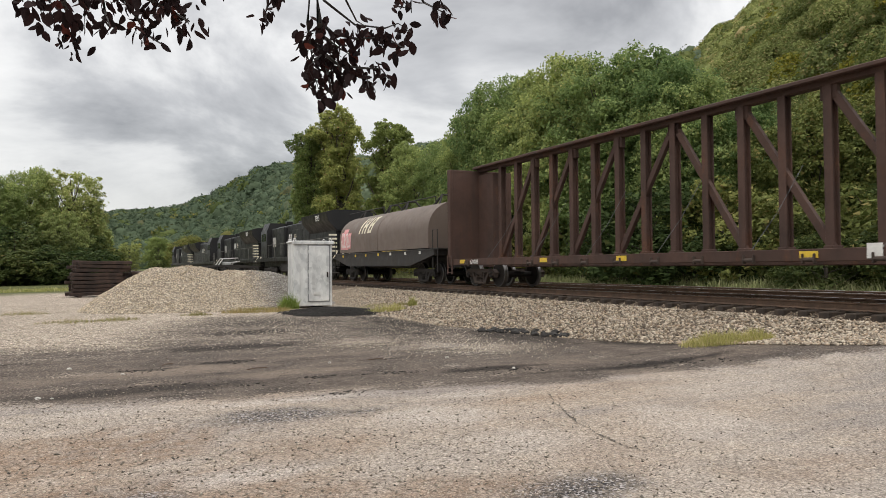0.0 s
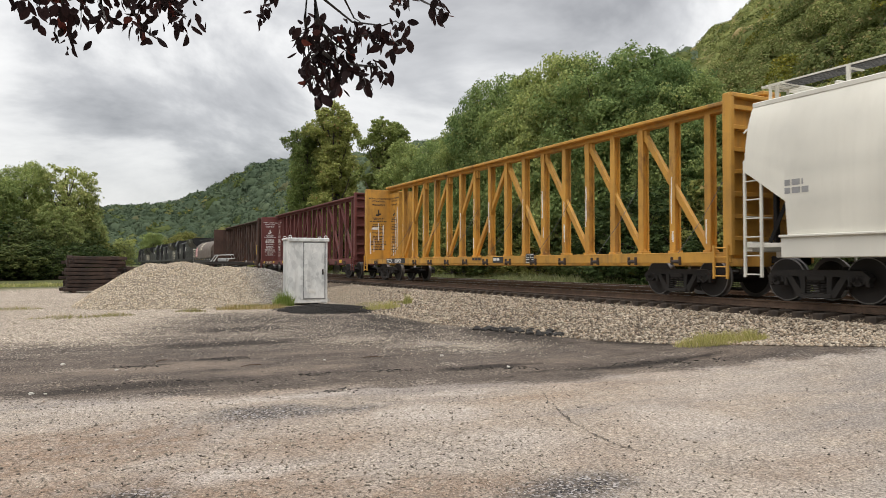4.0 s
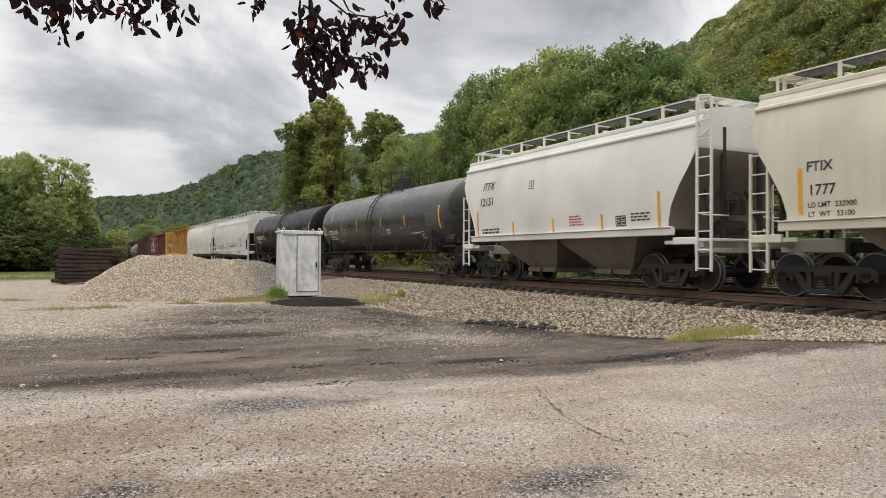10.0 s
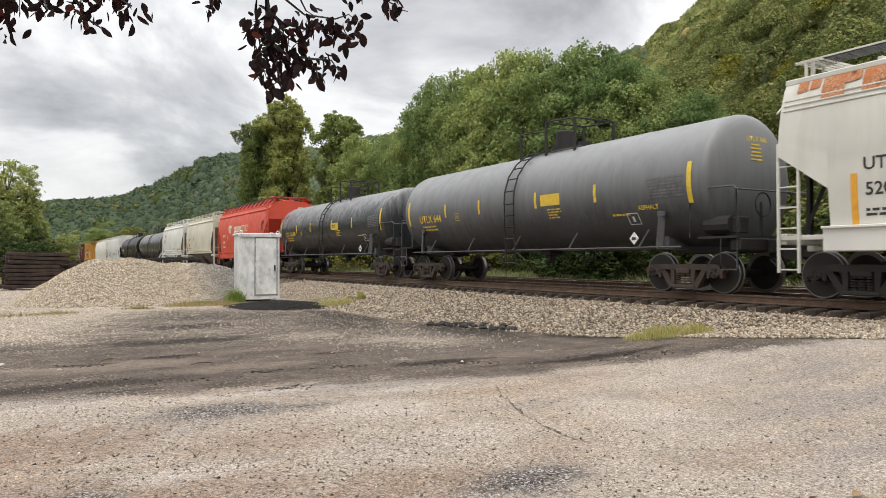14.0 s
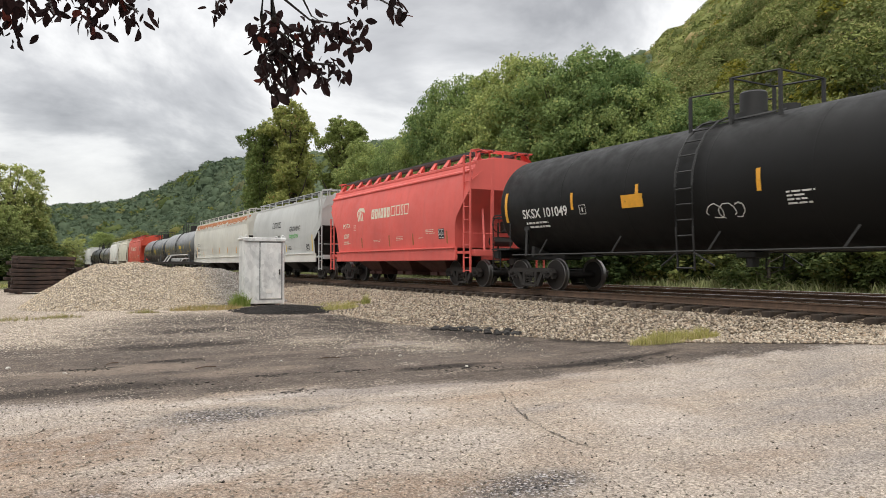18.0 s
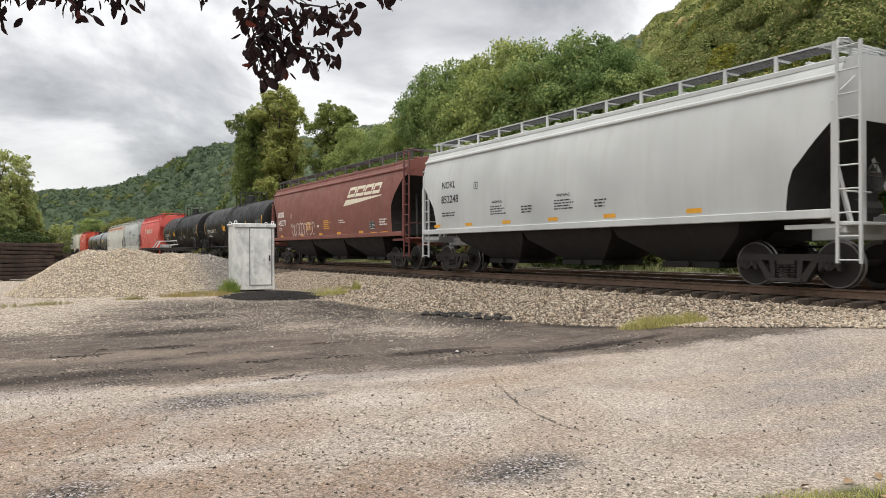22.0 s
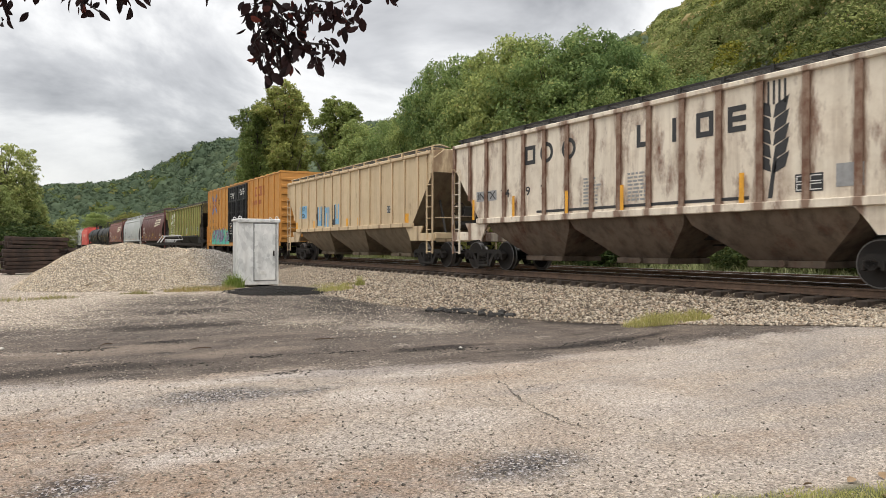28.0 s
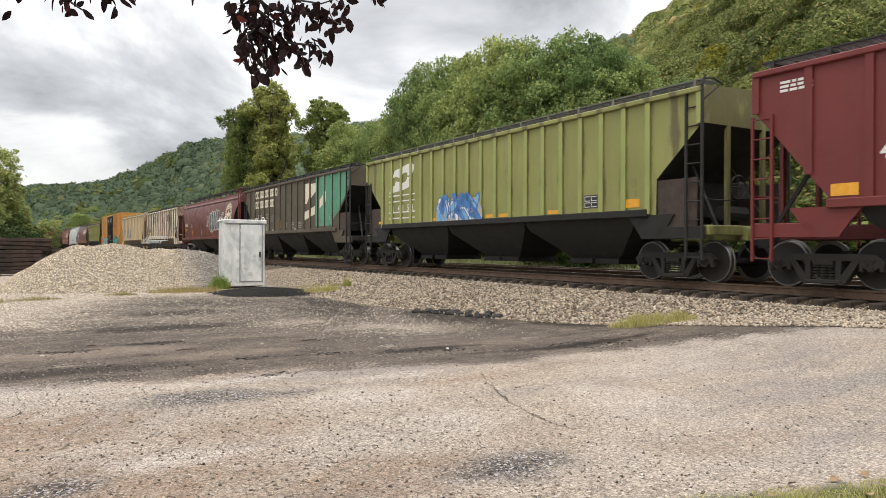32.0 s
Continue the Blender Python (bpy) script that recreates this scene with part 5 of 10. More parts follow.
def tank_car(label, front, rear, body, fittings, tone="cast", r=1.52, zc=2.55, ladder_u=0.5, platform=2.0, dome=True, walk_low=1.05, rails=None):
    """Tank car: one welded shell on two stub sills."""
    car, centre, e = begin("tank_car", label, "tank car", front, rear)
    rails = rails or fittings
    n = 40

    def ring(y, rr):
        return [(rr * math.sin(2 * math.pi * k / n), y, zc + rr * math.cos(2 * math.pi * k / n)) for k in range(n)]
    # the straight shell with bulged heads; shallow weld beads between its courses
    stations = [(-e - 0.5 + d, f * r) for d, f in HEAD]
    mb = MB().loft([ring(y, rr) for y, rr in stations] + [ring(-y, rr) for y, rr in stations[::-1]])
    part("shell", mb, body, car, smooth=60)
    for k in range(1, 6):
        y = -e + 0.2 + (2 * e - 0.4) * k / 6
        mb = MB().loft([ring(y - 0.02, r + 0.001), ring(y, r + 0.006), ring(y + 0.02, r + 0.001)], caps=False)
        part("weld_seam", mb, body, car, smooth=60)
    for q in (-1, 1):
        mb = MB()
        mb.box(0, q * (e - 0.1), 1.05, 0.7, 2.6, 0.3, 0.02)
        mb.box(0, q * (e + 0.95), 1.08, 2.5, 0.26, 0.26, 0.02)
        mb.box(0, q * (e + 0.55), 1.24, 2.7, 1.0, 0.05)
        part("stub_sill", mb, fittings, car)
        for s in (-1, 1):
            mb = MB()
            mb.bar((s * 1.44, q * (e - 0.98), 1.0), (s * 1.38, q * (e - 0.94), 1.78), 0.07, 0.16, 0.01)
            mb.box(s * 1.40, q * (e - 0.94), 1.83, 0.04, 0.24, 0.12, 0.01)
            mb.prism([(s * 0.5, 1.0), (s * 1.2, 1.0), (s * 1.2, 1.3), (s * 0.6, 1.1)], "y", q * (e - 1.04), q * (e - 0.9))
            part("saddle", mb, rails, car)
        mb = MB()
        for s in (-1, 1):
            mb.tube([(s * 1.42, q * (e - 0.1), 1.25), (s * 1.42, q * (e - 0.1), 2.2), (s * 1.40, q * (e + 0.06), 2.32), (s * 1.30, q * (e + 0.95), 2.32), (s * 1.30, q * (e + 1.03), 2.25), (s * 1.30, q * (e + 1.03), 0.55)], 0.022, 6)
            mb.tube([(s * 1.30, q * (e + 0.62), 1.25), (s * 1.30, q * (e + 0.62), 0.55), (s * 1.30, q * (e + 1.03), 0.55)], 0.018, 5)
            mb.tube([(s * 1.30, q * (e + 0.62), 0.9), (s * 1.30, q * (e + 1.03), 0.9)], 0.018, 5)
        mb.tube([(-1.30, q * (e + 1.03), 2.25), (1.30, q * (e + 1.03), 2.25)], 0.022, 6)
        part("end_railing", mb, rails, car)
    mb = MB()
    q = -1
    mb.tube([(-1.05, q * (e + 0.1), 1.52), (-1.05, q * (e + 0.75), 1.52)], 0.2, 10)
    mb.box(-0.95, q * (e + 0.85), 1.5, 0.3, 0.2, 0.35, 0.02)
    mb.tube([(-0.4, q * (e + 0.95), 1.2), (-0.4, q * (e + 0.95), 2.0)], 0.03, 6)
    ring2 = [(-0.4 + 0.26 * math.cos(a * 0.5236), q * (e + 1.0), 1.95 + 0.26 * math.sin(a * 0.5236)) for a in range(13)]
    mb.tube(ring2, 0.018, 5)
    part("brake_gear", mb, fittings, car)
    # long side grab rail with raked struts
    for s in (-1, 1):
        mb = MB()
        mb.tube([(s * 1.47, -e + 0.3, walk_low), (s * 1.47, e - 0.3, walk_low)], 0.024, 6)
        for k in range(5):
            y = -e + 1.6 + (2 * e - 3.2) * k / 4
            mb.bar((s * 1.47, y, walk_low), (s * 1.36, y - 0.24, walk_low + 0.42), 0.04, 0.04)
        part("side_rail", mb, rails, car)
    yl = e - ladder_u * 2 * e
    mb = MB()
    for s in (-1, 1):
        for q in (-0.24, 0.24):
            pts = [(s * (r + 0.1) * math.sin(a), yl + q, zc + (r + 0.1) * math.cos(a)) for a in (0.25, 0.5, 0.8, 1.1, 1.4, 1.6)] + [(s * (r + 0.08), yl + q, 1.6), (s * (r + 0.02), yl + q, 0.62)]
            mb.tube(pts, 0.025, 5)
        for a in (0.45, 0.68, 0.92, 1.16, 1.4, 1.64):
            mb.tube([(s * (r + 0.1) * math.sin(a), yl - 0.24, zc + (r + 0.1) * math.cos(a)), (s * (r + 0.1) * math.sin(a), yl + 0.24, zc + (r + 0.1) * math.cos(a))], 0.02, 5)
        for z in (2.1, 1.75, 1.4, 1.05, 0.68):
            mb.tube([(s * (r + 0.06), yl - 0.24, z), (s * (r + 0.06), yl + 0.24, z)], 0.02, 5)
        mb.tube([(s * (r + 0.05), yl - 0.24, 1.02), (s * (r + 0.0), yl - 0.75, 0.72)], 0.02, 5)
        mb.tube([(s * (r + 0.05), yl + 0.24, 1.02), (s * (r + 0.0), yl + 0.75, 0.72)], 0.02, 5)
    part("ladder", mb, fittings, car)
    # top platform, safety railing and valve housing
    yp = yl - platform / 2 + 0.3
    mb = MB()
    for s in (-1, 1):
        for k in range(5):
            mb.box(s * (0.35 + 0.08 * k), yp, zc + r - 0.01 - 0.02 * k, 0.025, platform + 0.3, 0.03)
    part("platform", mb, M["grating"], car)
    mb = MB()
    a, b, zt, zr = yp - platform / 2, yp + platform / 2, zc + r, zc + r + 0.62
    for s in (-1, 1):
        for y, top in ((a - 0.3, zr + 0.12), (yp, zr + 0.2), (b + 0.25, zr)):
            mb.box(s * 0.74, y, (zt - 0.22 + top) / 2, 0.06, 0.07, top - zt + 0.22)
        mb.tube([(s * 0.74, a - 0.3, zr + 0.12), (s * 0.74, yp, zr + 0.2)], 0.024, 5)
        mb.tube([(s * 0.74, yp, zr - 0.08), (s * 0.74, b + 0.25, zr)], 0.022, 5)
    for y, top in ((a - 0.3, zr + 0.12), (yp, zr + 0.2)):
        mb.tube([(-0.74, y, top), (0.74, y, top)], 0.024, 5)
    part("platform_railing", mb, fittings, car)
    mb = MB()
    mb.tube([(0, yp, zt - 0.05), (0, yp, zt + 0.1), (0, yp, zt + 0.1), (0, yp, zt + 0.56), (0, yp, zt + 0.6)], [0.42, 0.42, 0.3, 0.3, 0.26], 18)
    mb.tube([(0, yp - 0.9, zt - 0.05), (0, yp - 0.9, zt + 0.14)], 0.22, 14)
    mb.tube([(0.2, yp + 0.75, zt - 0.05), (0.2, yp + 0.75, zt + 0.35)], 0.08, 8)
    part("valve_housing", mb, fittings if dome else body, car)
    mb = MB()
    mb.box(0, 0, 0.98, 0.5, 0.5, 0.14, 0.02)
    mb.tube([(0, 0, 0.7), (0, 0, 1.1)], 0.14, 10)
    part("bottom_outlet", mb, fittings, car)
    couplers(car, e + 0.75, 0.25)
    finish(car, centre, (e - 0.62, -e + 0.62), tone)

    def width(z):
        d = min(abs(z - zc), r * 0.98)
        return math.sqrt(r * r - d * d)
    side = Side(car, e + 0.2, width)
    side.r, side.zc = r, zc
    return side


def centerbeam(label, front, rear, body, wear=None, tone="cast", posts=9):
    """Bulkhead flat car with a tall truss down its middle."""
    car, centre, e = begin("centerbeam_car", label, "flat car", front, rear)
    wear = wear or body
    for q in (-1, 1):
        # bulkhead: plate towards the load, stiffened on its outer face
        mb = MB()
        mb.box(0, q * (e - 0.14), 2.78, 2.84, 0.05, 3.6, 0.01)
        head = part("bulkhead", mb, body, car)
        for s in (-1, 1):
            mb = MB()
            mb.box(s * 1.36, q * (e - 0.06), 2.78, 0.13, 0.24, 3.62, 0.015)
            part("corner_post", mb, body, head)
        for z in (1.35, 1.85, 2.35, 2.85, 3.35, 3.85, 4.3):
            mb = MB()
            mb.box(0, q * (e - 0.05), z, 2.6, 0.13, 0.1, 0.01)
            part("stiffener", mb, body, head)
        mb = MB()
        mb.box(0, q * (e - 0.05), 4.56, 2.84, 0.24, 0.1, 0.015)
        part("top_rail", mb, body, head)
        # solid web where the truss meets the bulkhead
        mb = MB()
        mb.box(0, q * (e - 0.76), 2.72, 0.28, 1.15, 3.4, 0.02)
        part("end_web", mb, body, car)
    mb = MB()
    for s in (-1, 1):
        mb.box(s * 1.36, 0, 0.92, 0.1, 2 * e, 0.24, 0.015)
        mb.box(s * 1.30, 0, 1.03, 0.22, 2 * e, 0.03)
    mb.box(0, 0, 0.9, 0.7, 2 * e, 0.36, 0.02)
    for k in range(26):
        mb.box(0, -e + 0.5 + (2 * e - 1) * k / 25, 0.97, 2.64, 0.14, 0.12)
    part("floor_frame", mb, body, car)
    mb = MB()
    mb.box(0, 0, 4.72, 0.62, 2 * e, 0.10, 0.02)
    mb.box(0, 0, 4.62, 0.24, 2 * e, 0.12, 0.01)
    part("top_chord", mb, body, car)
    n = 2 * posts - 1
    step = (2 * e - 3.7) / (n - 1)
    for k in range(n):
        y = -e + 1.85 + step * k
        mb = MB()
        for s in (-1, 1):
            mb.box(s * 0.10, y, 2.83, 0.035, 0.2, 3.6, 0.008)
        mb.box(0, y, 2.83, 0.18, 0.04, 3.58)
        mb.box(0, y, 1.09, 0.34, 0.22, 0.1, 0.01)
        part("post", mb, body, car)
    for k in range(posts - 1):
        y0, y1 = -e + 1.85 + step * 2 * k, -e + 1.85 + step * (2 * k + 2)
        if k >= (posts - 1) / 2:
            y0, y1 = y1, y0
        mb = MB()
        mb.bar((0, y0, 1.1), (0, y1, 4.55), 0.13, 0.17, 0.01)
        mb.box(0, y1, 4.42, 0.15, 0.4, 0.32, 0.02)
        part("brace", mb, wear, car)
    # tie-down cables and their winches along the sill
    for k in range(14):
        y = -e + 1.6 + (2 * e - 3.2) * k / 13
        for s in (-1, 1):
            if 2.7 < e - y < 5.4:
                continue
            mb = MB()
            mb.box(s * 1.43, y - 0.13, 0.86, 0.1, 0.03, 0.2, 0.01)
            mb.box(s * 1.43, y + 0.13, 0.86, 0.1, 0.03, 0.2, 0.01)
            mb.tube([(s * 1.43, y - 0.15, 0.84), (s * 1.43, y + 0.15, 0.84)], 0.045, 8)
            part("winch", mb, M["cast_brown"], car)
        if k % 2 == 0:
            mb = MB()
            mb.tube([(-1.4, y, 1.0), (-0.8, y - 0.25, 1.9), (-0.3, y - 0.5, 2.9)], 0.007, 4)
            part("cable", mb, M["grating"], car)
    ladder(car, -1.46, e - 0.02, e - 0.4, 0.45, 1.2, body, 3)
    ladder(car, -1.46, -e + 0.02, -e + 0.4, 0.45, 1.2, body, 3)
    couplers(car, e, 0.1)
    finish(car, centre, (e - 1.95, -e + 1.95), tone)
    return Side(car, e, lambda z: 1.42)


def box_car(label, front, rear, body, doors, tone="cast"):
    """High-cube boxcar with two plug doors a side."""
    car, centre, e = begin("boxcar", label, "boxcar", front, rear)
    low, top, w = 0.98, 5.02, 1.46
    mb = MB()
    mb.box(0, 0, (low + top) / 2, 2 * w, 2 * e, top - low, 0.02)
    part("body", mb, body, car)
    mb = MB()
    mb.prism([(-w - 0.05, top), (w + 0.05, top), (w + 0.03, top + 0.06), (0, top + 0.14), (-w - 0.03, top + 0.06)], "y", -e - 0.02, e + 0.02)
    for k in range(15):
        mb.box(0, -e + 0.4 + (2 * e - 0.8) * k / 14, top + 0.12, 2.8, 0.12, 0.05)
    part("roof", mb, body, car)
    d0, d1 = e - 6.72, e - 11.62      # the door opening on the camera's side
    for s in (-1, 1):
        ys = [e - 0.12, e - 1.25, e - 2.3, e - 3.4, e - 4.5, e - 5.55] + [-e + 0.12, -e + 1.2, -e + 2.3, -e + 3.4, -e + 4.5, -e + 5.6, -e + 6.5]
        for y in ys:
            mb = MB()
            mb.box(s * (w + 0.03), y, (low + top) / 2, 0.06, 0.13, top - low - 0.1, 0.02)
            part("side_post", mb, body, car)
        mb = MB()
        mb.box(s * (w + 0.03), 0, low - 0.12, 0.1, 2 * e, 0.2, 0.015)
        part("side_sill", mb, body, car)
        for y0, y1 in ((d0, (d0 + d1) / 2 + 0.03), ((d0 + d1) / 2 - 0.03, d1)):
            yc, yw = (y0 + y1) / 2, abs(y1 - y0)
            mb = MB()
            mb.box(s * (w + 0.03), yc, 2.98, 0.06, yw, 3.9, 0.012)
            door = part("door", mb, doors, car, "black plug door")
            for z in (1.15, 1.6, 2.3, 3.1, 3.9, 4.85):
                mb = MB()
                mb.box(s * (w + 0.075), yc, z, 0.05, yw - 0.04, 0.09, 0.01)
                part("door_rib", mb, doors, door)
            for q in (-0.5, -0.25, 0.0, 0.25, 0.5):
                mb = MB()
                mb.box(s * (w + 0.072), yc + q * (yw - 0.1), 2.98, 0.045, 0.09, 3.8, 0.01)
                part("door_rib", mb, doors, door)
            mb = MB()
            for q in (-0.25, 0.25):
                mb.tube([(s * (w + 0.13), yc + q * yw, 1.1), (s * (w + 0.13), yc + q * yw, 3.85)], 0.028, 6)
            mb.box(s * (w + 0.14), yc, 2.0, 0.06, 0.5, 0.06)
            part("locking_rod", mb, doors, door)
    for q in (-1, 1):
        mb = MB()
        for z in np.arange(1.3, 4.9, 0.42):
            mb.box(0, q * (e + 0.03), float(z), 2.8, 0.07, 0.16, 0.02)
        part("end_corrugation", mb, body, car)
        for s in (-1, 1):
            ladder(car, s * (w + 0.1), q * (e - 0.08), q * (e - 0.5), 0.45, 2.3, body, 5)
    mb = MB()
    mb.box(0, 0, 0.88, 0.6, 2 * e, 0.3, 0.02)
    mb.box(-0.7, 1.0, 0.7, 0.5, 1.2, 0.3, 0.03)
    part("underframe", mb, M["steel_dark"], car)
    couplers(car, e, 0.45)
    finish(car, centre, (e - 2.1, -e + 2.1), tone)
    return Side(car, e, lambda z: w)


def coil_car(label, front, rear, hood, base):
    car, centre, e = begin("coil_car", label, "coil car", front, rear)
    for y0, y1 in ((-e + 0.9, -0.03), (0.03, e - 0.9)):
        prof = [(-1.42, 1.55), (-1.42, 2.35)] + [(-1.42 * math.cos(a * math.pi / 16), 2.35 + 1.25 * math.sin(a * math.pi / 16)) for a in range(1, 16)] + [(1.42, 2.35), (1.42, 1.55)]
        mb = MB().prism(prof, "y", y0, y1)
        ob = part("hood", mb, hood, car, "removable rounded cover", smooth=40)
        for y in (y0 + 1.1, y1 - 1.1):
            mb = MB()
            mb.tube([(-0.5, y - 0.3, 3.45), (-0.2, y, 3.95), (0.2, y, 3.95), (0.5, y - 0.3, 3.45)], 0.05, 6)
            mb.tube([(-0.5, y + 0.3, 3.45), (-0.2, y, 3.95)], 0.05, 6)
            part("lifting_bail", mb, M["steel_dark"], ob)
        mb = MB()
        mb.tube([(-0.9, y0 + 0.3, 3.5), (-0.9, y0 + 0.3, 3.78), (-0.9, y1 - 0.3, 3.78), (-0.9, y1 - 0.3, 3.5)], 0.025, 5)
        part("hand_rail", mb, M["steel_dark"], ob)
    mb = MB()
    mb.box(0, 0, 1.35, 2.9, 2 * e - 0.6, 0.26, 0.02)
    mb.box(0, 0, 0.95, 0.7, 2 * e, 0.5, 0.02)
    for s in (-1, 1):
        mb.prism([(e - 0.2, 1.25), (e - 2.6, 0.8), (-e + 2.6, 0.8), (-e + 0.2, 1.25)], "x", s * 1.42, s * 1.5)
        mb.tube([(s * 1.5, -e + 0.2, 1.48), (s * 1.5, e - 0.2, 1.48)], 0.02, 5)
    for q in (-1, 1):
        mb.box(0, q * (e - 0.4), 1.5, 2.8, 0.8, 0.06)
        for s in (-1, 1):
            mb.tube([(s * 1.4, q * (e - 0.05), 0.5), (s * 1.4, q * (e - 0.05), 2.3), (s * 1.4, q * (e - 0.5), 2.3), (s * 1.4, q * (e - 0.5), 0.5)], 0.022, 5)
    part("trough", mb, base, car)
    couplers(car, e, 0.15)
    finish(car, centre, (e - 2.1, -e + 2.1))
    return Side(car, e, lambda z: 1.42 if z < 2.35 else 1.42 * math.sqrt(max(0.05, 1 - ((z - 2.35) / 1.25) ** 2)))


def locomotive(label, front, rear, body, light, cab_first=True):
    """Six-axle diesel: cab, long hood, flared radiator at the rear, walkways with railings."""
    car, centre, e = begin("locomotive", label, "locomotive", front, rear)
    f = 1 if cab_first else -1
    mb = MB()
    mb.box(0, 0, 1.4, 2.9, 2 * e - 0.6, 0.3, 0.02)
    mb.box(0, 0, 1.05, 1.6, 2 * e - 1.0, 0.4, 0.02)
    part("frame", mb, body, car)
    mb = MB()
    mb.box(0, -f * 1.2, 2.75, 1.7, 2 * e - 8.4, 2.4, 0.06)
    part("hood", mb, body, car)
    mb = MB()
    mb.prism([(-1.42, 3.62), (-1.52, 4.12), (-1.0, 4.26), (1.0, 4.26), (1.52, 4.12), (1.42, 3.62), (0.86, 3.0), (-0.86, 3.0)], "y", -f * (e - 0.9), -f * (e - 6.6))
    mb.box(0, -f * (e - 3.6), 2.5, 1.72, 5.0, 2.0, 0.04)
    part("radiator", mb, body, car, "flared radiator housing")
    mb = MB()
    mb.prism([(-1.48, 1.55), (-1.48, 3.7), (-1.2, 4.35), (1.2, 4.35), (1.48, 3.7), (1.48, 1.55)], "y", f * (e - 4.4), f * (e - 2.3))
    mb.prism([(-0.85, 1.55), (-0.85, 2.6), (-0.5, 3.0), (0.5, 3.0), (0.85, 2.6), (0.85, 1.55)], "y", f * (e - 2.3), f * (e - 0.9))
    mb.box(0, f * (e - 6.6), 2.7, 2.3, 4.0, 2.3, 0.06)
    cab = part("cab", mb, body, car)
    for s in (-1, 1):
        for q in (-3.9, -3.0):
            mb = MB()
            mb.box(s * 1.485, f * (e + q + 0.15), 3.2, 0.03, 0.6, 0.6)
            part("cab_window", mb, M["glass"], cab)
        mb = MB()
        mb.box(s * 1.17, f * (e - 5.7), 2.75, 0.03, 0.9, 0.75)
        part("number_panel", mb, M["grey_pale"], cab, "pale painted panel")
    for k in range(7):
        for s in (-1, 1):
            mb = MB()
            mb.box(s * 0.855, -f * 1.2 - (2 * e - 9.0) / 2 + (2 * e - 9.0) * (k + 0.5) / 7, 2.65, 0.03, (2 * e - 9.4) / 7, 1.7, 0.01)
            part("hood_door", mb, body, car)
    mb = MB()
    mb.box(0, 0, 0.75, 2.5, 5.6, 0.75, 0.12)
    part("fuel_tank", mb, M["steel_dark"], car)
    mb = MB()
    for s in (-1, 1):
        mb.tube([(s * 1.42, -e + 0.5, 2.55), (s * 1.42, f * 0 + e - 4.6, 2.55)] if f > 0 else [(s * 1.42, -e + 4.6, 2.55), (s * 1.42, e - 0.5, 2.55)], 0.02, 5)
        for k in range(9):
            y = -e + 0.6 + (2 * e - 5.4) * k / 8
            y = y if f > 0 else -y
            mb.tube([(s * 1.42, y, 1.5), (s * 1.42, y, 2.55)], 0.02, 5)
        for q in (-1, 1):
            for k in range(4):
                mb.box(s * 1.2, q * (e - 0.35), 0.45 + 0.28 * k, 0.55, 0.25, 0.04)
            mb.tube([(s * 1.45, q * (e - 0.1), 0.5), (s * 1.45, q * (e - 0.1), 2.5)], 0.022, 5)
    part("railing", mb, light, car, "pale hand railing")
    mb = MB()
    for q in (-1, 1):
        for k in range(7):
            mb.bar((-1.3 + k * 0.42, q * (e - 0.27), 1.3), (-1.0 + k * 0.42, q * (e - 0.27), 1.75), 0.16, 0.03)
    part("end_stripes", mb, M["cream"], car)
    for s in (-1, 1):
        mb = MB()
        for k in range(5):
            mb.box(s * 1.2, -f * (e - 0.62), 1.75 + 0.24 * k, 0.5, 0.04, 0.11)
        part("step_stripes", mb, M["cream"], car, "pale striped step edges")
    mb = MB()
    mb.tube([(0, -f * 0.5, 3.9), (0, -f * 0.5, 4.25)], 0.3, 10)
    mb.box(0.2, f * (e - 4.9), 4.35, 0.5, 0.5, 0.25, 0.03)
    for k in range(3):
        mb.box(0, -f * (e - 6.8 - k * 1.5), 4.02, 1.4, 1.1, 0.2, 0.04)
    part("roof_equipment", mb, body, car)
    couplers(car, e - 0.25, 0.2)
    sets = []
    for y in (e - 4.0, -e + 4.0):
        mb = MB()
        for s in (-1, 1):
            mb.box(s * 1.05, 0, 0.62, 0.16, 4.4, 0.28, 0.04)
            for q in (-1.85, 0, 1.85):
                mb.box(s * 1.05, q, 0.5, 0.22, 0.5, 0.34, 0.04)
        mb.box(0, 0, 0.7, 1.9, 0.8, 0.3, 0.03)
        b = part("truck", mb, M["cast"], car, "three-axle truck frame")
        b.location = (0, y, 0)
        for q in (-1.85, 0, 1.85):
            w = part("wheelset", GEAR["wheelset"], None, b, "dark wheels on one axle")
            w.location = (0, q, 0.47)
    TRAIN.append((car, centre, []))
    return Side(car, e, lambda z: 0.87 if z < 3.3 else 1.5)


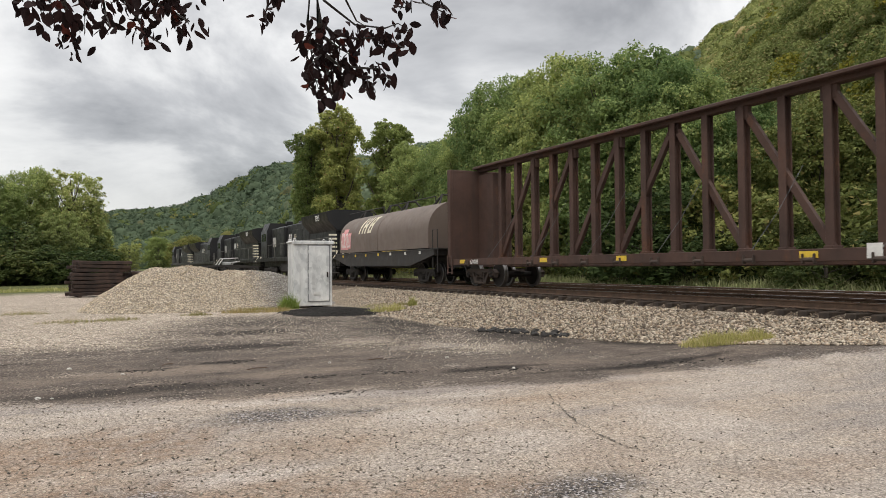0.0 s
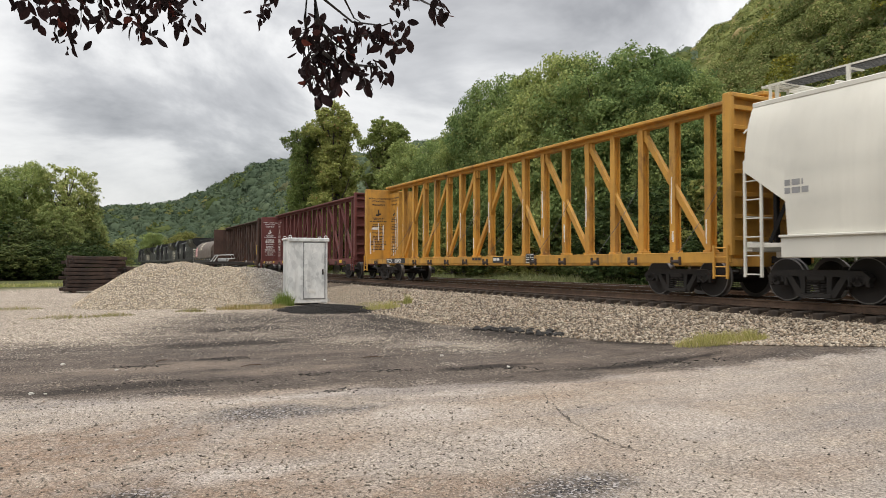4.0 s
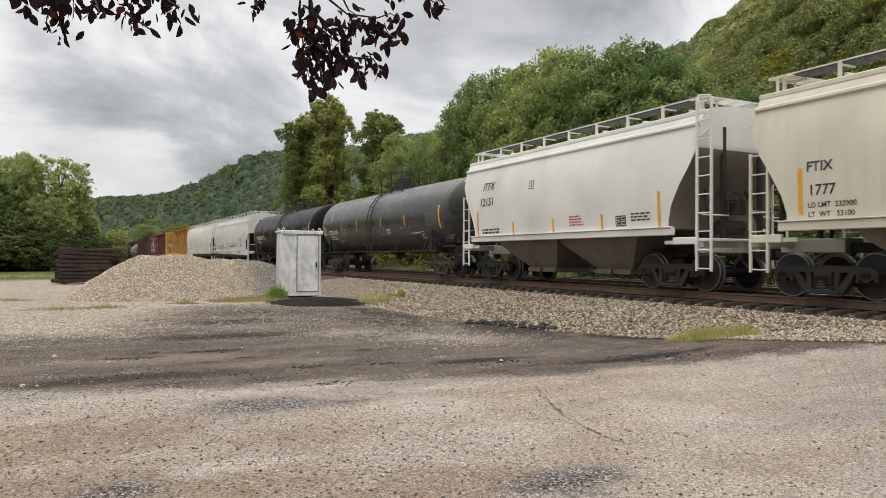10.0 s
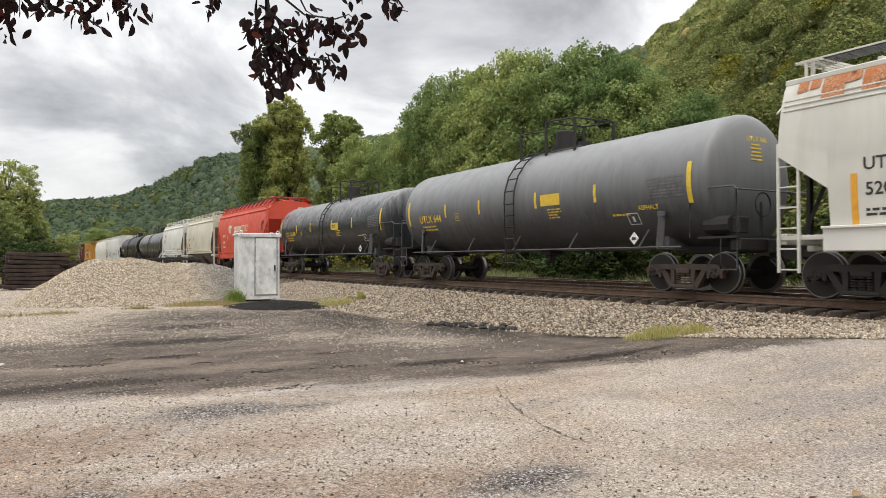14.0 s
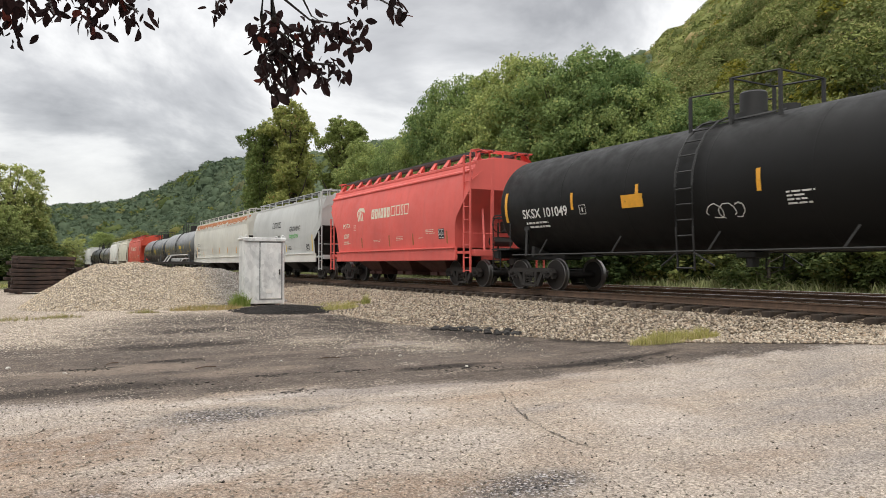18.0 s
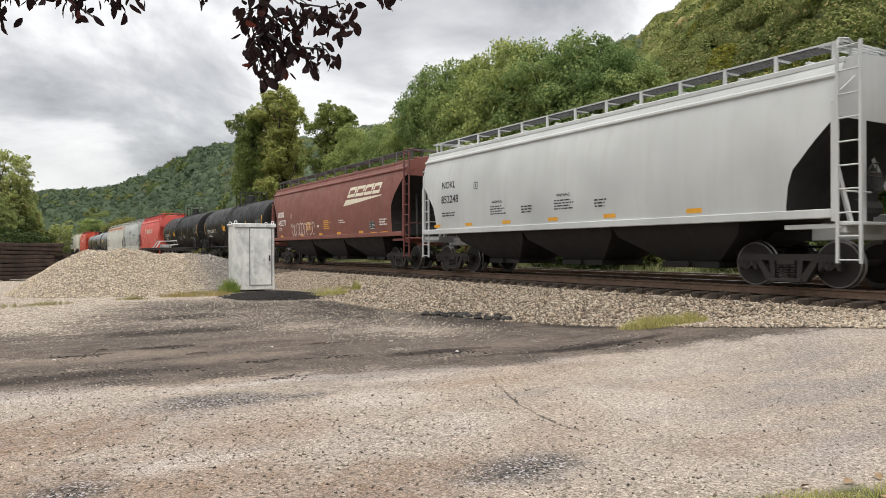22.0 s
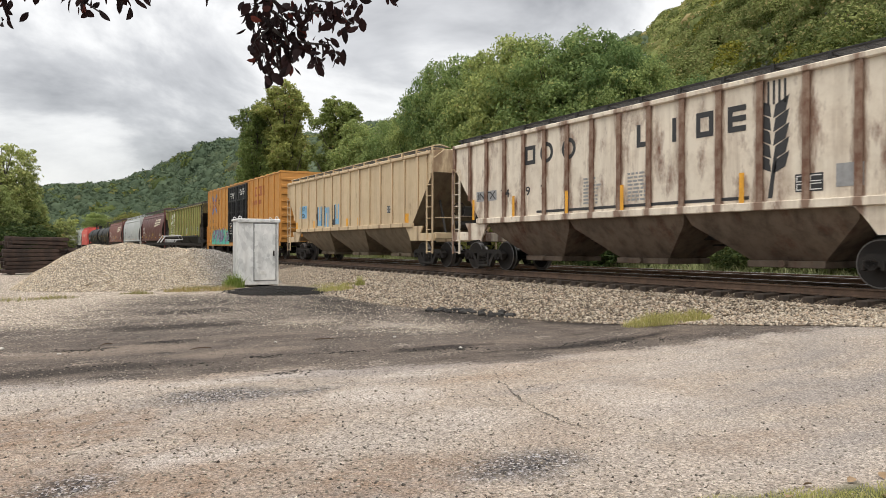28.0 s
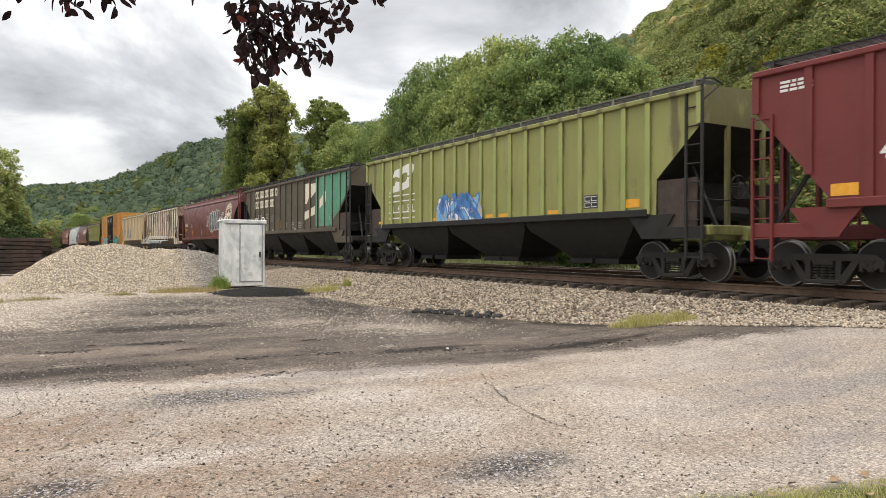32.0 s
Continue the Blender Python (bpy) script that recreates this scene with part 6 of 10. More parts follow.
# ---- the yard's things ----
def build_cabinet():
    """Galvanised signal cabinet on short legs, one corner towards the camera."""
    M["galv"] = galv_material()
    # darker grey for the strips round the door, a painted shadow gap
    dark = plain("cabinet_shadow_gap", (0.24, 0.245, 0.25), 0.7)
    cab = thing("signal_cabinet", "weathered galvanised steel signal cabinet with a narrow door", "signal cabinet", "", pose(7.29, 26.6, -0.02, 0, 0, -4))
    w, d, z0, z1 = 1.45, 1.2, 0.09, 2.44
    mb = MB()
    mb.box(0, 0, (z0 + z1) / 2, w, d, z1 - z0, 0.025)
    part("shell", mb, M["galv"], cab)
    mb = MB()
    mb.box(0, 0, z1 + 0.035, w + 0.1, d + 0.12, 0.07, 0.02)
    mb.box(0, -d / 2 - 0.045, z1 - 0.02, w + 0.1, 0.03, 0.09, 0.01)
    part("roof", mb, M["galv"], cab)
    mb = MB()
    mb.box(0.22, -d / 2 - 0.022, 1.30, 0.76, 0.045, 2.05, 0.012)
    door = part("door", mb, M["galv"], cab, "narrow steel door")
    mb = MB()
    for a, b, c, e in ((0.22, 2.345, 0.84, 0.03), (0.22, 0.255, 0.84, 0.03)):
        mb.box(a, -d / 2 - 0.012, b, c, 0.025, e)
    for a in (-0.18, 0.62):
        mb.box(a, -d / 2 - 0.012, 1.30, 0.03, 0.025, 2.1)
    part("door_frame", mb, dark, cab)
    mb = MB()
    mb.box(0.53, -d / 2 - 0.06, 1.25, 0.05, 0.05, 0.2, 0.01)
    mb.tube([(0.53, -d / 2 - 0.05, 1.28), (0.53, -d / 2 - 0.1, 1.28), (0.53, -d / 2 - 0.1, 1.18)], 0.014, 6)
    part("handle", mb, M["steel_dark"], door)
    mb = MB()
    for k in range(4):
        mb.box(0.14, -d / 2 - 0.05, 0.5 + 0.035 * k, 0.24, 0.02, 0.022)
    part("label_plate", mb, M["white"], door)
    for k in range(3):
        mb = MB()
        mb.tube([(-0.165, -d / 2 - 0.05, 0.55 + 0.75 * k), (-0.165, -d / 2 - 0.05, 0.67 + 0.75 * k)], 0.018, 6)
        part("hinge", mb, M["galv"], door)
    for sx in (-1, 1):
        for sy in (-1, 1):
            mb = MB()
            mb.box(sx * (w / 2 - 0.08), sy * (d / 2 - 0.08), 0.05, 0.1, 0.1, 0.26, 0.01)
            mb.box(sx * (w / 2 - 0.08), sy * (d / 2 - 0.08), -0.07, 0.18, 0.18, 0.02)
            part("leg", mb, M["galv"], cab)
            mb = MB()
            c = (sx * (w / 2 - 0.06), sy * (d / 2 - 0.05), z1 + 0.11)
            mb.tube([(c[0] + 0.05 * math.cos(a * 0.524), c[1], c[2] + 0.05 * math.sin(a * 0.524)) for a in range(13)], 0.016, 6)
            part("lifting_eye", mb, M["galv"], cab)
    mb = MB()
    mb.box(0.3, 0, 0.02, 0.35, 0.3, 0.3, 0.02)
    part("cable_duct", mb, M["steel_dark"], cab)


def galv_material():
    m = Mat("galvanised_sheet", 0.5, 0.15)
    v = m.node("TexVoronoi", Scale=9)
    m.link(m.coords((1, 1, 0.6)), 0, v, "Vector")
    s = m.t.nodes.new("ShaderNodeSeparateColor")
    m.link(v, "Color", s, 0)
    n, runs = m.noise(1.6, 6), m.noise(5, 5, 0.6, (1, 1, 0.12))
    c = m.mix((s, 0), (0.48, 0.49, 0.49), (0.68, 0.69, 0.68))
    c = m.mix((m.span(n, 0, 0.42, 0.7, 0, 0.8), 0), c, (0.82, 0.82, 0.80))
    c = m.mix((m.span(runs, 0, 0.5, 0.75, 0, 0.5), 0), c, (0.33, 0.33, 0.32))
    m.color(c)
    m.rough((m.span(n, 0, 0.3, 0.7, 0.4, 0.65), 0))
    return m.m


build_cabinet()


def mound(name, cx, cy, rx, ry, h, mat, label, seed, z0=0.0):
    rng = np.random.RandomState(seed)
    n, k = 36, 12
    vs, fs = [(cx, cy, z0 + h)], []
    for j in range(1, k + 1):
        for i in range(n):
            a = 2 * math.pi * i / n
            r = j / k * (1 + 0.08 * math.sin(3 * a + seed) + 0.05 * math.sin(7 * a))
            vs.append((cx + rx * r * math.cos(a), cy + ry * r * math.sin(a), z0 + h * (1 - (j / k) ** 1.6) + rng.uniform(-0.012, 0.012) - 0.01 * (j == k)))
    for i in range(n):
        fs.append((0, 1 + i, 1 + (i + 1) % n))
        for j in range(k - 1):
            a, b = 1 + j * n + i, 1 + j * n + (i + 1) % n
            fs.append((a, a + n, b + n, b))
    me = MB().raw(vs, fs).mesh(name, mat, 60)
    return tagged(new(name, me), label, "mound")


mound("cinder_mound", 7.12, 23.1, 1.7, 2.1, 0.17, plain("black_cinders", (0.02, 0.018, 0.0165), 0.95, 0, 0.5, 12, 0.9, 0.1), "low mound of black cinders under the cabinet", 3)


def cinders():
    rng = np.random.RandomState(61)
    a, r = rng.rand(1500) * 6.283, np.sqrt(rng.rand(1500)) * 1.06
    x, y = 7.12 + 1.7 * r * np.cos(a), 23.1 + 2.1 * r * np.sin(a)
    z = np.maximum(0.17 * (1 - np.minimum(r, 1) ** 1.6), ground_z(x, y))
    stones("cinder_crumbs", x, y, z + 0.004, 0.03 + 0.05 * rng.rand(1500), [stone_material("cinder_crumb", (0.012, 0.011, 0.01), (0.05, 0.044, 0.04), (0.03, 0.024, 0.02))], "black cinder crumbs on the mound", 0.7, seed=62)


cinders()


def build_tie_stack():
    """Old timber ties in banded stacks, five high."""
    rng = random.Random(12)
    old = plain("old_tie_timber", (0.042, 0.026, 0.02), 0.9, 0, 0.85, 3, 0.6)
    meshes = []
    for k in range(5):
        mb = MB()
        b = [rng.uniform(-0.02, 0.02) for _ in range(4)]
        mb.box(0, 0, 0, 2.55 + b[0], 0.23, 0.175, 0.018)
        meshes.append(mb.mesh("tie", old, 30))
    n = 0
    for bx, by, turn, layers in ((0.05, 43.2, 7, 9), (2.75, 44.4, 9, 6)):
        stack = thing("tie_stack", "banded stack of old dark timber railway ties", "tie stack", "tie stacks", pose(bx, by, 0, 0, 0, turn))
        for layer in range(layers):
            for row in range(6):
                ob = new("tie", meshes[rng.randrange(5)])
                ob.parent = stack
                ob.matrix_local = pose(rng.gauss(0, 0.14) + 0.03 * layer, -0.68 + row * 0.26 + rng.uniform(-0.06, 0.04), 0.19 + layer * 0.2 + 0.02 * (layer // 3), rng.uniform(-3, 3), rng.gauss(0, 0.55) * (1 + 0.25 * layer), rng.uniform(-2.5, 2.5))
                n += 1
        for s in (-0.9, 0.9):
            mb = MB()
            mb.box(s, 0, 0.05, 0.2, 1.7, 0.1)
            part("bearer", mb, old, stack)


build_tie_stack()


def build_yard_bits():
    # things half seen behind the heap
    m = thing("rail_crate", "dark steel skid with a pale tubular frame behind the gravel heap", "machine", "", pose(6.9, 42.0, 0, 0, 0, 6))
    mb = MB()
    mb.prism([(-1.3, 1.56), (1.5, 1.5), (1.5, 1.6), (0.2, 1.68), (-1.3, 1.66)], "y", -0.5, 0.5)
    for s in (-1.0, 1.0):
        mb.box(s, 0, 0.75, 0.25, 0.9, 1.5, 0.03)
    part("skid", mb, M["steel_dark"], m)
    mb = MB()
    for y in (-0.3, 0.3):
        mb.tube([(-0.75, y, 1.66), (-0.5, y, 2.02), (0.35, y, 2.06), (0.45, y, 1.86), (0.1, y, 1.82), (0.0, y, 1.66)], 0.035, 6)
    mb.tube([(-0.5, -0.3, 2.02), (-0.5, 0.3, 2.02)], 0.035, 6)
    mb.tube([(0.35, -0.3, 2.06), (0.35, 0.3, 2.06)], 0.035, 6)
    mb.box(-0.2, 0, 1.76, 0.4, 0.4, 0.18, 0.03)
    part("tube_frame", mb, plain("machine_grey", (0.42, 0.42, 0.41), 0.5), m)
    # lumps of broken tar at the foot of the bank
    rng = random.Random(3)
    tar = plain("broken_tar", (0.035, 0.032, 0.03), 0.9, 0, 0.4, 9, 0.6)
    for k in range(40):
        f = rng.choice((0.05, 0.1, 0.32, 0.4, 0.75, 0.95)) + rng.gauss(0, 0.06)
        x, y = 8.25 + 0.75 * f + rng.gauss(0, 0.17), 14.3 - 1.9 * f + rng.gauss(0, 0.16)
        lump("tar_lump", x, y, rng.uniform(0.035, 0.11), tar, "broken lump of black tar", rng)
    pale = plain("pale_stone", (0.55, 0.52, 0.47), 0.85, 0, 0.2, 9, 0.4)
    for x, y, r in ((-0.35, 12.1, 0.035), (0.35, 11.2, 0.025), (-0.6, 9.55, 0.03), (-0.45, 9.5, 0.02), (3.3, 10.9, 0.025), (5.2, 10.6, 0.03), (5.5, 9.0, 0.026)):
        lump("loose_stone", x, y, r, pale, "pale loose stone on the dark pavement", rng)
    stick = plain("dead_stick", (0.1, 0.06, 0.04), 0.9)
    for x, y, a, l in ((2.15, 10.8, 20, 0.32), (4.1, 10.9, -10, 0.3), (1.0, 11.9, 50, 0.24)):
        mb = MB()
        mb.tube([(-l / 2, 0, 0.012), (0, 0.03, 0.02), (l / 2, -0.02, 0.012)], 0.007, 5)
        ob = tagged(new("twig", mb.mesh("twig", stick)), "dry brown twig lying on the pavement", "twig", "fallen twigs")
        ob.matrix_world = pose(x, y, float(ground_z(np.array(x), np.array(y))), 0, 0, a)


def lump(name, x, y, r, mat, label, rng):
    bm = bmesh.new()
    bmesh.ops.create_icosphere(bm, subdivisions=2, radius=r)
    o = Vector((rng.random() * 9, rng.random() * 9, 0))
    for v in bm.verts:
        v.co *= 1 + 0.55 * noise.noise(v.co / r * 1.4 + o)
        v.co.z *= 0.6
    me = bpy.data.meshes.new(name)
    bm.to_mesh(me)
    bm.free()
    me.materials.append(mat)
    ob = tagged(new(name, me), label, "stone" if "stone" in name else "lump", label + "s")
    ob.matrix_world = pose(x, y, float(ground_z(np.array(x), np.array(y))) + r * 0.3, 0, 0, rng.uniform(0, 360))


build_yard_bits()


# ---- foliage ----
def leaf_material(name, dark, light, extra, extra_share=0.1, rough=0.55, trans=0.25, crown=0.0):
    m = Mat(name, max(rough, 0.75))
    m.b.inputs["Specular IOR Level"].default_value = 0.15
    g, oi = m.t.nodes.new("ShaderNodeNewGeometry"), m.t.nodes.new("ShaderNodeObjectInfo")
    big = m.noise(0.35, 3)
    pick = (g, "Random Per Island")
    if crown:
        # whole crowns differ from one another, more than the leaves within one
        cell = m.node("TexVoronoi", Scale=crown)
        m.link(m.coords(), 0, cell, "Vector")
        tone = m.t.nodes.new("ShaderNodeSeparateColor")
        m.link(cell, "Color", tone, 0)
        pick = m.mul(m.mul(pick, 0.3), m.mul((tone, 0), 0.7), "ADD")
    c = m.mix(pick, dark, light)
    c = m.mix((m.span(big, 0, 0.35, 0.7, 0, 0.4), 0), c, dark)
    wn = m.node("TexWhiteNoise")
    m.link(g, "Random Per Island", wn, "Vector")
    c = m.mix((m.span(wn, "Value", 1 - extra_share, 1.0, 0, 1), 0), c, extra)
    hs = m.node("HueSaturation")
    m.link(m.span(oi, "Random", 0, 1, 0.468, 0.52), 0, hs, "Hue")
    m.link(m.span(oi, "Random", 0, 1, 1.25, 0.68), 0, hs, "Value")
    m.link(c[0], c[1], hs, "Color")
    m.link(hs, 0, m.b, "Base Color")
    if trans:
        tr, mix = m.node("BsdfTranslucent"), m.node("MixShader")
        m.link(hs, 0, tr, 0)
        mix.inputs[0].default_value = trans
        out = m.t.nodes["Material Output"]
        m.link(m.b, 0, mix, 1)
        m.link(tr, 0, mix, 2)
        m.link(mix, 0, out, 0)
    return m.m


M["leaf"] = leaf_material("summer_leaves", (0.16, 0.232, 0.084), (0.38, 0.47, 0.168), (0.43, 0.42, 0.15), 0.06, 0.6, 0.42)
M["leaf_twin"] = leaf_material("late_summer_leaves", (0.155, 0.205, 0.064), (0.35, 0.415, 0.135), (0.38, 0.29, 0.11), 0.05, 0.6, 0.42)
# shrub leaves mixed dark, standing for the shade below the crowns
M["leaf_shaded"] = leaf_material("shaded_undergrowth_leaves", (0.04, 0.062, 0.021), (0.13, 0.17, 0.055), (0.16, 0.15, 0.05), 0.08, 0.6, 0.35)
M["leaf_olive"] = leaf_material("olive_leaves", (0.085, 0.11, 0.03), (0.27, 0.30, 0.092), (0.34, 0.28, 0.10), 0.12, 0.6, 0.35)
M["leaf_light"] = leaf_material("pale_green_leaves", (0.19, 0.25, 0.085), (0.44, 0.51, 0.21), (0.45, 0.43, 0.18), 0.12, 0.6, 0.45)
M["leaf_yellow"] = leaf_material("yellowing_leaves", (0.13, 0.13, 0.02), (0.34, 0.32, 0.05), (0.4, 0.3, 0.05), 0.2)
M["leaf_far"] = leaf_material("hill_leaves", (0.15, 0.185, 0.065), (0.45, 0.47, 0.165), (0.52, 0.40, 0.20), 0.18, 0.9, 0.3, 0.14)
# bluish, low-contrast leaves: distance haze put into their colour
M["leaf_hazy"] = leaf_material("hazy_ridge_leaves", (0.10, 0.138, 0.085), (0.18, 0.222, 0.13), (0.2, 0.19, 0.1), 0.05, 0.9, 0.25, 0.10)
M["bark"] = plain("tree_bark", (0.09, 0.075, 0.06), 0.9, 0, 0.4, 4, 0.6)


def leaf_points(rng, pos, size, out_dir):
    """Three-cornered folded leaves, for crowns far off."""
    n = len(pos)
    nrm = out_dir + 0.75 * rng.normal(size=(n, 3)) + np.array([0, 0, 0.45])
    nrm /= np.linalg.norm(nrm, axis=1)[:, None]
    a = rng.normal(size=(n, 3))
    a -= (a * nrm).sum(1)[:, None] * nrm
    a /= np.linalg.norm(a, axis=1)[:, None]
    b = np.cross(nrm, a)
    s = size[:, None]
    v = np.stack([pos - a * s * 0.55, pos + b * s * 0.5 + a * s * 0.3, pos - b * s * 0.42 + a * s * 0.5 - nrm * s * 0.15], 1).reshape(-1, 3)
    return v, np.arange(3 * n).reshape(n, 3)


def leafy_cores(rng, centre, radii, rough=0.30):
    """The dense, uneven inside of leafy lobes, on which the outer leaves stand."""
    bm = bmesh.new()
    bmesh.ops.create_icosphere(bm, subdivisions=2, radius=1.0)
    ball = np.array([p.co[:] for p in bm.verts])
    tri = np.array([[p.index for p in q.verts] for q in bm.faces])
    bm.free()
    n = len(centre)
    v = ball[None] * (1 - rough + 1.6 * rough * rng.rand(n, len(ball), 1)) * radii[:, None] + centre[:, None]
    return v.reshape(-1, 3), (tri[None] + len(ball) * np.arange(n)[:, None, None]).reshape(-1, 3)


def tree_meshes(seed, h, spread, base, lobes=20, clumps=20, per=85, leaf=0.24, mat="leaf", tall=0.0, airy=0.0, lobe=1.0, fill=0.13):
    """Trunk, limbs that end in leafy lobes, and on each lobe clumps of small leaves."""
    rng = np.random.RandomState(seed)
    tr = MB()
    r0 = h * 0.016 + 0.05
    lean = rng.uniform(-0.03, 0.03, 2) * h
    spine = [(lean[0] * t ** 2, lean[1] * t ** 2, h * 0.86 * t) for t in (0, 0.12, 0.3, 0.5, 0.75, 1.0)]
    tr.tube(spine, [r0 * 1.35, r0, r0 * 0.85, r0 * 0.65, r0 * 0.35, r0 * 0.1], 9)
    pos, dirs, size = [], [], []
    for k in range(lobes):
        f = (k + 0.5) / lobes                      # from the foot of the crown to its top
        a = k * 2.4 + rng.uniform(-0.5, 0.5)
        g = 0.14 + 0.80 * f
        full = math.sqrt(1 - abs(2 * g - 1) ** (2.2 + 1.6 * tall))
        lr = lobe * spread * rng.uniform(0.27, 0.41) * (0.7 + 0.45 * full)
        rad = max(0.0, spread * full * rng.uniform(0.85, 1.1) - lr * 0.75)
        if lobe < 1:
            rad *= rng.uniform(0.3, 1.0)
        c = np.array([lean[0] * f + rad * math.cos(a), lean[1] * f + rad * math.sin(a), base + (h - base - lr * 0.9) * f + 0.25 * lr])
        t = min(max((c[2] - 0.25 * h) / (h * 0.86), 0.12), 0.92)
        s = Vector((lean[0] * t * t, lean[1] * t * t, h * 0.86 * t))
        tr.tube([s, s.lerp(Vector(c), 0.55) + Vector((0, 0, -0.02 * h)), Vector(c) + Vector((0, 0, lr * 0.3))], [r0 * 0.34, r0 * 0.2, r0 * 0.06], 5)
        # loose leaves all through the lobe, so that one does not see straight into it
        m = int(per * clumps * fill * (1 - airy))
        e = rng.normal(size=(m, 3))
        e /= np.linalg.norm(e, axis=1)[:, None]
        pos.append(c + e * lr * rng.uniform(0.45, 1.0, (m, 1)))
        dirs.append(e)
        size.append(leaf * rng.uniform(0.8, 1.5, m))
        for q in range(int(clumps * rng.uniform(0.8, 1.25))):
            d = rng.normal(size=3)
            d /= np.linalg.norm(d)
            if d[2] < -0.4:
                d[2] *= -0.6
            p = c + d * lr * rng.uniform(0.55, 1.05) * np.array([1.0, 1.0, 1.05 + 0.2 * tall])
            if rng.rand() < airy:
                continue
            cr = lr * rng.uniform(0.22, 0.42)
            m = int(per * rng.uniform(0.6, 1.3) * (cr / (0.12 * spread)) ** 1.4)
            e = rng.normal(size=(m, 3))
            e /= np.linalg.norm(e, axis=1)[:, None]
            w = rng.rand(m, 1) ** 0.4
            pos.append(p + e * w * cr * np.array([1.1, 1.1, 0.8]))
            dirs.append(0.6 * e + 0.6 * d)
            size.append(leaf * rng.uniform(0.6, 1.25, m))
    trunk = tr.mesh("trunk", M["bark"], 50)
    v, f = leaf_points(rng, np.concatenate(pos), np.concatenate(size), np.concatenate(dirs))
    top = v[:, 2].max()
    v[:, 2] *= h / top
    crown = cloud_mesh("crown", v, f, [M[mat]])
    return trunk, crown


KINDS = {
    "broad_a": tree_meshes(1, 15, 5.0, 1.6, 31, 21, 64, 0.205),
    "broad_b": tree_meshes(2, 15, 4.4, 1.2, 29, 21, 64, 0.2),
    "broad_c": tree_meshes(3, 15, 5.4, 2.0, 33, 21, 64, 0.205),
    "tall_a": tree_meshes(4, 20, 4.2, 0.4, 88, 12, 60, 0.21, "leaf_twin", 0.9, 0.0, 0.74, 0.3),
    "tall_b": tree_meshes(5, 19, 3.5, 0.4, 84, 12, 60, 0.21, "leaf_twin", 0.9, 0.0, 0.74, 0.3),
    "olive": tree_meshes(6, 9, 3.6, 0.5, 28, 17, 46, 0.175, "leaf_olive"),
    "airy": tree_meshes(10, 11, 3.0, 1.5, 34, 13, 56, 0.2, "leaf_light", 0.4, 0.45),
    "shrub": tree_meshes(7, 4.0, 2.3, 0.0, 15, 14, 22, 0.17, "leaf_shaded"),
    "shrub_olive": tree_meshes(8, 4.2, 2.4, 0.0, 15, 14, 22, 0.17, "leaf_olive"),
}
FULL = {"broad_a": 15, "broad_b": 15, "broad_c": 15, "tall_a": 20, "tall_b": 19, "olive": 9, "airy": 11, "shrub": 4.0, "shrub_olive": 4.2}


def plant(kind, az, dist, top, label, group="", wide=1.0, name="tree", cat="tree", base=None):
    """A tree at a bearing and distance from the camera, whose top stands at an elevation."""
    x, y = dist * math.sin(radians(az)), dist * math.cos(radians(az))
    z = float(ground_z(np.array(x), np.array(y))) if base is None else base
    h = 1.5 + dist * math.tan(radians(top)) - z
    k = h / FULL[kind]
    t = thing(name, label, cat, group, pose(x, y, z, 0, 0, (az * 97 + dist * 31) % 360))
    tr, cr = KINDS[kind]
    for nm, me in (("trunk", tr), ("crown", cr)):
        ob = part(nm, me, None, t)
        ob.scale = (k * wide, k * wide, k)
    return t


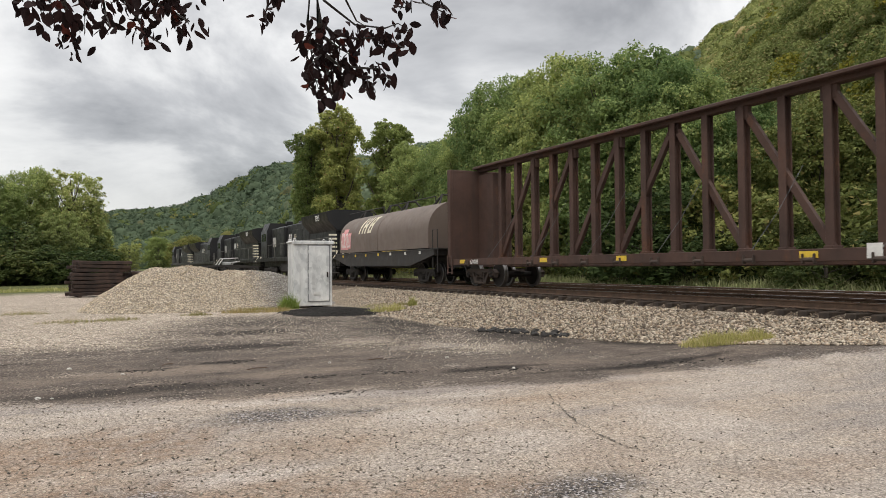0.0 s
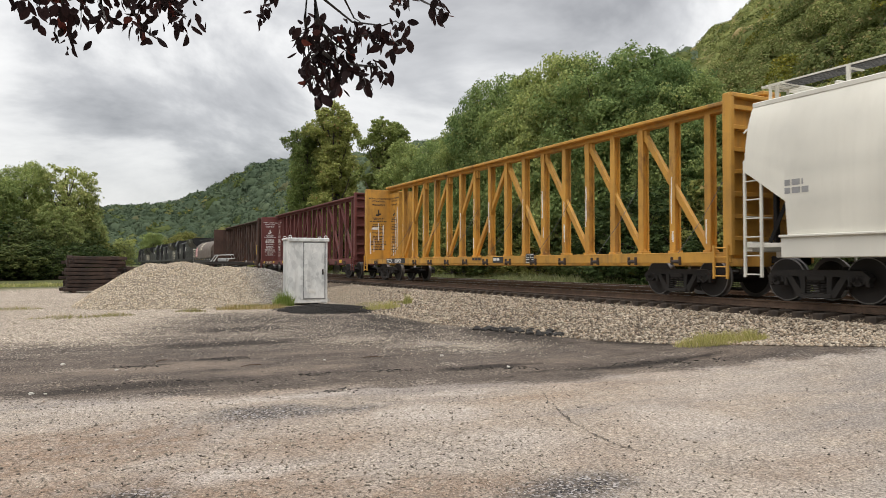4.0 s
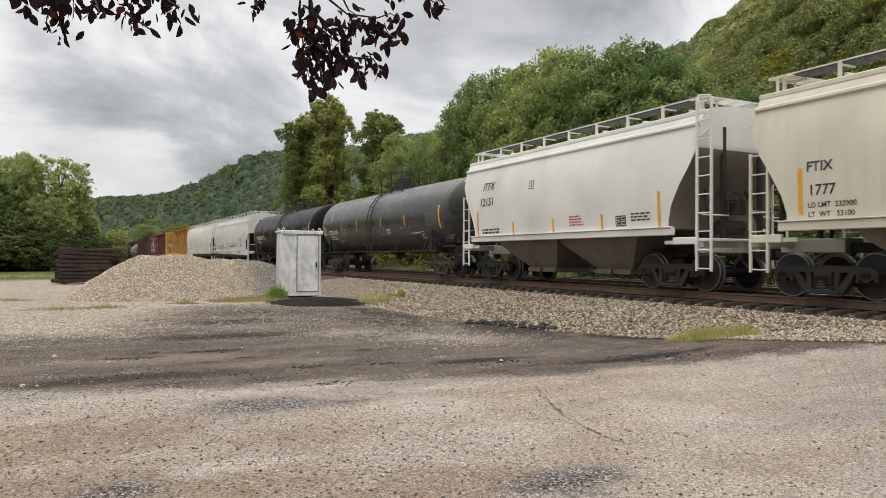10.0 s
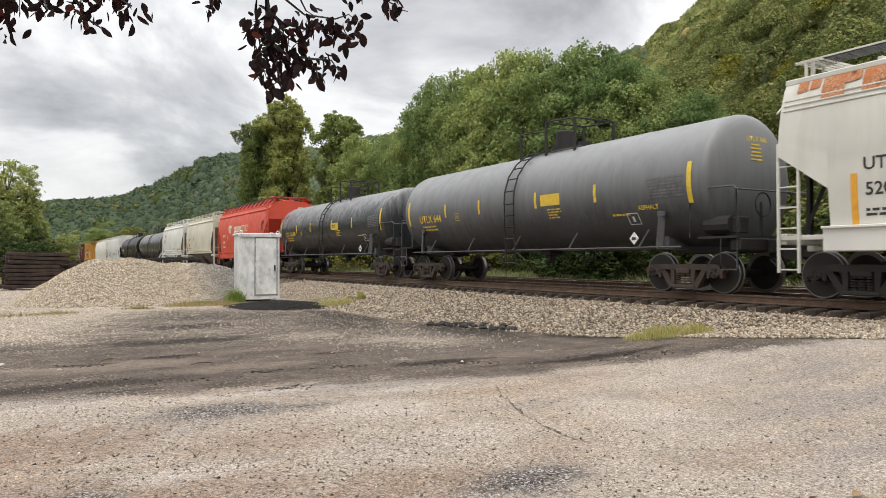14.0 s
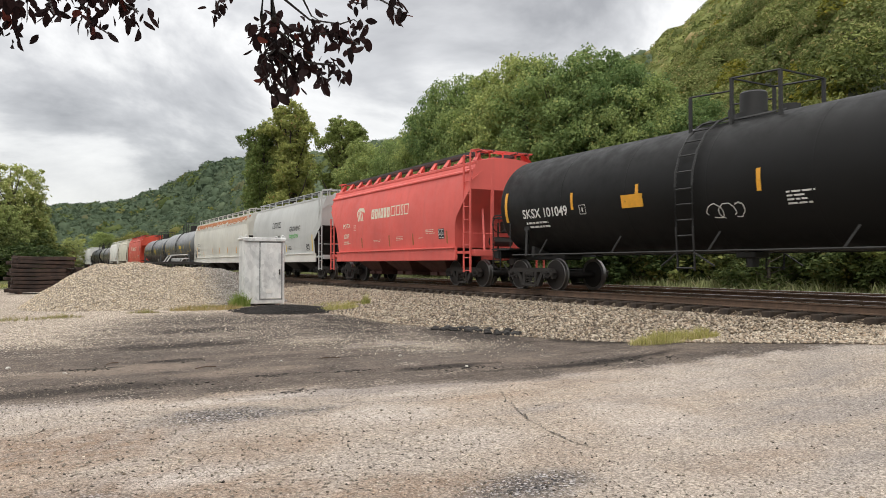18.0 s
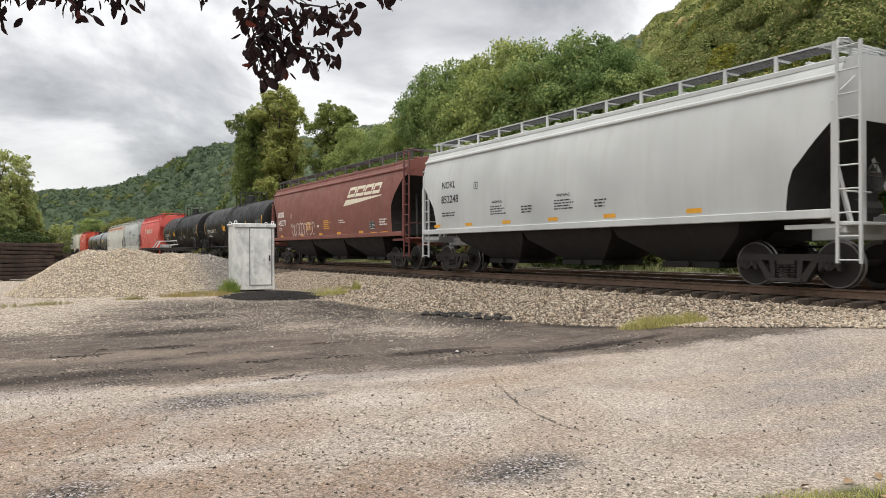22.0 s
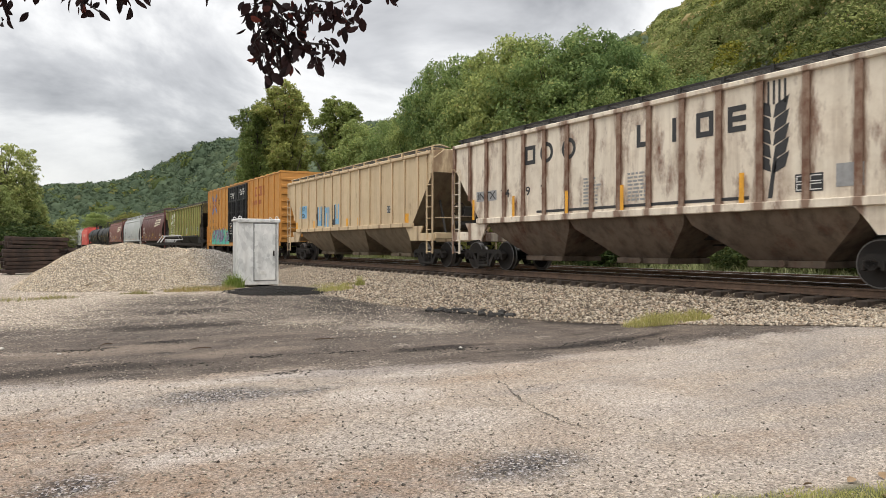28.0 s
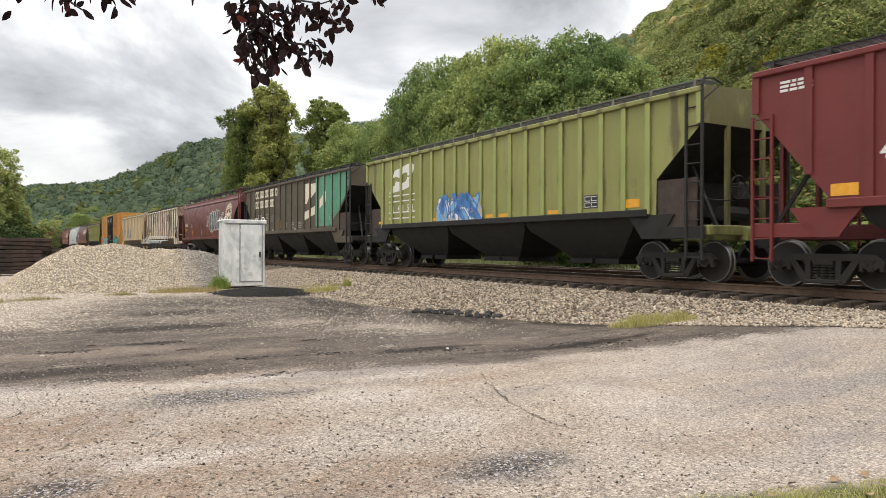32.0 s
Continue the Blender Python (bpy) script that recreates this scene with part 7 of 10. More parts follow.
def build_trees():
    g = "trees behind the tracks"
    dark, green = "tall dark green deciduous tree behind the tracks", "full green deciduous tree behind the tracks"
    plant("tall_a", 15.5, 86, 11.0, dark, g, 0.85)
    plant("tall_b", 17.8, 84, 12.8, dark, g, 1.05)
    plant("tall_b", 21.5, 80, 11.9, dark, g, 1.1)
    for az, d, el, kind, w in ((23.9, 74, 10.0, "broad_b", 0.9), (26.1, 70, 10.4, "broad_c", 0.7), (28.0, 62, 11.9, "broad_b", 0.75), (29.6, 60, 13.7, "broad_c", 0.7), (31.2, 57, 14.8, "broad_a", 0.8),
                               (33.0, 54, 14.5, "broad_c", 0.8), (34.7, 51, 15.3, "broad_b", 0.85), (36.4, 49, 16.4, "broad_a", 0.85), (39.2, 47, 16.7, "broad_c", 0.9), (41.3, 46, 16.2, "broad_b", 0.9), (43.6, 44, 15.4, "broad_a", 0.85),
                               (45.4, 43, 14.3, "broad_c", 0.9), (48.3, 42, 12.6, "broad_a", 1.0), (51.0, 41, 10.6, "broad_b", 1.1), (35.5, 60, 14.2, "broad_c", 1.0), (42.0, 56, 14.8, "broad_b", 1.1)):
        plant(kind, az, d, el, green, g, w)
    for az, d, el in ((53.2, 40, 11.8), (55.8, 41, 12.2), (58.5, 40, 11.0), (61.5, 38, 11.5), (65, 36, 11)):
        plant("olive", az, d, el, "olive-green brushy tree at the foot of the hill", g, 1.0)
    # lower growth that closes the view under the crowns
    rng = random.Random(8)
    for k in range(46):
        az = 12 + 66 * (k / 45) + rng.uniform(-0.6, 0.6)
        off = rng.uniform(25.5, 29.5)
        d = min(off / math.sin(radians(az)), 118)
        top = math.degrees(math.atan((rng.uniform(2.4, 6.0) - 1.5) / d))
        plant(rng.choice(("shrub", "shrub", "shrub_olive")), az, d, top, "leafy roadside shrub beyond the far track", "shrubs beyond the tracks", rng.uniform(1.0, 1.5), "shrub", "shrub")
    g = "trees beyond the yard"
    for az, d, el, kind, w in ((-1.35, 92, 7.2, "airy", 1.05), (-0.6, 93, 5.4, "airy", 0.9), (-2.3, 88, 4.4, "airy", 1.0), (-1.3, 87, 3.2, "airy", 1.0), (-4.2, 92, 7.2, "broad_a", 0.8), (-6.2, 90, 6.4, "broad_b", 1.0), (-0.4, 104, 3.9, "broad_c", 0.9), (-2.4, 95, 4.6, "broad_b", 1.0),
                               (-5.0, 84, 3.2, "shrub", 1.2), (-1.5, 90, 3.0, "shrub", 1.3), (-8, 82, 3.0, "shrub", 1.3), (-3.2, 86, 2.6, "shrub", 1.5), (-6.5, 86, 3.0, "shrub", 1.5), (-0.4, 92, 2.2, "shrub_olive", 1.5), (2.2, 190, 2.0, "airy", 1.3), (-10, 84, 3, "shrub", 1.5), (-7.2, 78, 1.6, "shrub", 1.8), (-5.6, 79, 1.8, "shrub", 1.8), (-4.0, 80, 1.6, "shrub", 1.8), (-2.3, 81, 1.7, "shrub", 1.8), (-0.7, 83, 1.6, "shrub", 1.8), (4.2, 210, 2.4, "broad_a", 1.3), (6.3, 200, 2.6, "olive", 1.3)):
        plant(kind, az, d, el, "green deciduous tree at the edge of the yard", g, w)


build_trees()


# ---- the wooded hills ----
SKYLINE = [(-180, 5, 700), (-120, 6, 600), (-60, 5, 800), (-20, 3.9, 1500), (0.8, 4.0, 1500), (5, 4.4, 1250), (7.7, 5.3, 1000), (11.4, 7.5, 800), (13.5, 8.3, 700), (20, 9.0, 560), (30, 11.0, 430),
           (40, 13.4, 340), (45, 16.3, 300), (47.75, 17.8, 290), (50, 19.4, 285), (55, 22.5, 290), (65, 24, 290), (90, 24, 300), (140, 12, 450), (180, 5, 700)]


def hill_z(az, r):
    a = [p[0] for p in SKYLINE]
    el, far = np.interp(az, a, [p[1] for p in SKYLINE]), np.interp(az, a, [p[2] for p in SKYLINE])
    top = far * np.tan(np.radians(el)) - 5
    start = np.interp(az, [-180, 0, 8, 20, 60, 180], [250, 450, 340, 120, 40, 120])
    t = np.clip((r - start) / (far - start), 0, 1)
    z = top * (t ** 0.9) * np.where(r > far, np.maximum(0.4, 1 - (r - far) / far * 0.5), 1)
    return z + np.where(t > 0.05, 0.035 * top * fields(az * 4.0, r / 18.0, 14, 41, 3), 0)


def build_hills():
    az = np.concatenate([np.arange(-180, -12, 6), np.arange(-12, 70, 0.8), np.arange(70, 181, 6)])
    rr = np.concatenate([np.arange(40, 320, 8), np.geomspace(320, 2600, 46)])
    A, Rr = np.meshgrid(az, rr)
    a, r = A.ravel(), Rr.ravel()
    z = hill_z(a, r) - 0.6
    x, y = r * np.sin(np.radians(a)), r * np.cos(np.radians(a))
    n = len(az)
    i = (np.arange(len(rr) - 1)[:, None] * n + np.arange(n - 1)[None, :]).ravel()
    f = np.stack([i, i + 1, i + 1 + n, i + n], 1)
    f = f[(z[f] > 0.2).any(1)]
    me = cloud_mesh("hillside", np.stack([x, y, z], 1), f, [plain("forest_floor", (0.035, 0.042, 0.02), 0.95, 0, 0.3, 0.05)], smooth=True)
    tagged(new("hillside", me), "steep hillsides under woods round the valley", "hill", kind="structure")
    # crowns all over the slopes, each a cluster of leafy tufts
    rng = np.random.RandomState(77)
    groups = [("foot", 45, 67, 56, 160, 380, 900, 2.5), ("near", 40, 68, 150, 310, 2100, 130, 2.7), ("left", 0, 16, 220, 820, 2000, 90, 5.2), ("far", -16, 13, 500, 1560, 2600, 75, 8.5), ("gap", 9, 46, 110, 660, 2000, 55, 4.2)]
    for name, a0, a1, r0, r1, count, per, size in groups:
        a = a0 + (a1 - a0) * rng.rand(count)
        r = np.sqrt(r0 ** 2 + (r1 ** 2 - r0 ** 2) * rng.rand(count))
        z = hill_z(a, r)
        keep = (z > 1.0) & ((a < 38) | (np.degrees(np.arctan2(z, r)) > np.interp(a, [38, 48, 53], [8.5, 5.5, 0.5])))
        a, r, z = a[keep], r[keep], z[keep]
        c = np.stack([r * np.sin(np.radians(a)), r * np.cos(np.radians(a)), z], 1)
        m = len(c)
        d = rng.normal(size=(m, per, 3))
        d /= np.linalg.norm(d, axis=2)[..., None]
        d[..., 2] = np.abs(d[..., 2])
        s = size * rng.uniform(0.7, 1.3, (m, 1, 1))
        pos = c[:, None] + d * s * np.array([1, 1, 1.25]) * (0.8 + 0.2 * rng.rand(m, per, 1)) + np.array([0, 0, 1.5])
        v, f = leaf_points(rng, pos.reshape(-1, 3), (s * (0.12 if name == "foot" else 0.19 if name != "far" else 0.26) * np.ones((m, per, 1))).ravel() * rng.uniform(0.6, 1.3, m * per), d.reshape(-1, 3))
        kind = rng.choice(3, m, p=[0.72, 0.23, 0.05] if name == "foot" else [0.74, 0.2, 0.06] if name == "near" else [0.86, 0.135, 0.005])
        if name == "foot":
            hv, hf = np.zeros((0, 3)), np.zeros((0, 3), int)
        else:
            hv, hf = leafy_cores(rng, c + np.array([0, 0, 1.5]), s[:, 0] * np.array([0.86, 0.86, 1.08]), 0.22)
        f = np.concatenate([f, hf + len(v)])
        v = np.concatenate([v, hv])
        me = cloud_mesh("woods", v, f, [M["leaf_hazy" if name in ("far", "gap", "left") else "leaf_far"], M["leaf_olive"], M["leaf_yellow"]], slots=np.concatenate([np.repeat(kind, per), np.repeat(kind, len(hf) // m)]))
        tagged(new("woods", me), "mixed green and olive woods on the hillside", "woods", kind="stuff")


build_hills()


# ---- grass ----
def grass(name, spots, count, h, mats, label, seed, blade=0.012, stuff=True):
    """Blades of grass round the spots (x, y, rx, ry)."""
    rng = np.random.RandomState(seed)
    P0, W, H = [], [], []
    for x, y, rx, ry in spots:
        k = count
        a, r = rng.rand(k) * 6.283, rng.rand(k) ** 0.6
        P0.append(np.stack([x + rx * r * np.cos(a), y + ry * r * np.sin(a)], 1))
        H.append(h * (1.15 - 0.75 * r) * rng.uniform(0.5, 1.2, k))
    p, hh = np.concatenate(P0), np.concatenate(H)
    z = ground_z(p[:, 0], p[:, 1]) - 0.01
    n = len(p)
    a = rng.rand(n) * 6.283
    side = np.stack([np.cos(a), np.sin(a), np.zeros(n)], 1) * blade
    lean = np.stack([rng.normal(size=n), rng.normal(size=n), np.zeros(n)], 1) * (0.3 * hh)[:, None]
    b = np.stack([p[:, 0], p[:, 1], z], 1)
    up = np.stack([np.zeros(n), np.zeros(n), hh], 1)
    v = np.stack([b - side, b + side, b + lean * 0.35 + up * 0.6 + side * 0.6, b + lean + up * 0.95, b + lean * 0.35 + up * 0.6 - side * 0.6], 1).reshape(-1, 3)
    i = 5 * np.arange(n)[:, None]
    f = np.concatenate([np.hstack([i, i + 1, i + 2, i + 4]), np.hstack([i + 4, i + 2, i + 3, i + 3])])
    me = bpy.data.meshes.new(name)
    me.from_pydata(v.tolist(), [], [tuple(q) if q[2] != q[3] else tuple(q[:3]) for q in f.tolist()])
    for m in mats:
        me.materials.append(m)
    return tagged(new(name, me), label, "grass", kind="stuff")


M["grass"] = leaf_material("fresh_grass", (0.24, 0.27, 0.08), (0.46, 0.47, 0.18), (0.55, 0.5, 0.26), 0.3)
M["fresh"] = leaf_material("bright_grass", (0.2, 0.27, 0.05), (0.4, 0.48, 0.12), (0.5, 0.48, 0.2), 0.15)
M["tall_weed"] = leaf_material("tall_weeds", (0.17, 0.20, 0.085), (0.38, 0.41, 0.19), (0.44, 0.41, 0.24), 0.2)
M["straw"] = leaf_material("dry_grass", (0.26, 0.22, 0.08), (0.5, 0.42, 0.2), (0.3, 0.33, 0.1), 0.3)
grass("grass_tuft", [(9.75, 9.35, 0.62, 0.36), (10.1, 9.15, 0.6, 0.34), (10.45, 9.0, 0.45, 0.26)], 800, 0.26, [M["grass"]], "fresh green grass tuft growing in gravel", 1, 0.005)
grass("grass_tuft", [(6.25, 26.0, 0.30, 0.25), (6.45, 25.9, 0.25, 0.22)], 420, 0.6, [M["fresh"]], "bright green grass tuft beside the cabinet", 6, 0.008)
grass("grass_tuft", [(8.35, 21.9, 0.55, 0.3), (8.75, 21.6, 0.35, 0.25)], 420, 0.3, [M["grass"]], "yellow-green grass tuft at the foot of the ballast", 21, 0.006)
grass("grass_tuft", [(9.7, 22.4, 0.16, 0.14)], 300, 0.42, [M["grass"]], "upright grass tuft on the ballast bank", 22, 0.006)
grass("dry_grass", [(5.0, 24.3, 0.9, 0.35), (4.3, 24.5, 0.6, 0.3), (5.7, 24.6, 0.5, 0.3)], 420, 0.24, [M["straw"]], "dry tan grass before the gravel heap", 23, 0.006)
grass("weed_patch", [(5.5, 25.9, 0.8, 0.4), (5.0, 25.8, 0.7, 0.3), (8.9, 24.2, 1.0, 0.4), (9.6, 23.2, 0.5, 0.4), (-0.6, 22.5, 1.0, 0.5), (0.6, 22.9, 0.6, 0.4), (-2.2, 27.5, 0.9, 0.5), (2.9, 24.0, 0.5, 0.2), (10.0, 9.2, 0.8, 0.35), (9.8, 9.4, 0.6, 0.3)], 330, 0.17, [M["straw"], M["grass"]], "thin yellow-green weeds in gravel", 2, 0.005)
grass("grass_verge", [(3.3, 2.68, 0.45, 0.28), (3.9, 2.5, 0.5, 0.28), (4.6, 2.3, 0.6, 0.28), (5.3, 2.1, 0.6, 0.3), (4.2, 2.1, 0.9, 0.3)], 1700, 0.06, [M["grass"]], "short lawn grass beside the pavement", 3, 0.004)
grass("rough_grass", [(23.4 + 0.4 * k % 3, 8 + 2.6 * k, 2.8, 2.2) for k in range(26)], 700, 0.75, [M["tall_weed"]], "tall weeds beyond the far track", 4, 0.03)
grass("rough_grass", [(-7.5 + 2.2 * k, 56 + 0.6 * k, 2.2, 3.0) for k in range(7)], 420, 0.3, [M["grass"]], "mown green grass beyond the yard", 5, 0.03)


def fallen_leaves():
    brown = plain("fallen_leaf", (0.30, 0.2, 0.11), 0.8, 0, 0.4, 20)
    rng = random.Random(5)
    for k in range(14):
        x = 3.15 + rng.random() * 2.2
        y = 3.02 - 0.30 * (x - 3.2) + rng.uniform(-0.3, 0.12)
        mb = MB()
        pts = [(0, -0.035), (0.022, -0.014), (0.025, 0.014), (0, 0.042), (-0.025, 0.014), (-0.022, -0.014)]
        mb.face([(a, b, 0.012 * math.cos(b * 30) + 0.2 * abs(a)) for a, b in pts])
        ob = tagged(new("fallen_leaf", mb.mesh("fallen_leaf", brown, 0)), "curled brown fallen leaf", "leaf", "fallen leaves")
        ob.matrix_world = pose(x, y, float(ground_z(np.array(x), np.array(y))) + 0.015, rng.uniform(-20, 20), rng.uniform(-20, 20), rng.uniform(0, 360))


fallen_leaves()


# ---- the purple-leaved tree whose branches hang over the camera ----
def ahead(px, py, dist):
    """A place dist metres ahead, by its bearing and elevation in degrees."""
    a, b = radians(px), radians(py)
    return Vector((dist * math.sin(a) * math.cos(b), dist * math.cos(a) * math.cos(b), 1.5 + dist * math.sin(b)))


def build_overhang():
    rng = np.random.RandomState(19)
    tree = thing("purple_leaf_tree", "purple-leaved tree whose twigs hang into view from above", "tree", "", pose(0, 0, 0))
    bark = plain("dark_twig_bark", (0.03, 0.024, 0.022), 0.85, 0, 0.3, 12, 0.4)
    leafm = leaf_material("purple_leaves", (0.012, 0.0075, 0.0075), (0.036, 0.02, 0.017), (0.13, 0.05, 0.025), 0.07, 0.5, 0.3)
    wood, leaves_at = MB(), []
    root = Vector((-3.4, -1.2, 0))
    fork = Vector((-3.0, -0.6, 3.3))
    wood.tube([root + Vector((0, 0, -0.1)), root + Vector((0.1, 0.15, 1.6)), fork], [0.24, 0.19, 0.15], 12)
    D = 3.6

    def hang(points, r, dist=D):
        pts = [ahead(a, e, dist + 0.25 * math.sin(i * 1.7 + a)) for i, (a, e) in enumerate(points)]
        wood.tube(pts, [r * (1 - 0.75 * i / (len(pts) - 1)) for i in range(len(pts))], 6)
        return pts

    def leafy(pts, n, spread=0.05, size=0.085, first=0.0):
        for _ in range(n):
            t = first + (1 - first) * rng.rand()
            k = t * (len(pts) - 1)
            i = min(int(k), len(pts) - 2)
            p = pts[i].lerp(pts[i + 1], k - i) + Vector(rng.normal(size=3) * spread)
            leaves_at.append((p, size * rng.uniform(0.65, 1.2)))
    leafy(hang([(-5.01, 20.95), (-5.00, 19.21), (-4.65, 18.02)], 0.012), 20, 0.024, 0.062, 0.2)
    leafy(hang([(-2.25, 22.16), (-2.23, 18.59), (-1.68, 17.20), (-2.38, 15.31)], 0.014), 65, 0.045, 0.062, 0.1)
    leafy(hang([(-3.99, 21.14), (-3.63, 18.73), (-3.27, 16.97)], 0.01), 28, 0.036, 0.062, 0.3)
    leafy(hang([(-0.44, 22.12), (-0.79, 18.80), (-0.78, 16.57)], 0.01), 37, 0.030, 0.062, 0.2)
    leafy(hang([(-0.07, 21.82), (0.51, 18.24), (0.88, 17.16)], 0.01), 23, 0.018, 0.062, 0.35)
    leafy(hang([(1.05, 22.36), (1.63, 19.51), (2.59, 18.13), (3.44, 16.88), (4.35, 16.38)], 0.012), 43, 0.027, 0.062, 0.3)
    leafy(hang([(2.19, 22.17), (3.36, 19.36), (4.94, 18.78), (6.34, 18.15)], 0.012), 54, 0.036, 0.062, 0.2)
    leafy(hang([(5.33, 22.60), (6.34, 20.47), (8.18, 20.35)], 0.01), 18, 0.018, 0.062, 0.3)
    leafy(hang([(4.33, 22.10), (4.93, 20.31), (5.74, 18.67)], 0.01), 26, 0.024, 0.062, 0.3)
    leafy(hang([(11.99, 23.22), (12.16, 19.75), (11.77, 18.60)], 0.01), 14, 0.022, 0.062, 0.6)
    leafy(hang([(13.29, 22.94), (12.85, 20.58), (13.72, 20.33)], 0.008), 11, 0.026, 0.062, 0.3)
    leafy(hang([(21.77, 24.11), (22.43, 20.98), (23.11, 20.19)], 0.01), 18, 0.033, 0.062, 0.4)
    leafy(hang([(22.22, 23.73), (24.48, 20.40), (26.29, 19.58)], 0.01), 14, 0.027, 0.062, 0.75)
    leafy(hang([(15.71, 22.95), (16.14, 18.79), (16.27, 17.17), (16.70, 15.38), (17.09, 13.72)], 0.016), 89, 0.033, 0.062, 0.35)
    leafy(hang([(15.42, 21.05), (15.21, 18.71), (15.42, 17.15), (15.72, 14.95), (16.06, 13.87)], 0.008), 41, 0.028, 0.062, 0.3)
    leafy(hang([(16.14, 18.79), (17.17, 18.04), (19.07, 17.68), (21.35, 17.88), (22.82, 17.08)], 0.01), 75, 0.028, 0.062, 0.12)
    leafy(hang([(16.70, 17.64), (17.77, 16.91), (18.64, 16.48)], 0.006), 29, 0.024, 0.062, 0.1)
    leafy(hang([(16.70, 16.36), (17.60, 15.73), (19.38, 15.54), (21.05, 15.49), (21.76, 14.56)], 0.009), 41, 0.026, 0.062, 0.1)
    leafy(hang([(17.60, 15.73), (17.86, 15.08), (17.61, 14.12)], 0.006), 18, 0.022, 0.062, 0.1)
    leafy(hang([(19.38, 15.54), (19.86, 14.77), (20.04, 14.07)], 0.006), 15, 0.017, 0.062, 0.2)
    leafy(hang([(16.48, 20.37), (18.94, 18.71), (21.35, 18.52), (22.41, 18.89), (23.39, 18.24)], 0.006), 15, 0.017, 0.062, 0.35)
    leafy(hang([(17.77, 21.24), (19.07, 18.99), (19.77, 18.64)], 0.006), 8, 0.022, 0.062, 0.5)
    leafy(hang([(16.27, 16.41), (15.30, 15.54), (15.13, 15.04)], 0.004), 7, 0.011, 0.062, 0.4)
    leafy(hang([(16.06, 14.77), (15.13, 14.06)], 0.003), 3, 0.007, 0.062, 0.8)
    leafy(hang([(16.92, 13.79), (16.07, 13.00)], 0.003), 3, 0.007, 0.062, 0.6)
    leafy(hang([(15.42, 17.95), (14.79, 17.26)], 0.003), 3, 0.009, 0.062, 0.6)
    # the limb that carries them, up out of view
    top = ahead(12.5, 27, D)
    mid = ahead(-4, 34, 3.0)
    wood.tube([fork, Vector((-1.8, 0.9, 4.2)), mid, ahead(5, 30, D), top], [0.11, 0.08, 0.055, 0.04, 0.02], 8)
    wood.tube([mid, ahead(-2, 27, D), ahead(-1, 21, D)], [0.04, 0.025, 0.012], 6)
    wood.tube([top, ahead(17, 24, D), ahead(22, 21, D)], [0.02, 0.015, 0.01], 6)
    # the rest of the crown, overhead and behind
    for end in ((-4.6, -2.2, 5.6), (-2.0, -2.8, 5.9), (-4.8, 0.6, 5.5), (-1.4, -1.4, 6.3), (-3.4, -3.4, 4.9), (-5.4, -0.8, 4.8)):
        q = Vector(end)
        way = [fork, fork.lerp(q, 0.5) + Vector((0.1, -0.1, 0.25)), q]
        wood.tube(way, [0.09, 0.055, 0.02], 7)
        for _ in range(5):
            p = fork.lerp(q, rng.uniform(0.45, 1.0))
            tip = p + Vector((rng.normal() * 0.5, rng.normal() * 0.5 - 0.2, rng.normal() * 0.35))
            tw = [p, p.lerp(tip, 0.5) + Vector((0, 0, 0.06)), tip]
            wood.tube(tw, [0.02, 0.012, 0.006], 5)
            leafy(tw, 34, 0.13, 0.075, 0.2)
    part("limb", wood, bark, tree, smooth=50)
    v, f, n = [], [], 0
    for p, s in leaves_at:
        hangs = Vector((rng.normal() * 0.6, rng.normal() * 0.7, -0.9 + 0.4 * rng.normal())).normalized()
        w = hangs.cross(Vector(rng.normal(size=3))).normalized()
        u = hangs.cross(w)
        c = 0.22 * rng.normal()
        f2 = rng.uniform(0.7, 1.1)
        out = [(0, 0), (0.20 * f2, 0.20), (0.29 * f2, 0.48), (0.20 * f2, 0.78), (0.0, 1.0), (-0.20 * f2, 0.78), (-0.29 * f2, 0.48), (-0.20 * f2, 0.20)]
        mids = [(0, 0.25), (0, 0.5), (0, 0.75)]
        for a, b in out + mids:
            q = p + hangs * (b * s) + w * (a * s) + u * (s * (0.35 * abs(a) + c * b * b))
            v.append(tuple(q))
        m = n + 8
        f += [(n, n + 1, m), (n + 1, n + 2, m + 1, m), (n + 2, n + 3, m + 2, m + 1), (n + 3, n + 4, m + 2), (n, m, n + 7), (n + 7, m, m + 1, n + 6), (n + 6, m + 1, m + 2, n + 5), (n + 5, m + 2, n + 4)]
        n += 11
    part("foliage", MB().raw(v, f).mesh("foliage", leafm, 80), None, tree, "dark purple hanging leaves")


build_overhang()


# ---- the train, from the head backwards ----
M["glass"] = plain("dark_cab_glass", (0.015, 0.018, 0.02), 0.12, 0.0, 0.1, 2)
M["grey_pale"] = plain("faded_white_marking", (0.42, 0.41, 0.38), 0.65, 0.0, 0.2, 8)
M["moss_mark"] = plain("moss_green_patch", (0.2, 0.27, 0.1), 0.6, 0.0, 0.2, 8)
M["violet_pale"] = plain("pale_violet_spray_paint", (0.36, 0.25, 0.46), 0.5, 0.0, 0.25, 8)
M["navy_mark"] = plain("navy_spray_paint", (0.02, 0.025, 0.06), 0.5, 0.0, 0.25, 8)
P = {}
P["loco"] = paint("loco_black", (0.014, 0.014, 0.015), 0.38, 0.3, 0.0, 0.3, (0.03, 0.027, 0.024), spec=0.45)
P["rail_grey"] = plain("grimy_pale_railing", (0.16, 0.155, 0.14), 0.7, 0.0, 0.3, 6)
P["coil_hood"] = paint("coil_hood_brown", (0.15, 0.115, 0.095), 0.55, 0.3, 0.0, 0.4)
P["coil_base"] = paint("coil_base_black", (0.026, 0.024, 0.023), 0.6, 0.4, 0.0, 0.4)
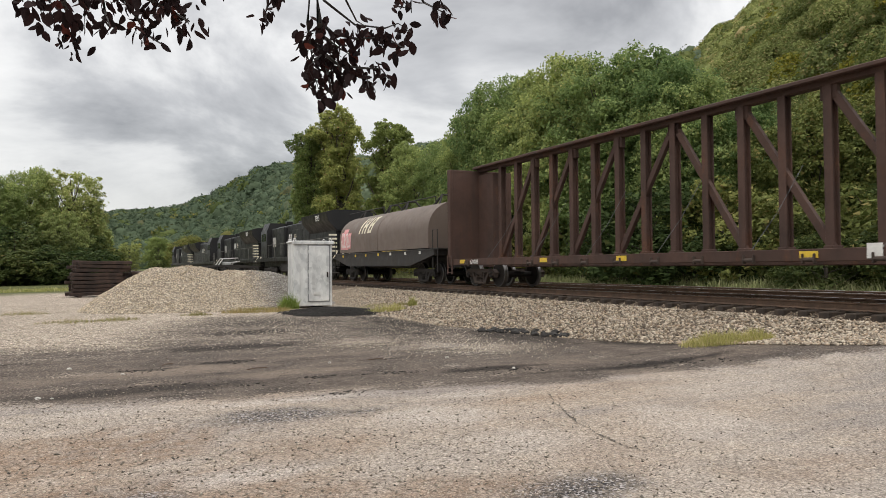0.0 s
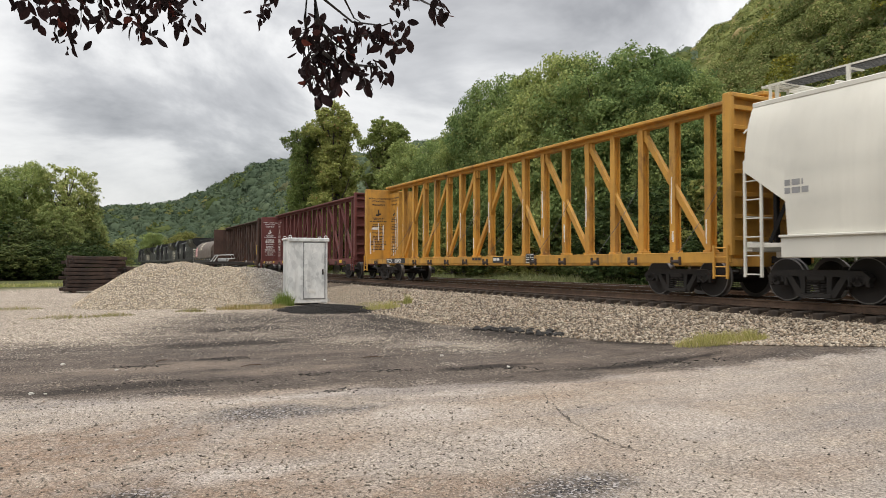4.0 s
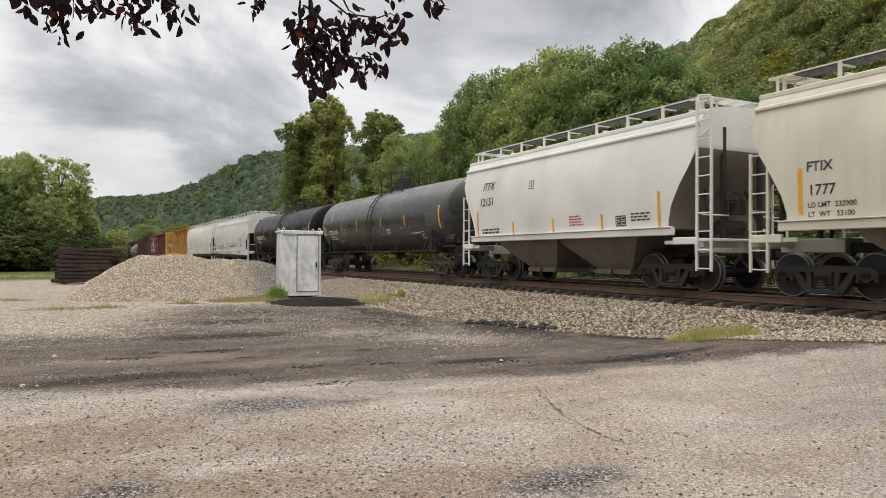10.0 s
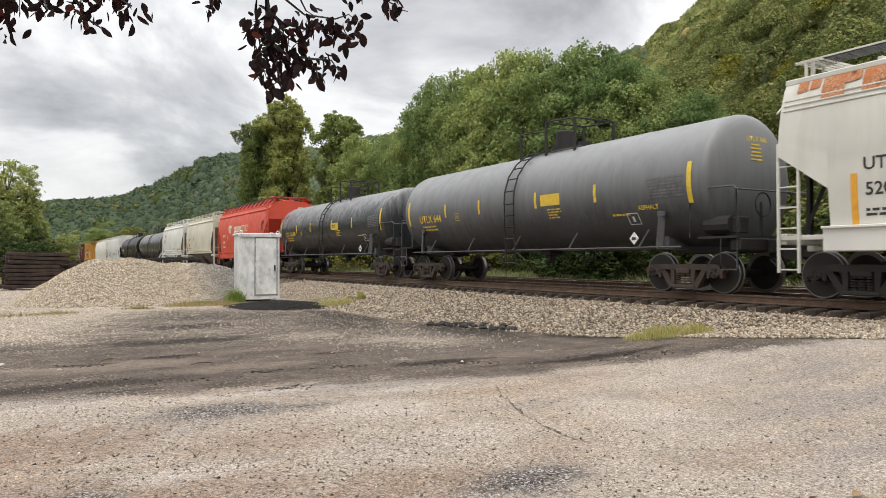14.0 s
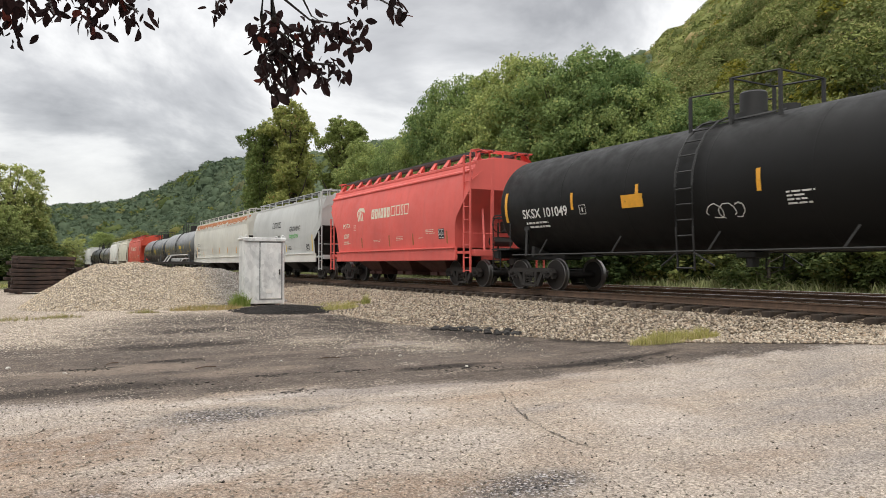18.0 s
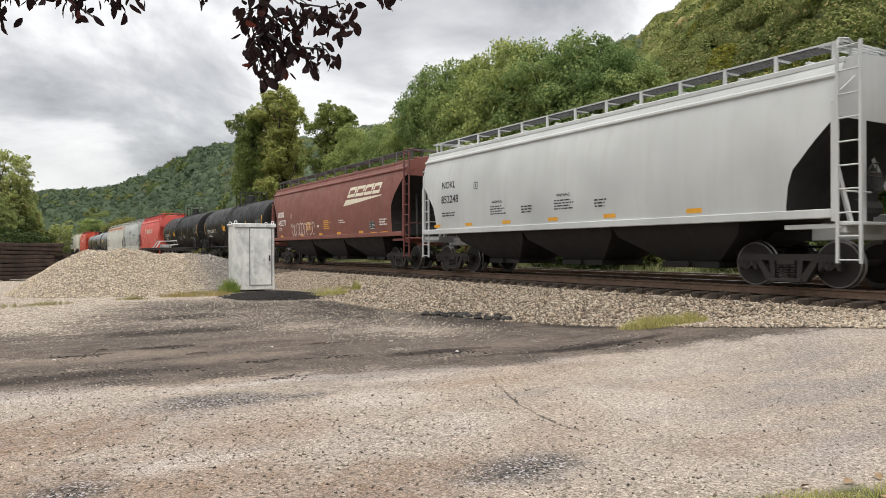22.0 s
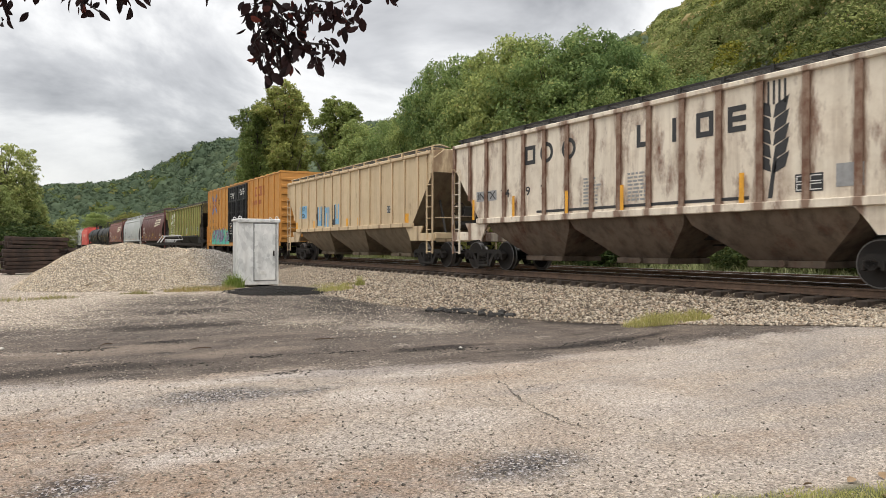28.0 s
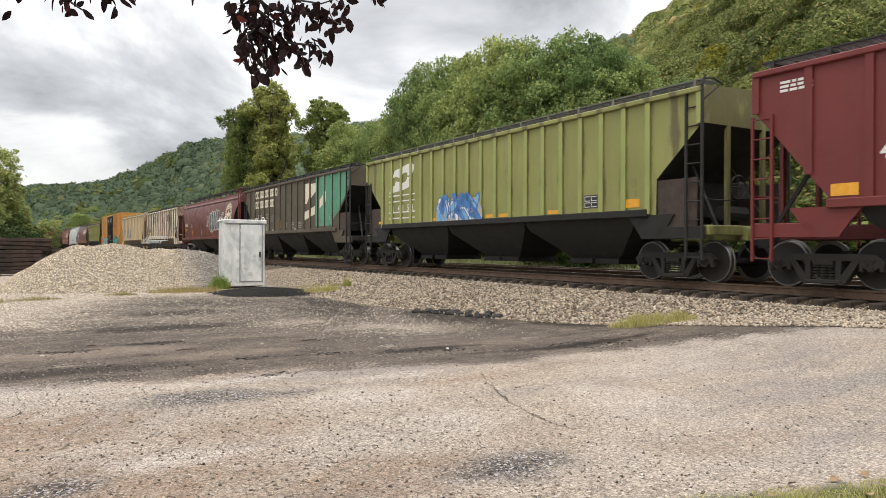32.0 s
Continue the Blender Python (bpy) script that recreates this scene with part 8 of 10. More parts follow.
P["cb_brown"] = paint("centerbeam_dark_brown", (0.078, 0.041, 0.03), 0.75, 0.65, 0.45, 0.75, (0.03, 0.024, 0.021), (0.15, 0.062, 0.03), fade=0.3)
P["cb_maroon"] = paint("centerbeam_maroon", (0.135, 0.034, 0.03), 0.6, 0.45, 0.22, 0.5, (0.06, 0.045, 0.04))
P["cb_yellow"] = paint("centerbeam_yellow", (0.56, 0.29, 0.045), 0.55, 0.6, 0.38, 0.8, (0.2, 0.12, 0.05), (0.16, 0.075, 0.03))
P["white_a"] = paint("hopper_cream_white", (0.68, 0.66, 0.59), 0.45, 0.12, 0.0, 0.14, (0.33, 0.3, 0.25))
P["white_b"] = paint("hopper_grey_white", (0.62, 0.62, 0.60), 0.45, 0.2, 0.0, 0.35, (0.33, 0.31, 0.28))
P["white_c"] = paint("hopper_white", (0.70, 0.69, 0.65), 0.45, 0.12, 0.0, 0.12, (0.4, 0.37, 0.32))
P["cream"] = paint("hopper_cream", (0.60, 0.57, 0.47), 0.5, 0.2, 0.0, 0.3, (0.3, 0.26, 0.2))
P["red"] = paint("hopper_red", (0.60, 0.075, 0.04), 0.45, 0.2, 0.0, 0.2, (0.25, 0.07, 0.05), fade=0.1)
P["rose"] = paint("hopper_faded_red", (0.68, 0.115, 0.095), 0.5, 0.2, 0.0, 0.25, (0.33, 0.1, 0.08), fade=0.12)
P["utcx"] = paint("hopper_pale_grey", (0.60, 0.59, 0.54), 0.5, 0.25, 0.0, 0.4, (0.36, 0.31, 0.24))
P["agr"] = paint("hopper_grey", (0.46, 0.47, 0.46), 0.5, 0.2, 0.0, 0.25, (0.25, 0.24, 0.22))
P["bn_brown"] = paint("hopper_oxide_red", (0.195, 0.066, 0.048), 0.5, 0.25, 0.0, 0.3, (0.12, 0.06, 0.05))
P["bn_maroon"] = paint("hopper_maroon", (0.125, 0.032, 0.027), 0.42, 0.25, 0.0, 0.25, (0.09, 0.045, 0.045))
P["nokl"] = paint("hopper_light_grey", (0.50, 0.515, 0.51), 0.45, 0.25, 0.0, 0.3, (0.34, 0.33, 0.3))
# green seams: stained edges plus the posts' shadow gaps in one dark tint
P["green"] = paint("hopper_olive_green", (0.31, 0.255, 0.07), 0.55, 0.5, 0.2, 0.9, (0.13, 0.085, 0.025), (0.12, 0.065, 0.025), fade=0.2, seams=(-6.875, 0.7639, 0.16, (0.045, 0.032, 0.014)))
P["green_rib"] = paint("hopper_post_green", (0.31, 0.34, 0.11), 0.55, 0.3, 0.1, 0.3, (0.16, 0.15, 0.06))
P["green2"] = paint("hopper_moss_green", (0.26, 0.27, 0.085), 0.55, 0.4, 0.12, 0.7, (0.2, 0.16, 0.08), (0.2, 0.13, 0.05), fade=0.2, seams=(-6.86, 0.7622, 0.11, (0.10, 0.085, 0.035)))
P["oxblood"] = paint("hopper_dark_red", (0.15, 0.022, 0.02), 0.5, 0.3, 0.1, 0.35, (0.07, 0.03, 0.028))
P["jade"] = paint("hopper_jade_green", (0.10, 0.30, 0.19), 0.5, 0.3, 0.05, 0.3, (0.06, 0.1, 0.07))
P["brown"] = paint("hopper_sooty_brown", (0.09, 0.073, 0.05), 0.65, 0.4, 0.1, 0.5, (0.055, 0.047, 0.038))
P["beige"] = paint("hopper_beige", (0.60, 0.47, 0.30), 0.55, 0.4, 0.15, 0.65, (0.32, 0.22, 0.13), fade=0.1, seams=(-8.14, 1.0853, 0.08, (0.25, 0.16, 0.09)))
# darker than the beige body, with dirt and rust patches
P["beige_under"] = paint("dark_beige_underside", (0.20, 0.155, 0.10), 0.7, 0.7, 0.2, 0.6, (0.05, 0.04, 0.03))
P["soo"] = paint("hopper_chalky_white", (0.76, 0.68, 0.56), 0.6, 0.55, 0.52, 0.7, (0.27, 0.18, 0.12), (0.20, 0.075, 0.04), fade=0.12, seams=(-7.87, 0.9837, 0.13, (0.17, 0.085, 0.05)))
P["soo_rib"] = paint("hopper_rusted_post", (0.155, 0.075, 0.045), 0.7, 0.75, 0.0, 0.7, (0.55, 0.46, 0.36))
# darker than the chalky body, with rust and dark blotches
P["soo_under"] = paint("dark_rust_underside", (0.17, 0.125, 0.09), 0.75, 0.8, 0.55, 0.9, (0.02, 0.015, 0.012), (0.12, 0.05, 0.03))
P["box"] = paint("boxcar_yellow", (0.52, 0.245, 0.055), 0.5, 0.25, 0.08, 0.3, (0.28, 0.15, 0.06), fade=0.08)
P["door"] = paint("boxcar_door_black", (0.012, 0.0125, 0.014), 0.5, 0.3, 0.0, 0.3, (0.028, 0.026, 0.024), spec=0.3)
P["tank_black"] = paint("tank_black", (0.010, 0.010, 0.010), 0.30, 0.2, 0.0, 0.25, (0.02, 0.018, 0.016), spec=0.15)
P["tank_jet"] = paint("tank_jet_black", (0.013, 0.013, 0.013), 0.42, 0.2, 0.0, 0.25, (0.014, 0.013, 0.012), spec=0.13)
# these tanks pale towards the top: sky light mixed into the paint
P["tank_dull"] = paint("tank_dull_black", (0.04, 0.04, 0.039), 0.27, 0.35, 0.0, 0.45, (0.04, 0.037, 0.034), fade=0.3, spec=0.6, lit_top=(2.95, 1.2, 0.7, 0.14, (0.22, 0.207, 0.193)))
P["tank_grey"] = paint("tank_weathered_grey", (0.026, 0.028, 0.031), 0.30, 0.3, 0.0, 0.7, (0.02, 0.02, 0.02), fade=0.25, lit_top=(2.6, 1.1, 0.82, 0.5, (0.26, 0.266, 0.277)))
P["tank_slate"] = paint("tank_slate_grey", (0.06, 0.063, 0.067), 0.36, 0.25, 0.0, 0.35, (0.05, 0.05, 0.05), fade=0.2, lit_top=(1.75, 1.7, 0.85, 0.25, (0.25, 0.256, 0.265)))
M["dim_mark"] = plain("grimy_stencil_grey", (0.15, 0.15, 0.15), 0.6, 0.0, 0.4, 9)
M["walk_grey"] = plain("worn_walkway_steel", (0.12, 0.115, 0.11), 0.6, 0.0, 0.3, 8)
M["board_grey"] = plain("dark_grating_edge", (0.055, 0.052, 0.05), 0.7, 0.0, 0.3, 8)
M["rail_grey"] = plain("grey_steel_rail", (0.075, 0.077, 0.08), 0.5, 0.0, 0.3, 5)
# near-black paint that holds the shade below the hopper bodies
P["under"] = paint("shaded_underside", (0.013, 0.012, 0.0105), 0.75, 0.4, 0.0, 0.3, (0.03, 0.025, 0.02))
# red mixed darker than the bodies above it
P["under_red"] = paint("dark_red_underside", (0.09, 0.035, 0.028), 0.7, 0.5, 0.0, 0.3, (0.04, 0.028, 0.022))
# grime on white paint, with the end slopes' shade mixed into the colour
P["under_white"] = paint("grimy_shaded_white_underside", (0.19, 0.16, 0.13), 0.7, 0.55, 0.2, 0.6, (0.08, 0.066, 0.052), (0.1, 0.05, 0.03))


def white_plate(side, u, z, w=0.42, h=0.3, ground="ink", marks="white"):
    """The two-pane consolidated stencil: a dark plate with a pale grid."""
    side.patch("stencil_panel", u, z, w, h, M[ground], 0.005)
    q, s = [], 0.018
    for a, b in ((0.03, w / 2 - 0.02), (w / 2 + 0.02, w - 0.03)):
        for c, d in ((0.03, h / 2 - 0.015), (h / 2 + 0.015, h - 0.03)):
            q += [[(u + a, z + c), (u + b, z + c), (u + b, z + c + s), (u + a, z + c + s)], [(u + a, z + d - s), (u + b, z + d - s), (u + b, z + d), (u + a, z + d)],
                  [(u + a, z + c), (u + a + s, z + c), (u + a + s, z + d), (u + a, z + d)]]
    side.quads("stencil_print", q, M[marks], 0.009)


def outline_box(side, u, z, w, h, mat, t=0.02):
    q = [[(u, z), (u + w, z), (u + w, z + t), (u, z + t)], [(u, z + h - t), (u + w, z + h - t), (u + w, z + h), (u, z + h)],
         [(u, z), (u + t, z), (u + t, z + h), (u, z + h)], [(u + w - t, z), (u + w, z), (u + w, z + h), (u + w - t, z + h)],
         [(u + w * 0.4, z + h * 0.25), (u + w * 0.6, z + h * 0.25), (u + w * 0.6, z + h * 0.7), (u + w * 0.4, z + h * 0.7)]]
    side.quads("stencil_box", q, mat)


def heads():
    kinds = [(62.4, 40.9, True), (84.6, 63.1, True), (106.8, 85.3, False), (129.0, 107.5, True)]
    for k, (a, b, first) in enumerate(kinds):
        s = locomotive("black diesel road locomotive with white hand rails", a, b, P["loco"], P["rail_grey"], first)
        e = (a - b) / 2
        u = e * 2 - 12.5 if first else 9
        block_word(s, u, 2.75, 0.5, (0.7, 0.7), M["white"], 0.3, 0.2, 0.3)
        s.lines(u + 1.6, 3.1, 0.7, 3, M["cream"], 0.1, 0.06)
        s.text("7513" if k == 0 else "3680", 2 * e - 3.3, 3.66, 0.34, M["white"], 0.03) if first else None


heads()


def head_cars():
    s = coil_car("coil car with a faded brown cover and sprayed pink tag", 40.4, 26.6, P["coil_hood"], P["coil_base"])
    for u, z, w, h in ((4.1, 2.5, 0.17, 0.85), (4.55, 2.5, 0.17, 0.85), (4.95, 2.5, 0.17, 0.85), (4.72, 2.84, 0.3, 0.16), (5.4, 2.5, 0.17, 0.85), (5.8, 2.5, 0.15, 0.85), (5.57, 2.5, 0.3, 0.14), (5.6, 2.86, 0.28, 0.14), (5.62, 3.2, 0.26, 0.15)):
        s.patch("owner_mark", u + 0.3 * (z - 2.5), z, w, h, M["cream"], 0.012, 0.3, rows=8)
    for u, z, w, h, lean in ((1.15, 1.75, 0.6, 0.95, 0.1), (1.65, 1.72, 0.75, 1.15, -0.1), (2.3, 1.78, 0.5, 0.85, 0.12)):
        s.patch("spray_paint_tag", u, z, w, h, M["pink_mark"], 0.006 + 0.001 * u, lean, rows=8, label="pink sprayed tag")
    s.scrawl("spray_paint_tag", 1.2, 1.8, 1.5, 0.9, M["white"], 3, 5, 0.06, 0.014)
    for u in (1.5, 3.6, 5.2, 7.0, 8.6, 10.4, 12.0):
        s.patch("stencil_panel", u, 1.3, 0.22, 0.13, M["yellow_mark" if int(u) % 2 else "white"], 0.04)
    s.lines(7.5, 1.45, 4, 1, M["yellow_mark"], 0.07)
    s = centerbeam("dark brown rusted centerbeam flat car, empty", 25.6, 3.66, P["cb_brown"], tone="cast_brown")
    reflectors(s, (1.0, 6.5, 10.2, 15.8, 20.2), 0.87, 0.42, 0.14, M["yellow_mark"])
    s.patch("stencil_panel", 17.2, 0.85, 0.3, 0.28, M["white"])
    s.patch("reflector", 21.5, 1.6, 0.1, 0.8, M["yellow_mark"])
    s.text("620108", 1.8, 0.86, 0.15, M["white"])
    s = centerbeam("maroon centerbeam flat car with white warning lettering, empty", 2.31, -20.1, P["cb_maroon"], tone="cast")
    reflectors(s, (0.9, 4.1, 6.9, 9.3, 11.6, 16.8, 19.9), 0.87, 0.42, 0.15, M["yellow_mark"])
    s.text("DWC", 1.8, 0.86, 0.17, M["cream"], stretch=1.2)
    s.text("627312", 2.75, 0.86, 0.17, M["cream"], stretch=1.1)
    white_plate(s, 14.6, 0.84, 0.35, 0.28, "white", "ink")
    warning_print(s, 0.12, "white")
    s = centerbeam("weathered yellow centerbeam flat car with rubbed paint, empty", -21.72, -44.95, P["cb_yellow"], P["cb_yellow"], tone="cast")
    s.patch("number_panel", 2.95, 0.82, 2.2, 0.23, M["ink"], 0.008)
    s.text("TTZX", 3.0, 0.855, 0.17, M["white"], 0.014, stretch=1.1)
    s.text("864929", 3.98, 0.855, 0.17, M["white"], 0.014, stretch=1.05)
    s.patch("number_panel", 12.9, 0.83, 0.7, 0.2, M["ink"], 0.008)
    s.lines(12.95, 0.9, 0.6, 1, M["white"], 0.09, lift=0.014)
    white_plate(s, 15.0, 0.8, 0.5, 0.32)
    s.lines(11.4, 0.92, 0.7, 1, M["ink"], 0.09)
    warning_print(s, 0.12, "ink")
    # paint rubbed white by loads: ragged upright scars on the bulkhead, the web and the posts
    rng = random.Random(23)

    def scar(x, y, z, w, h, along):
        left = [(0.5 * w * rng.uniform(0.3, 1.0), z + h * k / 7) for k in range(8)]
        right = [(-0.5 * w * rng.uniform(0.3, 1.0), z + h * k / 7) for k in range(8)]
        mb = MB()
        mb.face([(x + a, y, b) if along == "x" else (x, y + a, b) for a, b in left + right[::-1]])
        part("rubbed_paint", mb, M["white"], s.car, "white scar where loads rubbed the paint", smooth=0)
    for x, z, w, h in ((-1.2, 1.3, 0.09, 1.1), (-0.95, 2.55, 0.5, 0.12), (-0.75, 2.0, 0.08, 0.9), (-1.0, 1.4, 0.05, 0.7), (-0.5, 1.5, 0.07, 1.3)):
        scar(x, s.half - 0.176, z, w, h, "x")
    for d, z, w, h in ((1.0, 1.3, 0.1, 1.9), (0.75, 1.2, 0.12, 0.6), (1.2, 1.5, 0.14, 2.2), (0.5, 1.25, 0.05, 0.9)):
        scar(-0.147, s.half - d, z, w, h, "y")
    step = (2 * s.half - 3.7) / 16
    for k in range(17):
        for _ in range(rng.choice((0, 1, 2))):
            scar(-0.121, s.half - 1.85 - step * k + rng.uniform(-0.05, 0.05), rng.uniform(1.3, 2.4), rng.uniform(0.03, 0.09), rng.uniform(0.3, 1.3), "y")


def flat_text(s, words, place, size, mat, along="x", name="lettering"):
    """Words on an upright sheet: along x they face the rear, along y the camera's side."""
    me = text_mesh(words).copy()
    wide = max(v.co.x for v in me.vertices)
    k = size / 0.7
    for v in me.vertices:
        u = (v.co.x - wide / 2) * k
        v.co = Vector((place[0] + u, place[1], place[2] + k * v.co.y)) if along == "x" else Vector((place[0], place[1] - u, place[2] + k * v.co.y))
    me.materials.clear()
    me.materials.append(mat)
    part(name, me, None, s.car)


def warning_print(s, inset, ink):
    """Loading notices on the inner face of the leading bulkhead and on the web behind it."""
    rng = random.Random(7)
    for along, x0, y0, room in (("x", -0.76, s.half - 0.172, 1.0), ("y", -0.146, s.half - 0.78, 0.85)):
        for words, z, size in (("LOADING & UNLOADING", 4.12, 0.075), ("INSTRUCTIONS", 3.98, 0.075), ("WARNING", 3.78, 0.1), ("WARNING", 2.35, 0.1)):
            flat_text(s, words, (x0, y0, z), size, M[ink], along)
        mb = MB()
        z = 3.15
        while z > 1.45:
            if not 2.25 < z < 2.55:
                w = room * rng.uniform(0.5, 0.95)
                t = -w / 2
                while t < w / 2:
                    d = min(rng.uniform(0.06, 0.16), w / 2 - t)
                    if along == "x":
                        mb.box(x0 + t + d / 2, y0, z, d, 0.005, 0.042)
                    else:
                        mb.box(x0, y0 - t - d / 2, z, 0.005, d, 0.042)
                    t += d + 0.03
            z -= rng.choice((0.085, 0.085, 0.085, 0.17))
        part("small_print", mb, M[ink], s.car, "fine print of the loading notice")
        mb = MB()
        for da, dz, w, h in ((0.0, 3.42, 0.07, 0.34), (-0.05, 3.3, 0.2, 0.09), (0.06, 3.36, 0.16, 0.07)):
            if along == "x":
                mb.box(x0 + da, y0 - 0.001, dz, w, 0.005, h)
            else:
                mb.box(x0 - 0.001, y0 - da, dz, 0.005, w, h)
        part("pictogram", mb, M[ink], s.car)


head_cars()


def mid_cars():
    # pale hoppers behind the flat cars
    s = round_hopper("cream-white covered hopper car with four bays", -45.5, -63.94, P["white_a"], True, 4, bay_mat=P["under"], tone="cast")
    s.lines(1.0, 2.35, 0.6, 2, M["grey_mark"], 0.12)
    s.lines(7, 2.7, 1.4, 4, M["grey_mark"], 0.035)
    for u in (4.2, 6.4, 8.6, 10.8, 13.0):
        s.patch("reflector", u, 1.75, 0.07, 0.5, M["reflector"])
    s = round_hopper("grey-white covered hopper car with black sprayed tags", -65.16, -81.5, P["white_b"], True, 4, bay_mat=P["under"], fins=True, sill=P["white_c"])
    s.patch("mark_ground", 1.64, 2.45, 0.92, 0.32, M["white"], 0.005)
    s.patch("mark_ground", 1.7, 1.99, 1.1, 0.28, M["white"], 0.005)
    s.text("DAKX", 1.7, 2.52, 0.21, M["ink"], 0.008)
    s.text("252521", 1.78, 2.05, 0.17, M["ink"], 0.008, stretch=1.25)
    s.lines(1.85, 1.9, 0.8, 2, M["ink"], 0.03)
    outline_box(s, 3.35, 2.25, 0.2, 0.22, M["ink"])
    s.wild("spray_paint_tag", 2.95, 1.42, 1.45, 0.55, M["ink"], 5, 7)
    s.quads("spray_paint_ring", ribbon([(4.98 + 0.5 * math.cos(0.33 * k), 1.78 + 0.36 * math.sin(0.33 * k)) for k in range(20)], 0.045), M["ink"], 0.007)
    s.wild("spray_paint_tag", 4.62, 1.56, 0.72, 0.42, M["ink"], 8, 4)
    s.text("DO NOT HAMMER ON SIDES OF CAR", 7.3, 1.95, 0.085, M["red_mark"], stretch=0.95)
    s.lines(7.6, 1.78, 1.3, 2, M["ink"], 0.022)
    s.wild("spray_paint_tag", 8.9, 1.5, 1.0, 0.45, M["ink"], 9, 6, 0.022)
    for k, row in enumerate(("SUBJECT TO A SECURITY AGREEMENT", "RECORDED WITH THE SURFACE", "TRANSPORTATION BOARD")):
        s.text(row, 9.98, 1.9 - 0.125 * k, 0.08, M["ink"], stretch=0.8)
    s.lines(12.6, 2.4, 0.9, 6, M["ink"], 0.03)
    for u, h in ((3.2, 1.1), (4.92, 0.9), (6.4, 1.5), (8.15, 1.5), (9.75, 2.0), (11.85, 1.75), (13.6, 1.6)):
        s.patch("rust_run", u, 1.42, 0.03, h * 0.6, M["rust_run"], 0.004, 0.02)
        s.patch("rust_run", u + 0.012 * h, 1.42 + h * 0.6, 0.022, h * 0.4, M["faint_run"], 0.004, 0.02)
    white_plate(s, 13.0, 1.62, 0.35, 0.3)
    for u in (1.9, 4.1, 6.6, 9.4, 12.3):
        s.patch("reflector", u, 1.1, 0.42, 0.13, M["reflector"], 0.105)
    for u, w in ((7.6, 1.6), (12.4, 1.0)):
        s.lines(u, 1.2, w, 3, M["ink"], 0.028, lift=0.105)
    block_word(s, 4.35, 1.2, 0.09, (0.4, 0.3, 0.3, 0.4, 0.3, 0.3, 0.4, 0.3, 0.3, 0.3, 0.4), M["ink"], 0.12, 0.0, 0.25)
    for k in range(4):
        y = (s.half - 2.1) * (-1 + (k + 0.5) / 2)
        mb = MB().cyl((-0.98, y, 0.44), (-0.84, y, 0.44), 0.11, 12)
        part("outlet_cap", mb, M["cap_pink"], s.car, "faded pink outlet cap")
    s = tank_car("black tank car with white numbers and amber strips", -83.45, -98.6, P["tank_black"], M["black"])
    tank_marks(s, "CRGX 29662", "white")
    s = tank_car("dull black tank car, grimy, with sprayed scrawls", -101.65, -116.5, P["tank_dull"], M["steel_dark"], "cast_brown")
    tank_marks(s, "CRGX 7579", "white", dz=-0.08, size=0.21)
    s.scrawl("spray_paint_tag", 0.15, 1.98, 0.5, 0.55, M["white"], 12, 3, 0.03)
    s.scrawl("spray_paint_tag", 2.3, 1.6, 1.3, 0.28, M["grey_mark"], 13, 7, 0.03)
    s.scrawl("spray_paint_tag", 8.4, 1.8, 0.9, 0.4, M["grey_mark"], 14, 5, 0.025)
    s.scrawl("spray_paint_tag", 11.0, 1.75, 1.2, 0.4, M["grey_mark"], 15, 5, 0.025)
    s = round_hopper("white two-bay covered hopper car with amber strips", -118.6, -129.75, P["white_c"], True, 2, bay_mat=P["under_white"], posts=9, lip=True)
    s.text("ITFX", 1.4, 3.12, 0.26, M["ink"], slant=0.25)
    s.text("12151", 1.25, 2.58, 0.27, M["ink"])
    s.lines(1.4, 1.72, 1.2, 2, M["ink"], 0.06)
    outline_box(s, 4.3, 2.95, 0.26, 0.26, M["ink"])
    for u, z, h in ((1.05, 1.55, 0.85), (3.35, 1.53, 0.42), (5.55, 1.53, 0.42), (7.8, 1.53, 0.44), (9.95, 1.5, 0.92)):
        s.patch("reflector", u, z, 0.1, h, M["reflector"])
    s.lines(6.4, 1.95, 0.8, 4, M["red_mark"], 0.04)
    s.lines(9.0, 1.9, 0.7, 3, M["ink"], 0.04)
    white_plate(s, 8.4, 1.62, 0.4, 0.28)
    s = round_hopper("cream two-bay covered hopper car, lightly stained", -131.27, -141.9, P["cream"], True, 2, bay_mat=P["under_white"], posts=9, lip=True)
    s.text("FTIX", 1.31, 2.48, 0.19, M["ink"])
    s.text("1777", 1.35, 2.02, 0.2, M["ink"])
    s.text("LD LMT  232900", 1.33, 1.78, 0.1, M["ink"])
    s.text("LT  WT   53100", 1.33, 1.6, 0.1, M["ink"])
    outline_box(s, 3.2, 2.5, 0.2, 0.25, M["ink"])
    for u, z, h in ((1.13, 1.66, 0.9), (3.2, 1.5, 0.42), (5.3, 1.5, 0.42), (7.4, 1.5, 0.42), (9.5, 1.45, 0.9)):
        s.patch("reflector", u, z, 0.1, h, M["reflector"])
    s = round_hopper("bright red covered hopper car with cream company mark", -143.52, -156.4, P["red"], True, 3, bay_mat=P["under_red"], posts=13, lip=True, cut=3.3, fin_walk=True, walk_z=4.68)
    potash(s, "3449")
    s.scrawl("spray_paint_tag", 11.55, 2.55, 0.5, 0.8, M["ink"], 22, 4, 0.028, loops=False)
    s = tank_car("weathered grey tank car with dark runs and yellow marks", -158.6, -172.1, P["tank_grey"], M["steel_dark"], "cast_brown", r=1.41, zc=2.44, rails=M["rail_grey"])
    tank_marks(s, "PLCX 221308", "yellow_mark", "yellow_mark", size=0.205)
    s.patch("placard", 8.17, 2.22, 0.82, 0.33, M["yellow_mark"], 0.012)
